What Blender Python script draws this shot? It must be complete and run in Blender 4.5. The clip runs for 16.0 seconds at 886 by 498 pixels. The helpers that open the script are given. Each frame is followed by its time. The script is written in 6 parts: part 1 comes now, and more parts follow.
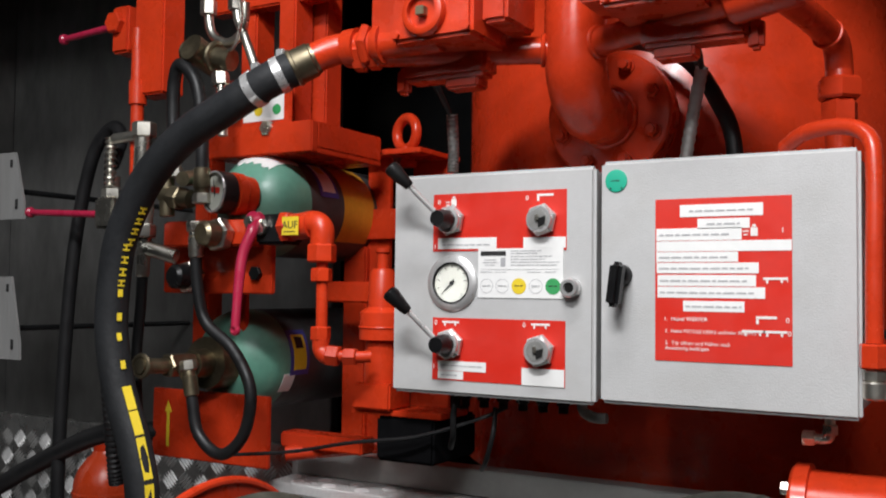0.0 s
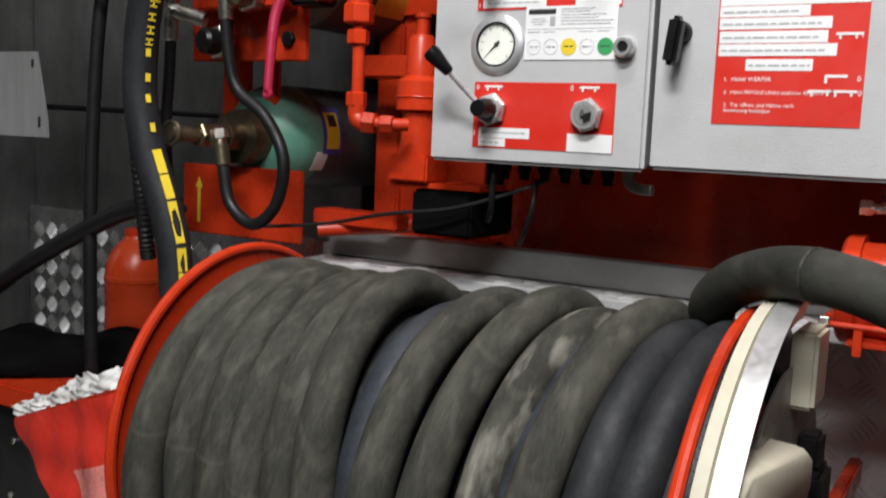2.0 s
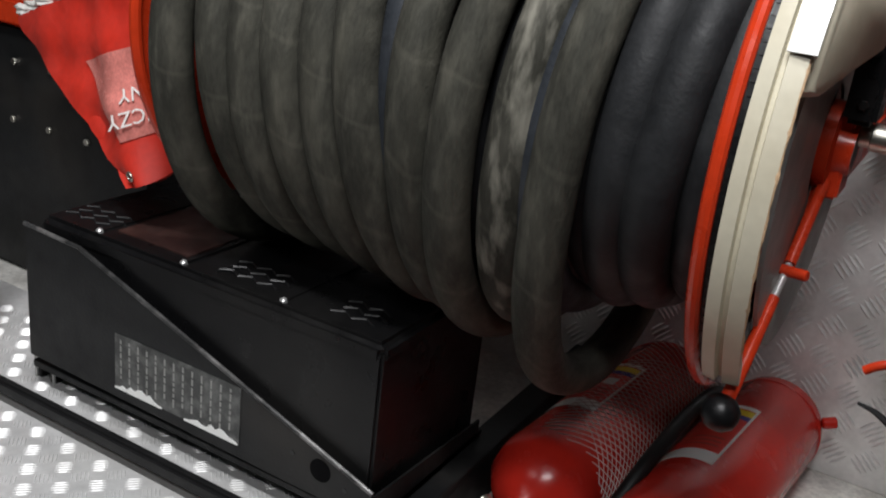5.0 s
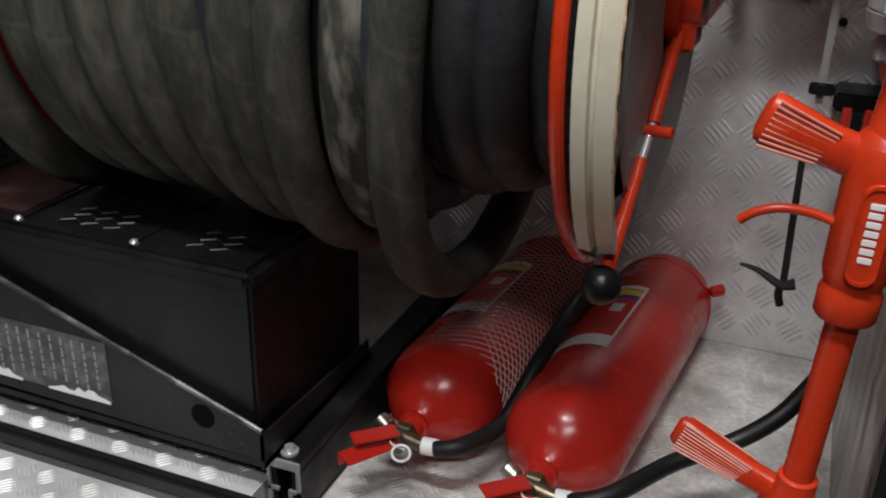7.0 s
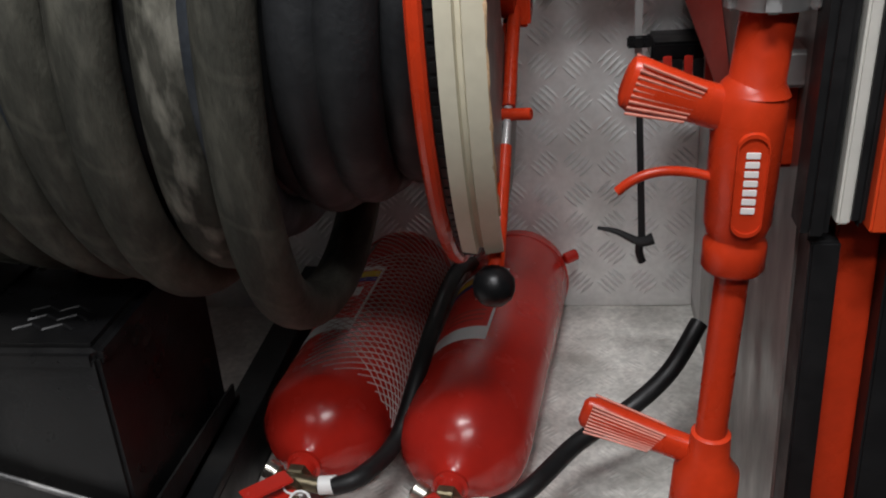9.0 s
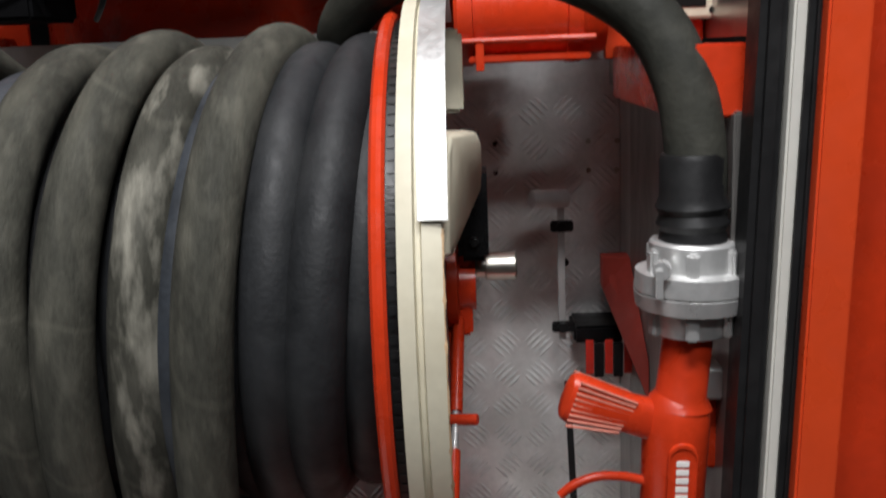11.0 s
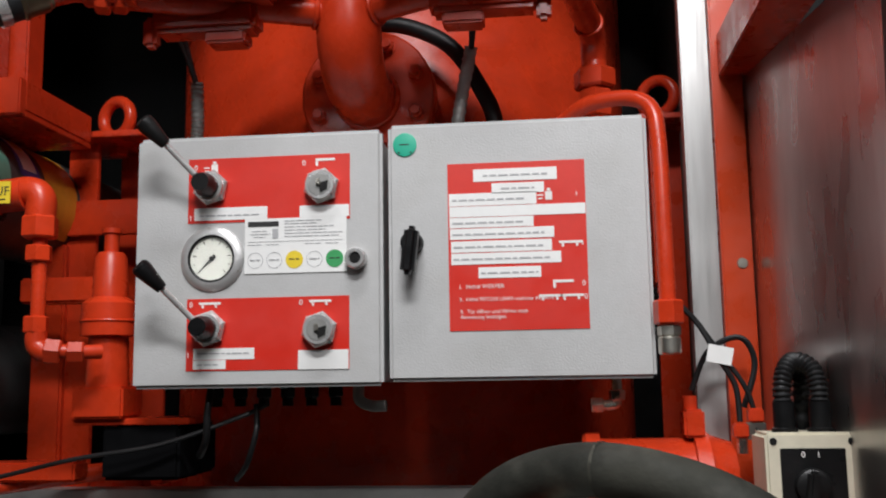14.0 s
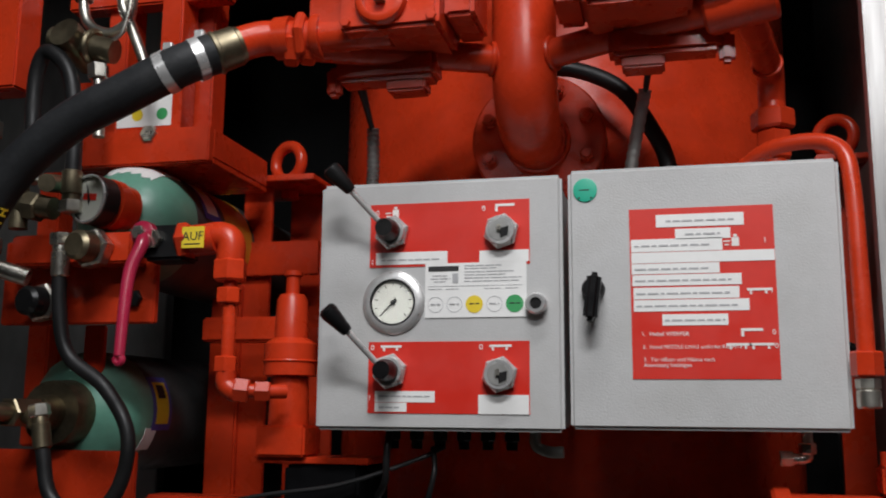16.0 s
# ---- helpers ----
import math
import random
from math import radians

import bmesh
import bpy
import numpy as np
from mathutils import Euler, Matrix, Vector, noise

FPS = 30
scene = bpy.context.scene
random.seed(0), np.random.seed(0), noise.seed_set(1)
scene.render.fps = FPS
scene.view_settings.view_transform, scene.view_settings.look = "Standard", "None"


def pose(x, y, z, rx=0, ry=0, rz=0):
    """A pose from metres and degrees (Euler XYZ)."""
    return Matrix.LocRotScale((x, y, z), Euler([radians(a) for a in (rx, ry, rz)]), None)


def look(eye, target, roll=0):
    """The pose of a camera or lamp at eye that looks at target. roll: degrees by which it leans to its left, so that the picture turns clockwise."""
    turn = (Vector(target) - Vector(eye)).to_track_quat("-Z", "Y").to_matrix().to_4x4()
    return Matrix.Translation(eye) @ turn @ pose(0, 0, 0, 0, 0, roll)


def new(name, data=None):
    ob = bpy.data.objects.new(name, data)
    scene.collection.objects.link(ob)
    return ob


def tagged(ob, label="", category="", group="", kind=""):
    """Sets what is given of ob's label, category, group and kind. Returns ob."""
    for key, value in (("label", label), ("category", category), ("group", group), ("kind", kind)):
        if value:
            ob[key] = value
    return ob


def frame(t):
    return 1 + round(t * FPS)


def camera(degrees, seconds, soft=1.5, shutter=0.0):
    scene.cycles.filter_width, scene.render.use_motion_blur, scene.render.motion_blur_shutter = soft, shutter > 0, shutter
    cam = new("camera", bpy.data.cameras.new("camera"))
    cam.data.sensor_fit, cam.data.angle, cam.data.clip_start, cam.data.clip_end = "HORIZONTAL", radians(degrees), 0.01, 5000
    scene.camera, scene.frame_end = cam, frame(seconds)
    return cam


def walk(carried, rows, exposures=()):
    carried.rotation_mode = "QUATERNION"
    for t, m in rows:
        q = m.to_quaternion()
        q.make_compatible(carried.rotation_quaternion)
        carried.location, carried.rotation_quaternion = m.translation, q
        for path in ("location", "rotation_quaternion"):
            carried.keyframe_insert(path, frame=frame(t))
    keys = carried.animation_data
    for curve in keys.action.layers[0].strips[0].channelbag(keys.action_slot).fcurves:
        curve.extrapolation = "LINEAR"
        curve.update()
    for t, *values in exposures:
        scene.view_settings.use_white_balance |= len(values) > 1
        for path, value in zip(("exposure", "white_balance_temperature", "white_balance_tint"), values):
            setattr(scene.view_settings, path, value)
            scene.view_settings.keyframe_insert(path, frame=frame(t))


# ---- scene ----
cam = camera(50.0, 16.0, soft=1.9, shutter=0.35)
PATH = [
    (0, (0.419, -1.125, 1.12), (-0.57, 0.611, 1.21), 0.7),
    (0.5, (0.41, -1.119, 1.096), (-0.588, 0.614, 1.12), 1.1),
    (1, (0.399, -1.111, 1.072), (-0.607, 0.617, 1.017), 1.5),
    (1.5, (0.388, -1.106, 1.053), (-0.622, 0.614, 0.898), 1.6),
    (2, (0.379, -1.092, 1.017), (-0.64, 0.612, 0.775), 2.5),
    (2.5, (0.371, -1.096, 0.972), (-0.64, 0.598, 0.642), 3.6),
    (3, (0.359, -1.097, 0.934), (-0.638, 0.581, 0.496), 4.5),
    (3.5, (0.352, -1.111, 0.883), (-0.619, 0.556, 0.353), 5.8),
    (4, (0.343, -1.124, 0.838), (-0.604, 0.536, 0.25), 6.9),
    (4.2, (0.336, -1.124, 0.824), (-0.601, 0.535, 0.216), 7.0),
    (6.3, (0.327, -1.113, 0.749), (-0.423, 0.552, -0.066), 4.4),
    (6.5, (0.333, -1.103, 0.745), (-0.39, 0.574, -0.069), 3.7),
    (7, (0.342, -1.067, 0.732), (-0.319, 0.635, -0.085), 1.5),
    (7.5, (0.329, -1.029, 0.721), (-0.236, 0.698, -0.116), -0.5),
    (8, (0.317, -1.0, 0.717), (-0.159, 0.733, -0.161), -2.7),
    (8.2, (0.309, -0.997, 0.716), (-0.127, 0.738, -0.178), -3.4),
    (10.3, (0.229, -1.046, 0.776), (0.13, 0.859, 0.175), -2.9),
    (10.5, (0.231, -1.047, 0.783), (0.141, 0.875, 0.239), -2.6),
    (11, (0.24, -1.053, 0.819), (0.163, 0.903, 0.409), -2.4),
    (11.5, (0.238, -1.056, 0.849), (0.175, 0.926, 0.585), -1.9),
    (12, (0.233, -1.062, 0.882), (0.16, 0.933, 0.763), -1.3),
    (12.5, (0.244, -1.059, 0.917), (0.112, 0.937, 0.936), -1.0),
    (13, (0.22, -1.066, 0.945), (0.078, 0.925, 1.081), -1.0),
    (13.5, (0.198, -1.073, 0.971), (0.032, 0.909, 1.187), -1.1),
    (14, (0.186, -1.075, 0.986), (-0.031, 0.894, 1.26), -0.9),
    (14.5, (0.17, -1.082, 0.991), (-0.1, 0.875, 1.298), -0.5),
    (15, (0.152, -1.086, 1.0), (-0.175, 0.862, 1.31), -0.3),
    (15.5, (0.135, -1.09, 0.999), (-0.257, 0.844, 1.329), 0.1),
    (16, (0.114, -1.092, 1.002), (-0.342, 0.825, 1.342), 0.5),
]
EXPOSURES = [(0, -0.1), (2, -0.05), (4, 0.05), (6.5, 0.0), (8, 0.0), (11, 0.1), (12.5, 0.1), (13.2, -0.05), (14, -0.4), (14.5, -0.55), (16, -0.7)]
walk(cam, [(t, look(eye, target, roll)) for t, eye, target, roll in PATH], EXPOSURES)

# ---- world, lamps, exposure ----
world = bpy.data.worlds.new("world")
scene.world = world
world.use_nodes = True
world.node_tree.nodes["Background"].inputs[0].default_value = (0.55, 0.6, 0.66, 1)
world.node_tree.nodes["Background"].inputs[1].default_value = 0.008


def area_lamp(name, eye, target, sx, sy, watts, colour):
    lamp = bpy.data.lights.new(name, "AREA")
    lamp.shape, lamp.size, lamp.size_y, lamp.energy, lamp.color = "RECTANGLE", sx, sy, watts, colour
    ob = new(name, lamp)
    ob.matrix_world = look(eye, target)
    return ob


# unseen key lamp in front, placed by the lever shadows on the boxes
area_lamp("garage_lamp", (0.2, -1.42, 2.58), (0.0, 0, 0.8), 0.8, 0.16, 46, (0.98, 0.98, 1.0))
# fill with no known source, added overhead to brighten the hose tops
area_lamp("garage_lamp", (0.1, -0.72, 2.9), (0.0, -0.3, 0.6), 0.9, 0.16, 24, (0.98, 0.98, 1.0))
# added fill, aimed under the boxes to brighten the rear tread plate
area_lamp("garage_lamp", (0.6, -2.4, 2.45), (0.25, 0, 0.7), 0.9, 0.2, 22, (0.98, 0.98, 1.0))
# weak added fill for the left end
area_lamp("garage_lamp", (-0.9, -2.2, 2.1), (-0.5, 0, 0.6), 0.9, 0.2, 3, (0.98, 0.98, 1.0))
scene.view_settings.exposure = 0.0

# ---- materials ----


def mat(name, colour, rough=0.5, metal=0.0, vary=0.12, scale=9.0, bump=0.0, bump_scale=180.0, dirt=None, dirt_amount=0.0, dirt_scale=5.0,
        stretch=(1, 1, 1), rough_vary=0.12, coat=0.0, random_tint=0.0, spec=0.5, scuff=None, scuff_amount=0.0, scuff_scale=28.0, seams=0.0):
    """A painted, metal or rubber surface with two scales of variation, a fine relief and blotches of dirt."""
    m = bpy.data.materials.new(name)
    m.use_nodes = True
    nt = m.node_tree
    n, l = nt.nodes, nt.links
    p = n["Principled BSDF"]
    p.inputs["Metallic"].default_value = metal
    p.inputs["Coat Weight"].default_value = coat
    p.inputs["Specular IOR Level"].default_value = spec
    p.inputs["Coat Roughness"].default_value = 0.12
    tc = n.new("ShaderNodeTexCoord")
    mp = n.new("ShaderNodeMapping")
    mp.inputs["Scale"].default_value = stretch
    l.new(tc.outputs["Object"], mp.inputs["Vector"])

    def nz(s, detail=4.0):
        t = n.new("ShaderNodeTexNoise")
        t.inputs["Scale"].default_value, t.inputs["Detail"].default_value = s, detail
        l.new(mp.outputs[0], t.inputs["Vector"])
        return t.outputs["Fac"]

    def ramp(src, a, b):
        r = n.new("ShaderNodeMapRange")
        r.inputs["From Min"].default_value, r.inputs["From Max"].default_value = 0.3, 0.7
        r.inputs["To Min"].default_value, r.inputs["To Max"].default_value = a, b
        l.new(src, r.inputs["Value"])
        return r.outputs[0]

    coarse, fine = nz(scale), nz(scale * 11)
    hsv = n.new("ShaderNodeHueSaturation")
    hsv.inputs["Color"].default_value = (*colour, 1)
    mul = n.new("ShaderNodeMath")
    mul.operation = "MULTIPLY"
    l.new(ramp(coarse, 1 - vary, 1 + vary), mul.inputs[0])
    l.new(ramp(fine, 1 - vary * 0.6, 1 + vary * 0.6), mul.inputs[1])
    val = mul.outputs[0]
    if random_tint:
        info = n.new("ShaderNodeObjectInfo")
        r = n.new("ShaderNodeMapRange")
        r.inputs["To Min"].default_value, r.inputs["To Max"].default_value = 1 - random_tint, 1 + random_tint
        l.new(info.outputs["Random"], r.inputs["Value"])
        m2 = n.new("ShaderNodeMath")
        m2.operation = "MULTIPLY"
        l.new(val, m2.inputs[0]), l.new(r.outputs[0], m2.inputs[1])
        val = m2.outputs[0]
    l.new(val, hsv.inputs["Value"])
    out = hsv.outputs[0]
    if dirt:
        mix = n.new("ShaderNodeMix")
        mix.data_type = "RGBA"
        r = n.new("ShaderNodeMapRange")
        r.inputs["From Min"].default_value, r.inputs["From Max"].default_value = 0.48, 0.72
        r.inputs["To Max"].default_value = dirt_amount
        l.new(nz(dirt_scale, 7.0), r.inputs["Value"])
        l.new(r.outputs[0], mix.inputs["Factor"])
        l.new(out, mix.inputs["A"])
        mix.inputs["B"].default_value = (*dirt, 1)
        out = mix.outputs["Result"]
    if scuff:
        mix = n.new("ShaderNodeMix")
        mix.data_type = "RGBA"
        r = n.new("ShaderNodeMapRange")
        r.inputs["From Min"].default_value, r.inputs["From Max"].default_value = 0.5, 0.7
        r.inputs["To Max"].default_value = scuff_amount
        l.new(nz(scuff_scale, 9.0), r.inputs["Value"])
        l.new(r.outputs[0], mix.inputs["Factor"])
        l.new(out, mix.inputs["A"])
        mix.inputs["B"].default_value = (*scuff, 1)
        out = mix.outputs["Result"]
    if seams:
        wave = n.new("ShaderNodeTexWave")
        wave.inputs["Scale"].default_value, wave.inputs["Distortion"].default_value, wave.inputs["Detail"].default_value = 0.8, 7.0, 3.0
        tilt = n.new("ShaderNodeMapping")
        tilt.inputs["Rotation"].default_value = (0, radians(68), radians(12))
        tilt.inputs["Scale"].default_value = (3.4, 3.4, 3.4)
        l.new(tc.outputs["Object"], tilt.inputs["Vector"]), l.new(tilt.outputs[0], wave.inputs["Vector"])
        r = n.new("ShaderNodeMapRange")
        r.inputs["From Min"].default_value, r.inputs["From Max"].default_value, r.inputs["To Max"].default_value = 0.985, 1.0, seams
        l.new(wave.outputs["Fac"], r.inputs["Value"])
        mix = n.new("ShaderNodeMix")
        mix.data_type = "RGBA"
        l.new(r.outputs[0], mix.inputs["Factor"])
        l.new(out, mix.inputs["A"])
        mix.inputs["B"].default_value = (0.2, 0.19, 0.15, 1)
        out = mix.outputs["Result"]
    l.new(out, p.inputs["Base Color"])
    l.new(ramp(nz(scale * 3), max(0.03, rough - rough_vary), min(1, rough + rough_vary)), p.inputs["Roughness"])
    if bump:
        b = n.new("ShaderNodeBump")
        b.inputs["Strength"].default_value, b.inputs["Distance"].default_value = bump, 0.001
        l.new(nz(bump_scale, 3.0), b.inputs["Height"])
        l.new(b.outputs[0], p.inputs["Normal"])
    return m


RED = mat("red_enamel", (0.56, 0.04, 0.01), 0.3, vary=0.1, bump=0.12, bump_scale=60, dirt=(0.2, 0.014, 0.007), dirt_amount=0.4, spec=0.4)
RED_DOOR = mat("orange_red_lacquer", (0.62, 0.06, 0.014), 0.32, vary=0.05, dirt=(0.4, 0.04, 0.02), dirt_amount=0.3)
RED_LABEL = mat("red_label_foil", (0.64, 0.026, 0.014), 0.45, vary=0.04)
RED_CLOTH = mat("red_coated_cloth", (0.6, 0.03, 0.016), 0.55, vary=0.12, bump=0.7, bump_scale=30, dirt=(0.2, 0.02, 0.015), dirt_amount=0.4)
CRIMSON = mat("crimson_lever_lacquer", (0.36, 0.016, 0.05), 0.3, vary=0.08)
EXT_RED = mat("extinguisher_lacquer", (0.5, 0.022, 0.013), 0.24, vary=0.06, dirt=(0.2, 0.02, 0.02), dirt_amount=0.4, coat=0.1, rough_vary=0.05, spec=0.35)
BRACKET_RED = mat("faded_red_paint", (0.4, 0.05, 0.035), 0.5, vary=0.1)
GREY = mat("grey_cabinet_paint", (0.5, 0.5, 0.495), 0.42, vary=0.035, bump=0.35, bump_scale=420, dirt=(0.36, 0.345, 0.31), dirt_amount=0.22, dirt_scale=14)
RUBBER = mat("dusty_hose_rubber", (0.042, 0.0415, 0.0335), 0.8, spec=0.18, vary=0.3, scale=10, bump=0.6, bump_scale=200, dirt=(0.1, 0.096, 0.075), dirt_amount=0.5, dirt_scale=11, stretch=(3.2, 0.9, 0.9), scuff=(0.18, 0.172, 0.138), scuff_amount=0.24, scuff_scale=24, seams=0.1)
RUBBER_FREE = mat("olive_black_hose_rubber", (0.024, 0.0245, 0.02), 0.72, spec=0.2, vary=0.25, scale=8, bump=0.5, bump_scale=220, dirt=(0.07, 0.068, 0.054), dirt_amount=0.6, dirt_scale=7, scuff=(0.12, 0.115, 0.095), scuff_amount=0.2, scuff_scale=30)
RUBBER_PALE = mat("pale_scuffed_hose_rubber", (0.04, 0.039, 0.031), 0.8, spec=0.18, vary=0.3, scale=10, bump=0.6, bump_scale=200, dirt=(0.1, 0.096, 0.08), dirt_amount=0.8, dirt_scale=10, stretch=(3.2, 0.9, 0.9), scuff=(0.34, 0.325, 0.27), scuff_amount=0.6, scuff_scale=18, seams=0.1)
RUBBER_DARK = mat("dark_hose_rubber", (0.014, 0.015, 0.0165), 0.6, spec=0.3, vary=0.25, scale=14, bump=0.4, bump_scale=240, dirt=(0.042, 0.043, 0.043), dirt_amount=0.6, dirt_scale=9)
RUBBER_BLUE = mat("bluish_hose_rubber", (0.022, 0.026, 0.032), 0.65, spec=0.3, vary=0.3, scale=14, bump=0.4, bump_scale=240, dirt=(0.065, 0.07, 0.078), dirt_amount=0.7, dirt_scale=9)
BLACK = mat("black_rubber", (0.009, 0.009, 0.0095), 0.48, spec=0.35, vary=0.2, bump=0.2)
BLACK_PLASTIC = mat("black_moulded_plastic", (0.006, 0.006, 0.0065), 0.34, spec=0.25, vary=0.2, bump=0.25, bump_scale=300, dirt=(0.025, 0.024, 0.022), dirt_amount=0.4)
BLACK_STEEL = mat("black_painted_steel", (0.008, 0.0085, 0.009), 0.42, spec=0.3, vary=0.25, bump=0.3, dirt=(0.05, 0.043, 0.036), dirt_amount=0.35)
EDGE_STEEL = mat("worn_black_steel_edge", (0.05, 0.05, 0.05), 0.35, metal=0.3, vary=0.6, scale=30, dirt=(0.35, 0.34, 0.33), dirt_amount=0.7, dirt_scale=25)
DARK = mat("dark_cavity_paint", (0.004, 0.004, 0.0045), 0.9, spec=0.05, vary=0.2)
ALU = mat("brushed_aluminium", (0.52, 0.52, 0.51), 0.46, metal=0.6, vary=0.05, bump=0.05, stretch=(5, 5, 0.3), dirt=(0.3, 0.29, 0.27), dirt_amount=0.5)
ALU_PLATE = mat("tread_plate_aluminium", (0.8, 0.8, 0.79), 0.4, metal=0.4, vary=0.1, bump=0.15, dirt=(0.4, 0.385, 0.35), dirt_amount=0.5, dirt_scale=7)
# tread plate copy with the far left wall's shade put into its colour
ALU_SHADED = mat("shaded_tread_plate", (0.5, 0.5, 0.49), 0.3, metal=0.9, vary=0.15, bump=0.15, dirt=(0.25, 0.24, 0.22), dirt_amount=0.5, dirt_scale=7)
STEEL_LOW = mat("dark_smeared_steel_sheet", (0.34, 0.325, 0.31), 0.4, metal=0.7, vary=0.2, stretch=(1, 1, 0.4), dirt=(0.1, 0.09, 0.08), dirt_amount=0.6, dirt_scale=4)
ALU_DULL = mat("dull_grey_profile", (0.33, 0.33, 0.315), 0.5, metal=0.5, vary=0.08, dirt=(0.2, 0.19, 0.18), dirt_amount=0.4)
ALU_BAR = mat("worn_tread_bar_aluminium", (0.6, 0.6, 0.59), 0.5, metal=0.6, vary=0.15, scale=30)
STEEL_DARK = mat("dark_brushed_steel_sheet", (0.2, 0.2, 0.195), 0.44, metal=0.8, vary=0.25, scale=3, stretch=(1, 1, 0.4), dirt=(0.06, 0.057, 0.05), dirt_amount=0.6, dirt_scale=2)
MIRROR = mat("polished_steel_sheet", (0.5, 0.48, 0.47), 0.3, metal=1.0, vary=0.06, rough_vary=0.07, stretch=(1, 1, 0.25), dirt=(0.42, 0.4, 0.4), dirt_amount=0.5)
CHROME = mat("chromed_steel", (0.72, 0.72, 0.71), 0.28, metal=0.65, vary=0.06)
CAST = mat("cast_aluminium_alloy", (0.7, 0.7, 0.69), 0.36, metal=0.65, vary=0.1, bump=0.3, bump_scale=200, dirt=(0.3, 0.3, 0.3), dirt_amount=0.4)
BRASS = mat("tarnished_brass", (0.22, 0.185, 0.12), 0.4, metal=0.9, vary=0.25, dirt=(0.1, 0.085, 0.06), dirt_amount=0.6, dirt_scale=30)
ZINC = mat("zinc_plated_steel", (0.55, 0.53, 0.47), 0.32, metal=0.95, vary=0.15, dirt=(0.25, 0.22, 0.17), dirt_amount=0.5, dirt_scale=40)
TRIM = mat("pale_trim_paint", (0.58, 0.57, 0.52), 0.45, vary=0.05, dirt=(0.4, 0.39, 0.35), dirt_amount=0.3)
CREAM = mat("cream_plastic", (0.62, 0.58, 0.45), 0.45, vary=0.07, dirt=(0.4, 0.33, 0.22), dirt_amount=0.35, dirt_scale=12)
WHITE = mat("white_label_paper", (0.82, 0.82, 0.8), 0.5, vary=0.03)
WHITE_FELT = mat("white_glass_fibre_felt", (0.75, 0.74, 0.7), 0.95, vary=0.15, bump=1.0, bump_scale=90)
INK = mat("black_print", (0.02, 0.02, 0.02), 0.6, vary=0.05)
INK_GREY = mat("grey_print", (0.42, 0.42, 0.43), 0.6, vary=0.05)
INK_WHITE = mat("white_print", (0.8, 0.76, 0.73), 0.55, vary=0.05)
YELLOW = mat("yellow_sticker", (0.78, 0.58, 0.03), 0.5, vary=0.06)
GREEN_DOT = mat("green_sticker", (0.04, 0.32, 0.1), 0.5, vary=0.05)
TEAL_DOT = mat("teal_plug", (0.02, 0.42, 0.27), 0.4, vary=0.05)
BOTTLE_GREEN = mat("bottle_green_paint", (0.13, 0.34, 0.25), 0.4, vary=0.1, dirt=(0.1, 0.15, 0.12), dirt_amount=0.6, dirt_scale=9)
BOTTLE_DARK = mat("bottle_dark_grey_paint", (0.05, 0.052, 0.052), 0.45, vary=0.15)
AMBER = mat("amber_band", (0.62, 0.27, 0.02), 0.5, vary=0.1)
BLUE = mat("blue_label", (0.06, 0.06, 0.3), 0.5, vary=0.08)
WORN_EDGE = mat("bare_worn_plastic_edge", (0.5, 0.34, 0.2), 0.7, vary=0.3, scale=40, bump=0.6, bump_scale=90)
DIAL = mat("dial_face", (0.6, 0.61, 0.54), 0.5, vary=0.03)
FLOOR_GREY = mat("worn_aluminium_floor", (0.68, 0.67, 0.63), 0.5, metal=0.2, vary=0.3, scale=11, bump=0.8, bump_scale=28, dirt=(0.2, 0.19, 0.165), dirt_amount=0.6, dirt_scale=8)
CONCRETE = mat("garage_concrete", (0.06, 0.059, 0.056), 0.8, vary=0.15, bump=0.4)
PLASTER = mat("garage_wall_paint", (0.15, 0.147, 0.14), 0.85, vary=0.06)
NET = mat("white_plastic_net", (0.7, 0.55, 0.52), 0.5, vary=0.05)
CLEAR = mat("clear_pocket_film", (0.6, 0.2, 0.17), 0.2, vary=0.25, scale=25, bump=0.8, bump_scale=60)


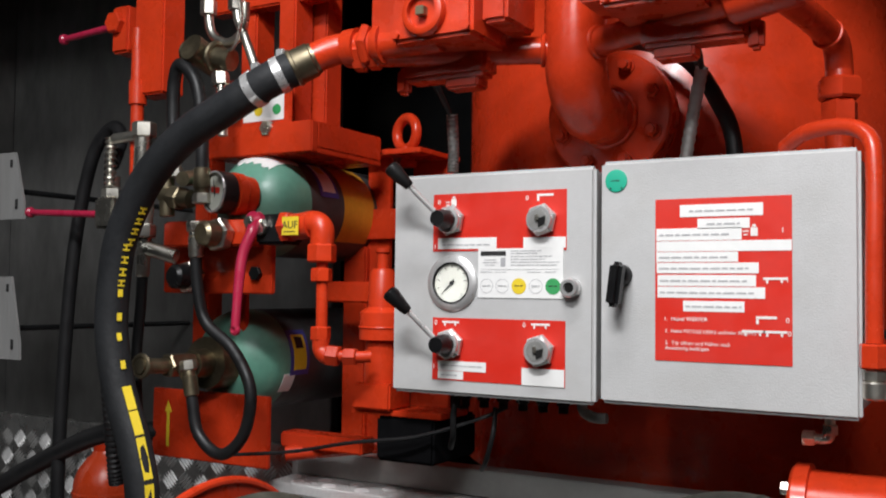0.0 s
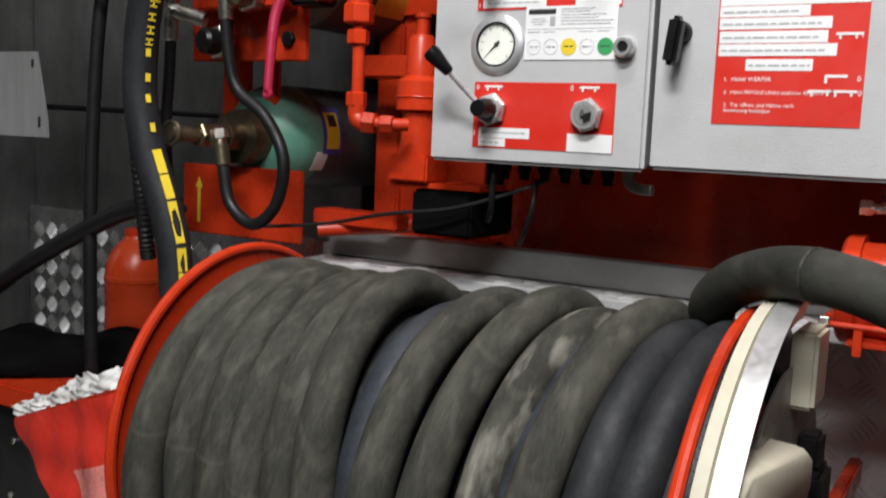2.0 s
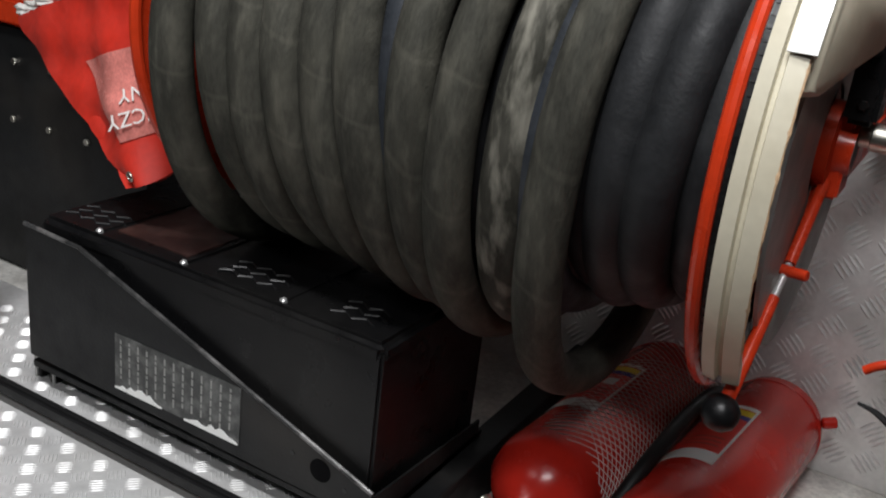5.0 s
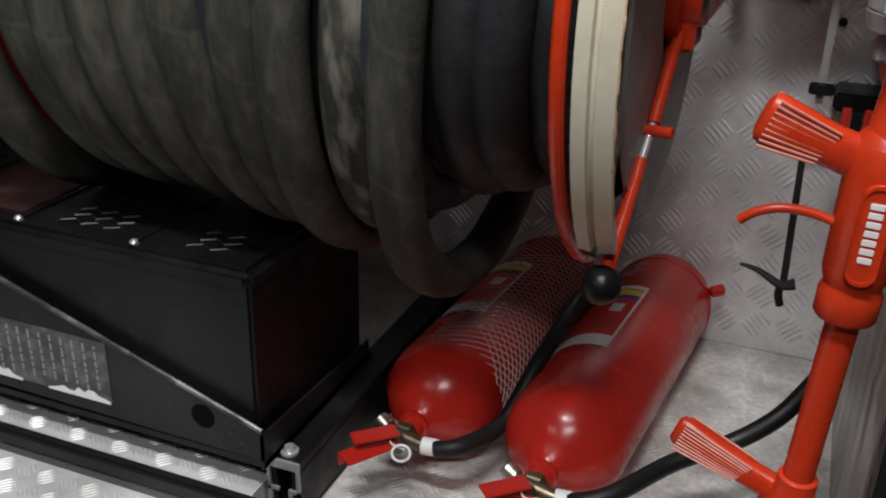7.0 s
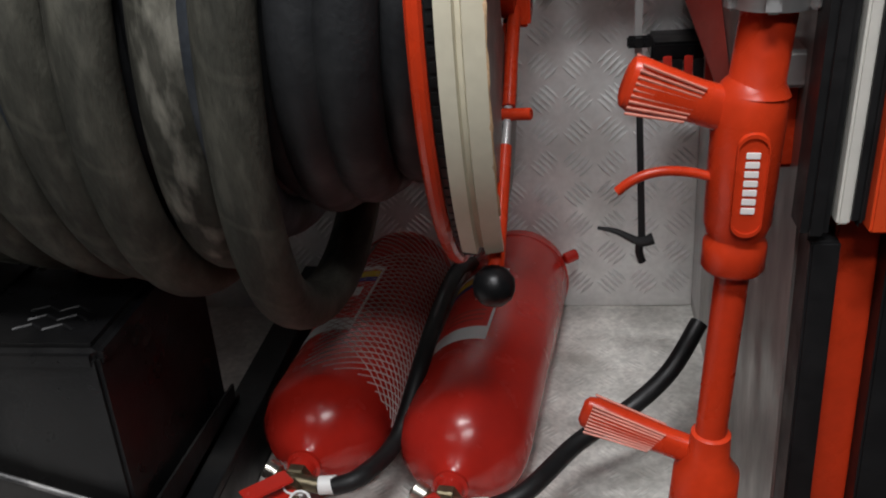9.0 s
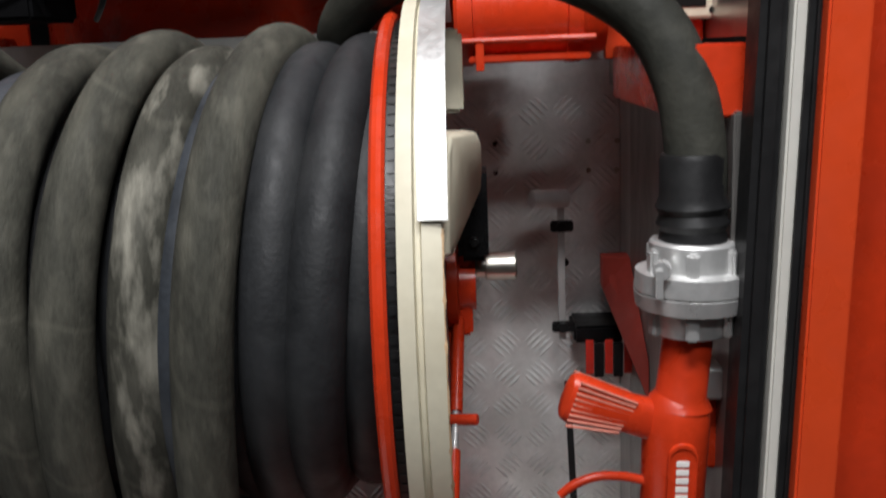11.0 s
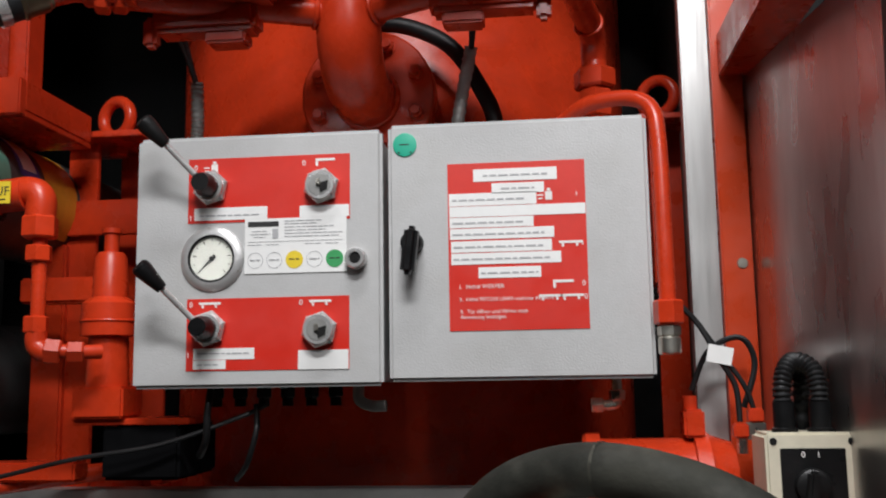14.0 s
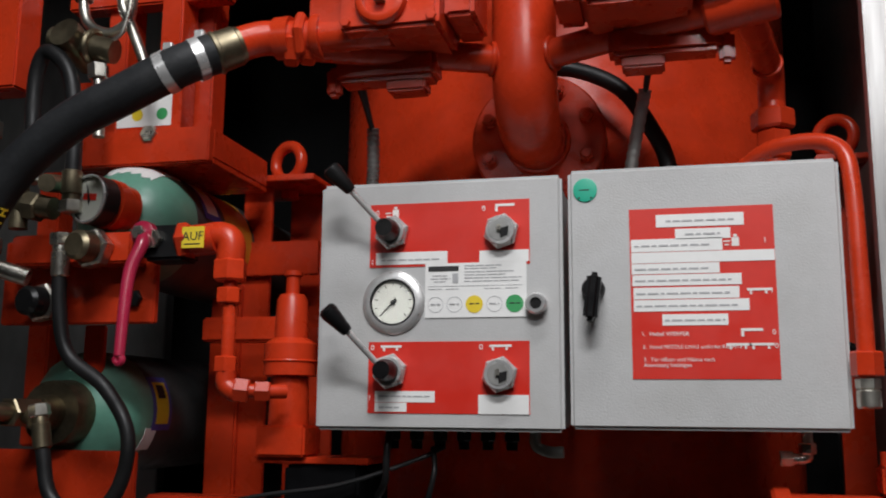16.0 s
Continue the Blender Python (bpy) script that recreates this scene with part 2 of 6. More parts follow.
# ---- shape tools ----
class Shape:
    """Collects vertices and faces of one mesh."""

    def __init__(self):
        self.v, self.f = [], []

    def add(self, verts, faces):
        k = len(self.v)
        self.v += [tuple(p) for p in verts]
        self.f += [tuple(i + k for i in q) for q in faces]
        return self

    def box(self, lo, hi, bev=0.002, m=None, seg=2):
        bm = bmesh.new()
        bmesh.ops.create_cube(bm, size=1)
        c = [(a + b) / 2 for a, b in zip(lo, hi)]
        s = [abs(b - a) for a, b in zip(lo, hi)]
        for p in bm.verts:
            p.co = Vector([c[i] + p.co[i] * s[i] for i in range(3)])
        bev = min(bev, min(s) * 0.45)
        if bev > 0:
            bmesh.ops.bevel(bm, geom=bm.edges[:], offset=bev, segments=seg, affect="EDGES")
        if m is not None:
            bmesh.ops.transform(bm, matrix=m, verts=bm.verts)
        bm.verts.index_update()
        self.add([p.co for p in bm.verts], [[q.index for q in f.verts] for f in bm.faces])
        bm.free()
        return self

    def rings(self, rings, close=False, caps=True):
        n = len(rings[0])
        verts = [p for r in rings for p in r]
        faces = []
        k = len(rings)
        for i in range(k if close else k - 1):
            a, b = i * n, ((i + 1) % k) * n
            for j in range(n):
                faces.append((a + j, a + (j + 1) % n, b + (j + 1) % n, b + j))
        if caps and not close:
            faces.append(tuple(range(n - 1, -1, -1)))
            faces.append(tuple((k - 1) * n + j for j in range(n)))
        return self.add(verts, faces)

    def lathe(self, base, axis, profile, seg=28, caps=True, turn=0.0, oval=1.0):
        """profile: (height along the axis, radius)."""
        a = Vector(axis).normalized()
        u = a.orthogonal().normalized() if abs(a.z) > 0.95 else a.cross(Vector((0, 0, 1))).normalized()
        w = a.cross(u)
        o = Vector(base)
        return self.rings([[o + a * h + (u * math.cos(turn + 2 * math.pi * j / seg) + w * math.sin(turn + 2 * math.pi * j / seg) * oval) * max(r, 1e-4) for j in range(seg)] for h, r in profile], caps=caps)

    def cyl(self, p0, p1, r, seg=20, r1=None, bev=0.0):
        d = (Vector(p1) - Vector(p0))
        L = d.length
        r1 = r if r1 is None else r1
        prof = [(0, r), (L, r1)] if not bev else [(0, r - bev), (bev, r), (L - bev, r1), (L, r1 - bev)]
        return self.lathe(p0, d, prof, seg)

    def hexa(self, p0, p1, r, turn=0.0):
        d = (Vector(p1) - Vector(p0))
        L = d.length
        b = min(0.12 * r, 0.3 * L)
        return self.lathe(p0, d, [(0, r - b), (b, r), (L - b, r), (L, r - b)], 6, turn=turn)

    def tube(self, points, r, seg=14, smooth=6, close=False, radius=None, caps=True):
        """A round tube along a smooth curve through the points. radius(t), t from 0 to 1, overrides r."""
        P = [Vector(p) for p in points]
        path = []
        n = len(P)
        if smooth > 1:
            for i in range(n if close else n - 1):
                g = lambda k: P[k % n] if close else P[min(max(k, 0), n - 1)]
                p0, p1, p2, p3 = g(i - 1), g(i), g(i + 1), g(i + 2)
                for s in range(smooth):
                    t = s / smooth
                    path.append(0.5 * ((2 * p1) + (p2 - p0) * t + (2 * p0 - 5 * p1 + 4 * p2 - p3) * t * t + (3 * p1 - p0 - 3 * p2 + p3) * t ** 3))
            if not close:
                path.append(P[-1])
        else:
            path = P
        k = len(path)
        u = None
        rings = []
        for i, p in enumerate(path):
            a = (path[(i + 1) % k] if close or i < k - 1 else path[i]) - (path[i - 1] if close or i > 0 else path[i])
            a.normalize()
            if u is None:
                u = a.orthogonal().normalized()
            u = (u - a * u.dot(a)).normalized()
            w = a.cross(u)
            rr = radius(i / max(1, k - 1)) if radius else r
            rings.append([p + (u * math.cos(2 * math.pi * j / seg) + w * math.sin(2 * math.pi * j / seg)) * rr for j in range(seg)])
        return self.rings(rings, close=close, caps=caps)

    def torus(self, c, axis, R, r, seg=40, tube=12, oval=1.0):
        a = Vector(axis).normalized()
        u = a.orthogonal().normalized()
        w = a.cross(u)
        c = Vector(c)
        return self.rings([[c + (u * math.cos(th) + w * math.sin(th)) * (R + r * math.cos(ph)) + a * (r * math.sin(ph) * oval)
                            for ph in [2 * math.pi * j / tube for j in range(tube)]] for th in [2 * math.pi * i / seg for i in range(seg)]], close=True)

    def prism(self, outline, direction):
        """A flat outline of points, pushed along a direction."""
        d = Vector(direction)
        o = [Vector(p) for p in outline]
        n = len(o)
        return self.add(o + [p + d for p in o], [tuple(range(n)), tuple(range(2 * n - 1, n - 1, -1))] + [(i, i + n, (i + 1) % n + n, (i + 1) % n) for i in range(n)])


def part(name, shape, material, parent=None, label="", angle=35):
    me = bpy.data.meshes.new(name)
    me.from_pydata(shape.v, [], shape.f)
    bm = bmesh.new()
    bm.from_mesh(me)
    bmesh.ops.recalc_face_normals(bm, faces=bm.faces)
    bm.to_mesh(me)
    bm.free()
    me.polygons.foreach_set("use_smooth", [True] * len(me.polygons))
    me.set_sharp_from_angle(angle=radians(angle))
    me.materials.append(material)
    ob = new(name, me)
    if parent is not None:
        ob.parent = parent
        ob.matrix_parent_inverse = parent.matrix_basis.inverted()
    if label:
        ob["label"] = label
    return ob


def thing(name, at, label, category, group=""):
    ob = new(name)
    ob.location = at
    ob.empty_display_size = 0.05
    tagged(ob, label, category, group)
    ob.matrix_basis = Matrix.Translation(at)
    return ob


def solid(name, shape, material, label="", category="", kind="", angle=35):
    return tagged(part(name, shape, material, None, "", angle), label, category, "", kind)


def circle(c, r, n, y=None):
    return [(c[0] + r * math.cos(2 * math.pi * i / n), c[1], c[2] + r * math.sin(2 * math.pi * i / n)) for i in range(n)]


def letters(text, size, m, material, parent, name="lettering", extrude=0.0002, label=""):
    cu = bpy.data.curves.new(name, "FONT")
    cu.body, cu.size, cu.extrude, cu.resolution_u = text, size, extrude, 2
    cu.align_x, cu.align_y = "CENTER", "CENTER"
    tmp = bpy.data.objects.new("tmp", cu)
    scene.collection.objects.link(tmp)
    me = bpy.data.meshes.new_from_object(tmp.evaluated_get(bpy.context.evaluated_depsgraph_get()))
    bpy.data.objects.remove(tmp)
    me.transform(m)
    me.materials.clear()
    me.materials.append(material)
    me.name = name
    ob = new(name, me)
    ob.parent = parent
    ob.matrix_parent_inverse = parent.matrix_basis.inverted()
    if label:
        ob["label"] = label
    return ob


FACE = pose(0, 0, 0, 90, 0, 0)  # text that faces the front of the place

# ---- the place ----
FLOOR = -0.02


def slab(name, lo, hi, material, label, category, bev=0.002):
    return solid(name, Shape().box(lo, hi, bev), material, label, category, "structure")


slab("floor", (-2.0, -0.30, FLOOR - 0.03), (0.47, 0.9, FLOOR), FLOOR_GREY, "worn grey aluminium compartment floor", "floor")
slab("wall_back_low", (-0.75, 0.345, FLOOR), (0.45, 0.385, 0.80), ALU_PLATE, "aluminium tread plate lining the rear wall", "wall")
slab("wall_back", (-2.0, 0.95, FLOOR), (0.9, 1.0, 1.95), BLACK_STEEL, "black painted sheet metal rear wall", "wall")
slab("wall_left", (-2.05, -0.30, FLOOR), (-2.0, 0.95, 1.95), STEEL_DARK, "dark brushed sheet metal side wall", "wall")
slab("wall_left_panel", (-2.0, 0.62, 0.765), (-0.86, 0.65, 1.95), STEEL_DARK, "dark brushed aluminium panel behind the valves", "wall")
slab("wall_left_plate", (-2.0, 0.6, FLOOR), (-0.7, 0.65, 0.765), ALU_SHADED, "aluminium tread plate low wall", "wall")
# roof out of view, added to keep lamp light off the upper parts
slab("ceiling", (-2.05, -0.3, 1.95), (0.6, 1.0, 2.0), STEEL_DARK, "unseen sheet metal roof, added to shade the upper parts", "ceiling")
slab("wall_right_low", (0.45, -0.27, FLOOR), (0.475, 0.385, 0.76), STEEL_LOW, "dark smeared sheet metal side wall", "wall")
slab("wall_right_rear", (0.435, 0.125, 0.76), (0.475, 0.95, 1.95), ALU_DULL, "grey sheet metal side wall above", "wall")
# polished lining beside the switch
lining = Shape().prism([(0.435, 0.108, 0.82), (0.484, -0.262, 0.82), (0.484, -0.262, 1.354), (0.435, 0.108, 1.354)], (0.012, 0, 0))
solid("wall_right_lining", lining, MIRROR, "polished steel lining of the side wall, scratched and smeared", "wall", "structure")
slab("frame_post", (0.397, 0.10, 0.80), (0.434, 0.125, 1.95), RED_DOOR, "orange-red painted upright strip beside the steel lining", "trim")
slab("frame_post_bare", (0.362, 0.112, 0.80), (0.396, 0.14, 1.95), ALU, "bare aluminium upright profile", "trim")
slab("lintel_beam", (0.405, -0.26, 1.355), (0.461, 0.098, 1.41), RED, "red painted beam above the steel lining", "trim")
slab("sill_beam", (0.405, -0.26, 0.755), (0.465, 0.10, 0.815), RED, "red painted sill beam below the steel lining", "trim")
# door jamb
slab("door_seal", (0.4535, -0.315, 0.40), (0.4745, -0.27, 1.95), BLACK, "black rubber door seal", "trim", 0.006)
slab("door_trim", (0.475, -0.318, 0.416), (0.485, -0.28, 1.95), TRIM, "pale aluminium edge trim of the door jamb", "trim")
slab("door_seal_outer", (0.4855, -0.325, 0.416), (0.4965, -0.28, 1.95), BLACK, "black outer rubber door seal", "trim", 0.005)
slab("door_1", (0.499, -0.335, 0.416), (0.5315, -0.28, 1.95), RED_DOOR, "orange-red lacquered door edge, standing open", "door")
slab("body_panel", (0.540, -0.24, -0.1), (0.9, -0.1, 1.95), RED, "dark red vehicle body panel", "wall")
slab("jamb_low", (0.452, -0.31, -0.1), (0.475, -0.27, 0.398), BLACK, "black rubber strip on the lower door jamb", "trim")
slab("jamb_low_paint", (0.4755, -0.29, -0.1), (0.51, -0.25, 0.414), RED, "dull red lower door jamb", "trim")
slab("jamb_low_edge", (0.5105, -0.312, -0.1), (0.539, -0.27, 0.414), BLACK, "black lower door jamb edge", "trim")
# the door jamb leans outwards with the vehicle's flank
for jamb_name, foot, lean in (("door_seal", -0.01, 0.032), ("door_trim", -0.008, 0.031), ("door_seal_outer", -0.0085, 0.031), ("door_1", -0.0125, 0.031)):
    jamb = bpy.data.objects[jamb_name].data
    jamb.transform(Matrix(((1, 0, lean, foot - 0.42 * lean), (0, 1, 0, 0), (0, 0, 1, 0), (0, 0, 0, 1))))
# shelf beam behind the reel
slab("shelf_beam", (-0.615, 0.19, 0.805), (0.3, 0.23, 0.846), ALU_DULL, "dull grey aluminium beam behind the hose reel", "beam")
slab("shelf_plate", (-0.62, 0.12, 0.785), (0.225, 0.344, 0.803), ALU_PLATE, "tread plate shelf behind the hose reel", "shelf")
# garage that closes the place behind the camera
slab("ground", (-6, -6, -0.95), (6, 3, -0.9), CONCRETE, "grey concrete garage floor", "ground")
slab("garage_wall_front", (-6, -6.1, -0.9), (6, -6, 3.3), PLASTER, "plain garage wall", "wall")
slab("garage_wall_left", (-6.1, -6, -0.9), (-6, 3, 3.3), PLASTER, "plain garage wall", "wall")
slab("garage_wall_right", (6, -6, -0.9), (6.1, 3, 3.3), PLASTER, "plain garage wall", "wall")
slab("garage_wall_rear", (-6, 3, -0.9), (6, 3.1, 3.3), PLASTER, "plain garage wall", "wall")
slab("garage_ceiling", (-6.1, -6.1, 3.3), (6.1, 3.1, 3.4), PLASTER, "plain garage ceiling", "ceiling")
slab("vehicle_side_low", (-2.05, -0.28, -0.6), (0.9, 1.0, -0.1), RED, "red vehicle body below the compartment", "wall")
slab("floor_edge_trim", (-2.0, -0.353, 0.012), (-0.1, -0.3355, 0.036), BLACK, "black rubber edging of the compartment floor", "trim", 0.005)
slab("step_plate", (-2.0, -0.78, -0.03), (-0.06, -0.3535, 0.006), ALU_PLATE, "aluminium tread plate step in front of the compartment", "step")
slab("step_plate_riser", (-0.0595, -0.52, -0.085), (0.44, -0.3535, -0.02), RED, "red painted step edge", "step")

# ---- hose reel ----
AX, AY, AZ = (1, 0, 0), -0.12, 0.588
reel = thing("hose_reel", (-0.18, AY, FLOOR), "red hose reel wound with thick dusty black rubber hose", "hose reel")
XL, XR = -0.497, 0.164


def disc(x, R, thick, rim, hole=0.0):
    s = Shape()
    s.lathe((x - thick / 2, AY, AZ), AX, [(0, hole), (0, R), (thick, R), (thick, hole)], 72, caps=False)
    s.torus((x, AY, AZ), AX, R, rim, 84, 10)
    return s


part("flange", disc(XL - 0.02, 0.242, 0.004, 0.007), RED, reel, "bright red round side flange").data.transform(Matrix.Translation((XL, AY + 0.008, 0.019)) @ Matrix.Rotation(radians(1.7), 4, "Z") @ Matrix.Translation((-XL, -AY, 0)))
part("flange", disc(XR, 0.262, 0.004, 0.0065), RED, reel, "red side flange with a rolled rim")
part("drum", Shape().lathe((XL, AY, AZ), AX, [(0, 0.14), (XR - XL, 0.14)], 48), RED, reel, "red drum core between the flanges")
part("axle", Shape().cyl((XL - 0.06, AY, AZ), (0.235, AY, AZ), 0.02), BLACK_STEEL, reel, "dark steel axle")
part("hub", Shape().lathe((0.205, AY, AZ), AX, [(0, 0.045), (0.012, 0.045), (0.014, 0.03), (0.03, 0.028)], 24), RED, reel, "red hub")
part("swivel_stub", Shape().lathe((0.225, AY + 0.01, AZ + 0.014), AX, [(0, 0.012), (0.02, 0.012), (0.021, 0.0145), (0.05, 0.0145), (0.052, 0.012)], 20), ZINC, reel, "threaded zinc stub shaft")
for x in (XL - 0.03, 0.222):
    leg = Shape().box((x - 0.009, AY - 0.02, AZ - 0.05), (x + 0.009, AY + 0.04, AZ + 0.04), 0.003)
    leg.box((x - 0.009, AY + 0.0, AZ - 0.04), (x + 0.009, AY + 0.48, AZ - 0.005), 0.003)
    part("stand_arm", leg, RED, reel, "red steel arm that carries the axle")

# hose turns, one after another along the drum: place at the upper front, outer radius, sag, drift towards the lower front and rubber
HR = 0.0245
TURNS = [(-0.452, 0.258, 0.03, -0.004, RUBBER), (-0.405, 0.25, 0.012, 0.018, RUBBER), (-0.363, 0.25, 0.015, 0.022, RUBBER), (-0.316, 0.248, 0.02, 0.022, RUBBER), (-0.268, 0.25, 0.022, 0.019, RUBBER),
         (-0.22, 0.26, 0.025, 0.026, RUBBER), (-0.176, 0.232, 0.03, 0.008, RUBBER_BLUE), (-0.139, 0.255, 0.035, 0.0, RUBBER), (-0.078, 0.26, 0.045, -0.014, RUBBER), (-0.027, 0.243, 0.03, -0.016, RUBBER_PALE),
         (0.005, 0.23, 0.02, -0.01, RUBBER_BLUE), (0.034, 0.262, 0.08, -0.018, RUBBER), (0.078, 0.244, -0.035, -0.014, RUBBER_DARK), (0.119, 0.248, -0.045, -0.016, RUBBER_DARK), (0.149, 0.226, -0.04, -0.008, RUBBER_DARK)]
rng = random.Random(4)
pitch = (XR - XL - 0.03) / len(TURNS)
for i, (x0, R, sag, drift, rub) in enumerate(TURNS):
    ph1, ph2 = rng.uniform(0, 6.28), rng.uniform(0, 6.28)
    pts = []
    for k in range(48):
        deg = 7.5 * k
        a = radians(deg)
        low = max(0.0, -math.sin(a))
        along = (deg - 150) / 50 if 70 <= deg <= 245 else (1.9 - 3.5 * ((deg - 245) % 360) / 185)
        r = R - HR + sag * low ** 2 + 0.0022 * math.sin(2 * a + ph1) + 0.0016 * math.sin(3 * a + ph2)
        pts.append((x0 + 0.0016 * math.sin(2 * a + ph2) + drift * along, AY + math.cos(a) * r, AZ + math.sin(a) * r))
    part("hose_turn", Shape().tube(pts, HR, 20, 3, close=True), rub, reel)
for i in range(13):
    x0 = XL + 0.03 + pitch * (i + 0.85)
    part("hose_turn", Shape().torus((min(x0, XR - 0.03), AY, AZ), AX, 0.186, HR, 48, 14), RUBBER_DARK, reel)

# guard ring with chain
guard = thing("chain_guard", (0.19, AY, AZ - 0.28), "cream plastic ring guard over the drive chain of the hose reel", "chain guard")
g = Shape()
PROF = [(0.173, 0.262), (0.173, 0.281), (0.185, 0.283), (0.1865, 0.277), (0.19, 0.277), (0.1915, 0.283), (0.206, 0.281), (0.206, 0.276), (0.203, 0.262)]
g.rings([[Vector((x, AY + math.cos(a) * r, AZ + math.sin(a) * r)) for x, r in PROF] for a in [radians(86 + 135 * k / 60) for k in range(61)]])
part("ring", g, CREAM, guard)
part("back_plate", Shape().lathe((0.196, AY, AZ), AX, [(0, 0.06), (0, 0.212), (0.004, 0.212), (0.004, 0.06)], 72, caps=False), ALU_DULL, guard, "grey side plate inside the ring")
s = Shape()
lo, hi = radians(66), radians(157)
n = 24
ring = []
for i in range(n + 1):
    a = lo + (hi - lo) * i / n
    c, q = math.cos(a), math.sin(a)
    ring.append([Vector((x, AY + c * r, AZ + q * r)) for x, r in ((0.189, 0.2845), (0.211, 0.2845), (0.211, 0.2865), (0.189, 0.2865))])
s.rings(ring)
part("bare_strip", s, ALU, guard, "shiny bare aluminium cover strip")
SIDE = [(-0.352, 0.745), (-0.338, 0.757), (-0.2, 0.748), (-0.18, 0.736), (-0.178, 0.71), (-0.19, 0.692), (-0.345, 0.664), (-0.37, 0.67)]
sy, sz = sum(p[0] for p in SIDE) / 8, sum(p[1] for p in SIDE) / 8
cover = Shape().rings([[Vector((x0 + (x1 - x0) * (y + 0.37) / 0.192, sy + (y - sy) * k, sz + (z - sz) * k)) for y, z in SIDE] for x0, x1, k in ((0.19, 0.192, 1.04), (0.204, 0.226, 1.0), (0.21, 0.234, 0.96), (0.2115, 0.2375, 0.88))])
part("motor_cover", cover, CREAM, guard, "cream moulded wedge-shaped cover", 50)
worn = Shape().tube([(0.2062, AY + math.cos(radians(q)) * 0.2795, AZ + math.sin(radians(q)) * 0.2795) for q in range(158, 214, 4)], 0.002, 7, 3, radius=lambda t: 0.0013 + 0.0005 * math.sin(t * 41) + 0.0004 * math.sin(t * 97))
part("worn_edge", worn, WORN_EDGE, guard, "chipped tan edge where the plastic is worn")
part("strip_screw", Shape().lathe((0.2, AY + math.cos(radians(149)) * 0.2862, AZ + math.sin(radians(149)) * 0.2862), (0, math.cos(radians(149)), math.sin(radians(149))), [(0, 0.0042), (0.0012, 0.0036)], 14), ZINC, guard, "small round screw head")
part("top_block", Shape().box((0.196, AY + 0.005, AZ + 0.17), (0.222, AY + 0.07, AZ + 0.25), 0.004), CREAM, guard, "cream top block")
gb = part("gearbox", Shape().box((0.212, AY - 0.04, AZ + 0.03), (0.242, AY + 0.025, AZ + 0.12), 0.005).box((0.214, AY - 0.025, AZ + 0.12), (0.236, AY + 0.01, AZ + 0.155), 0.004), BLACK_PLASTIC, guard, "black moulded gear housing")
for dz in (0.05, 0.1):
    part("bolt", Shape().hexa((0.228, AY - 0.04, AZ + dz), (0.228, AY - 0.045, AZ + dz), 0.005), BLACK_STEEL, gb)
# black filler ring: the dark of the gap between flange and guard as a solid
part("chain_bed", Shape().lathe((0.162, AY, AZ), AX, [(0, 0.2), (0, 0.26), (0.011, 0.26), (0.011, 0.2)], 72, caps=False), BLACK_STEEL, guard, "black ring that stands in for the shaded gap behind the chain")
ch = Shape()
for i in range(150):
    a = 2 * math.pi * i / 150
    ch.box((-0.0028, -0.0028, -0.0036), (0.0028, 0.0028, 0.0036), 0, Matrix.Translation((0.1675, AY + math.cos(a) * 0.258, AZ + math.sin(a) * 0.258)) @ Matrix.Rotation(a, 4, "X"))
tagged(part("chain", ch, BLACK_STEEL, guard, "black roller chain"), kind="stuff")
guard.location.x += 0.007

# ---- control boxes ----


def enclosure(x0, x1, z0, z1, depth, label):
    e = thing("control_box", ((x0 + x1) / 2, depth / 2, z0), label, "control box", "control boxes")
    part("body", Shape().box((x0 + 0.004, 0.018, z0 + 0.004), (x1 - 0.004, depth, z1 - 0.004), 0.004), GREY, e)
    d = part("door", Shape().box((x0, 0, z0), (x1, 0.016, z1), 0.0045, seg=3), GREY, e)
    return e, d


def sheet(name, x0, z0, x1, z1, y, material, parent, label="", thick=0.0006):
    return part(name, Shape().box((min(x0, x1), y, min(z0, z1)), (max(x0, x1), y + thick, max(z0, z1)), 0), material, parent, label)


boxA, doorA = enclosure(-0.302, -0.003, 0.981, 1.281, 0.14, "light grey steel control box with a gauge and four selector valves")
boxB, doorB = enclosure(0.004, 0.303, 0.985, 1.285, 0.14, "light grey steel control box with a red instruction label")

# ---- pressure vessel ----
VX, VY, VR = -0.07, 0.645, 0.40
vessel = thing("powder_vessel", (VX, VY, 0.803), "large red painted upright powder pressure vessel", "pressure vessel")
part("shell", Shape().lathe((VX, VY, 0.803), (0, 0, 1), [(0, VR - 0.03), (0.02, VR), (0.95, VR), (1.04, VR - 0.05), (1.1, 0.22), (1.13, 0.05)], 96), RED, vessel)

# ---- fittings of the control boxes ----
PANEL = [(-0.237, 1.253, -0.041, 1.175), (-0.236, 1.085, -0.042, 1.001)]
for x0, z1, x1, z0 in PANEL:
    sheet("label_panel", x0, z0, x1, z1, -0.0008, RED_LABEL, doorA, "glossy red label panel")
for x0, z1, x1, z0 in [(-0.229, 1.193, -0.14, 1.178), (-0.101, 1.192, -0.042, 1.178), (-0.227, 1.027, -0.154, 1.014), (-0.227, 1.0135, -0.188, 1.003), (-0.102, 1.023, -0.043, 1.001)]:
    sheet("paper_strip", x0, z0, x1, z1, -0.0014, WHITE, doorA, "white paper label strip")


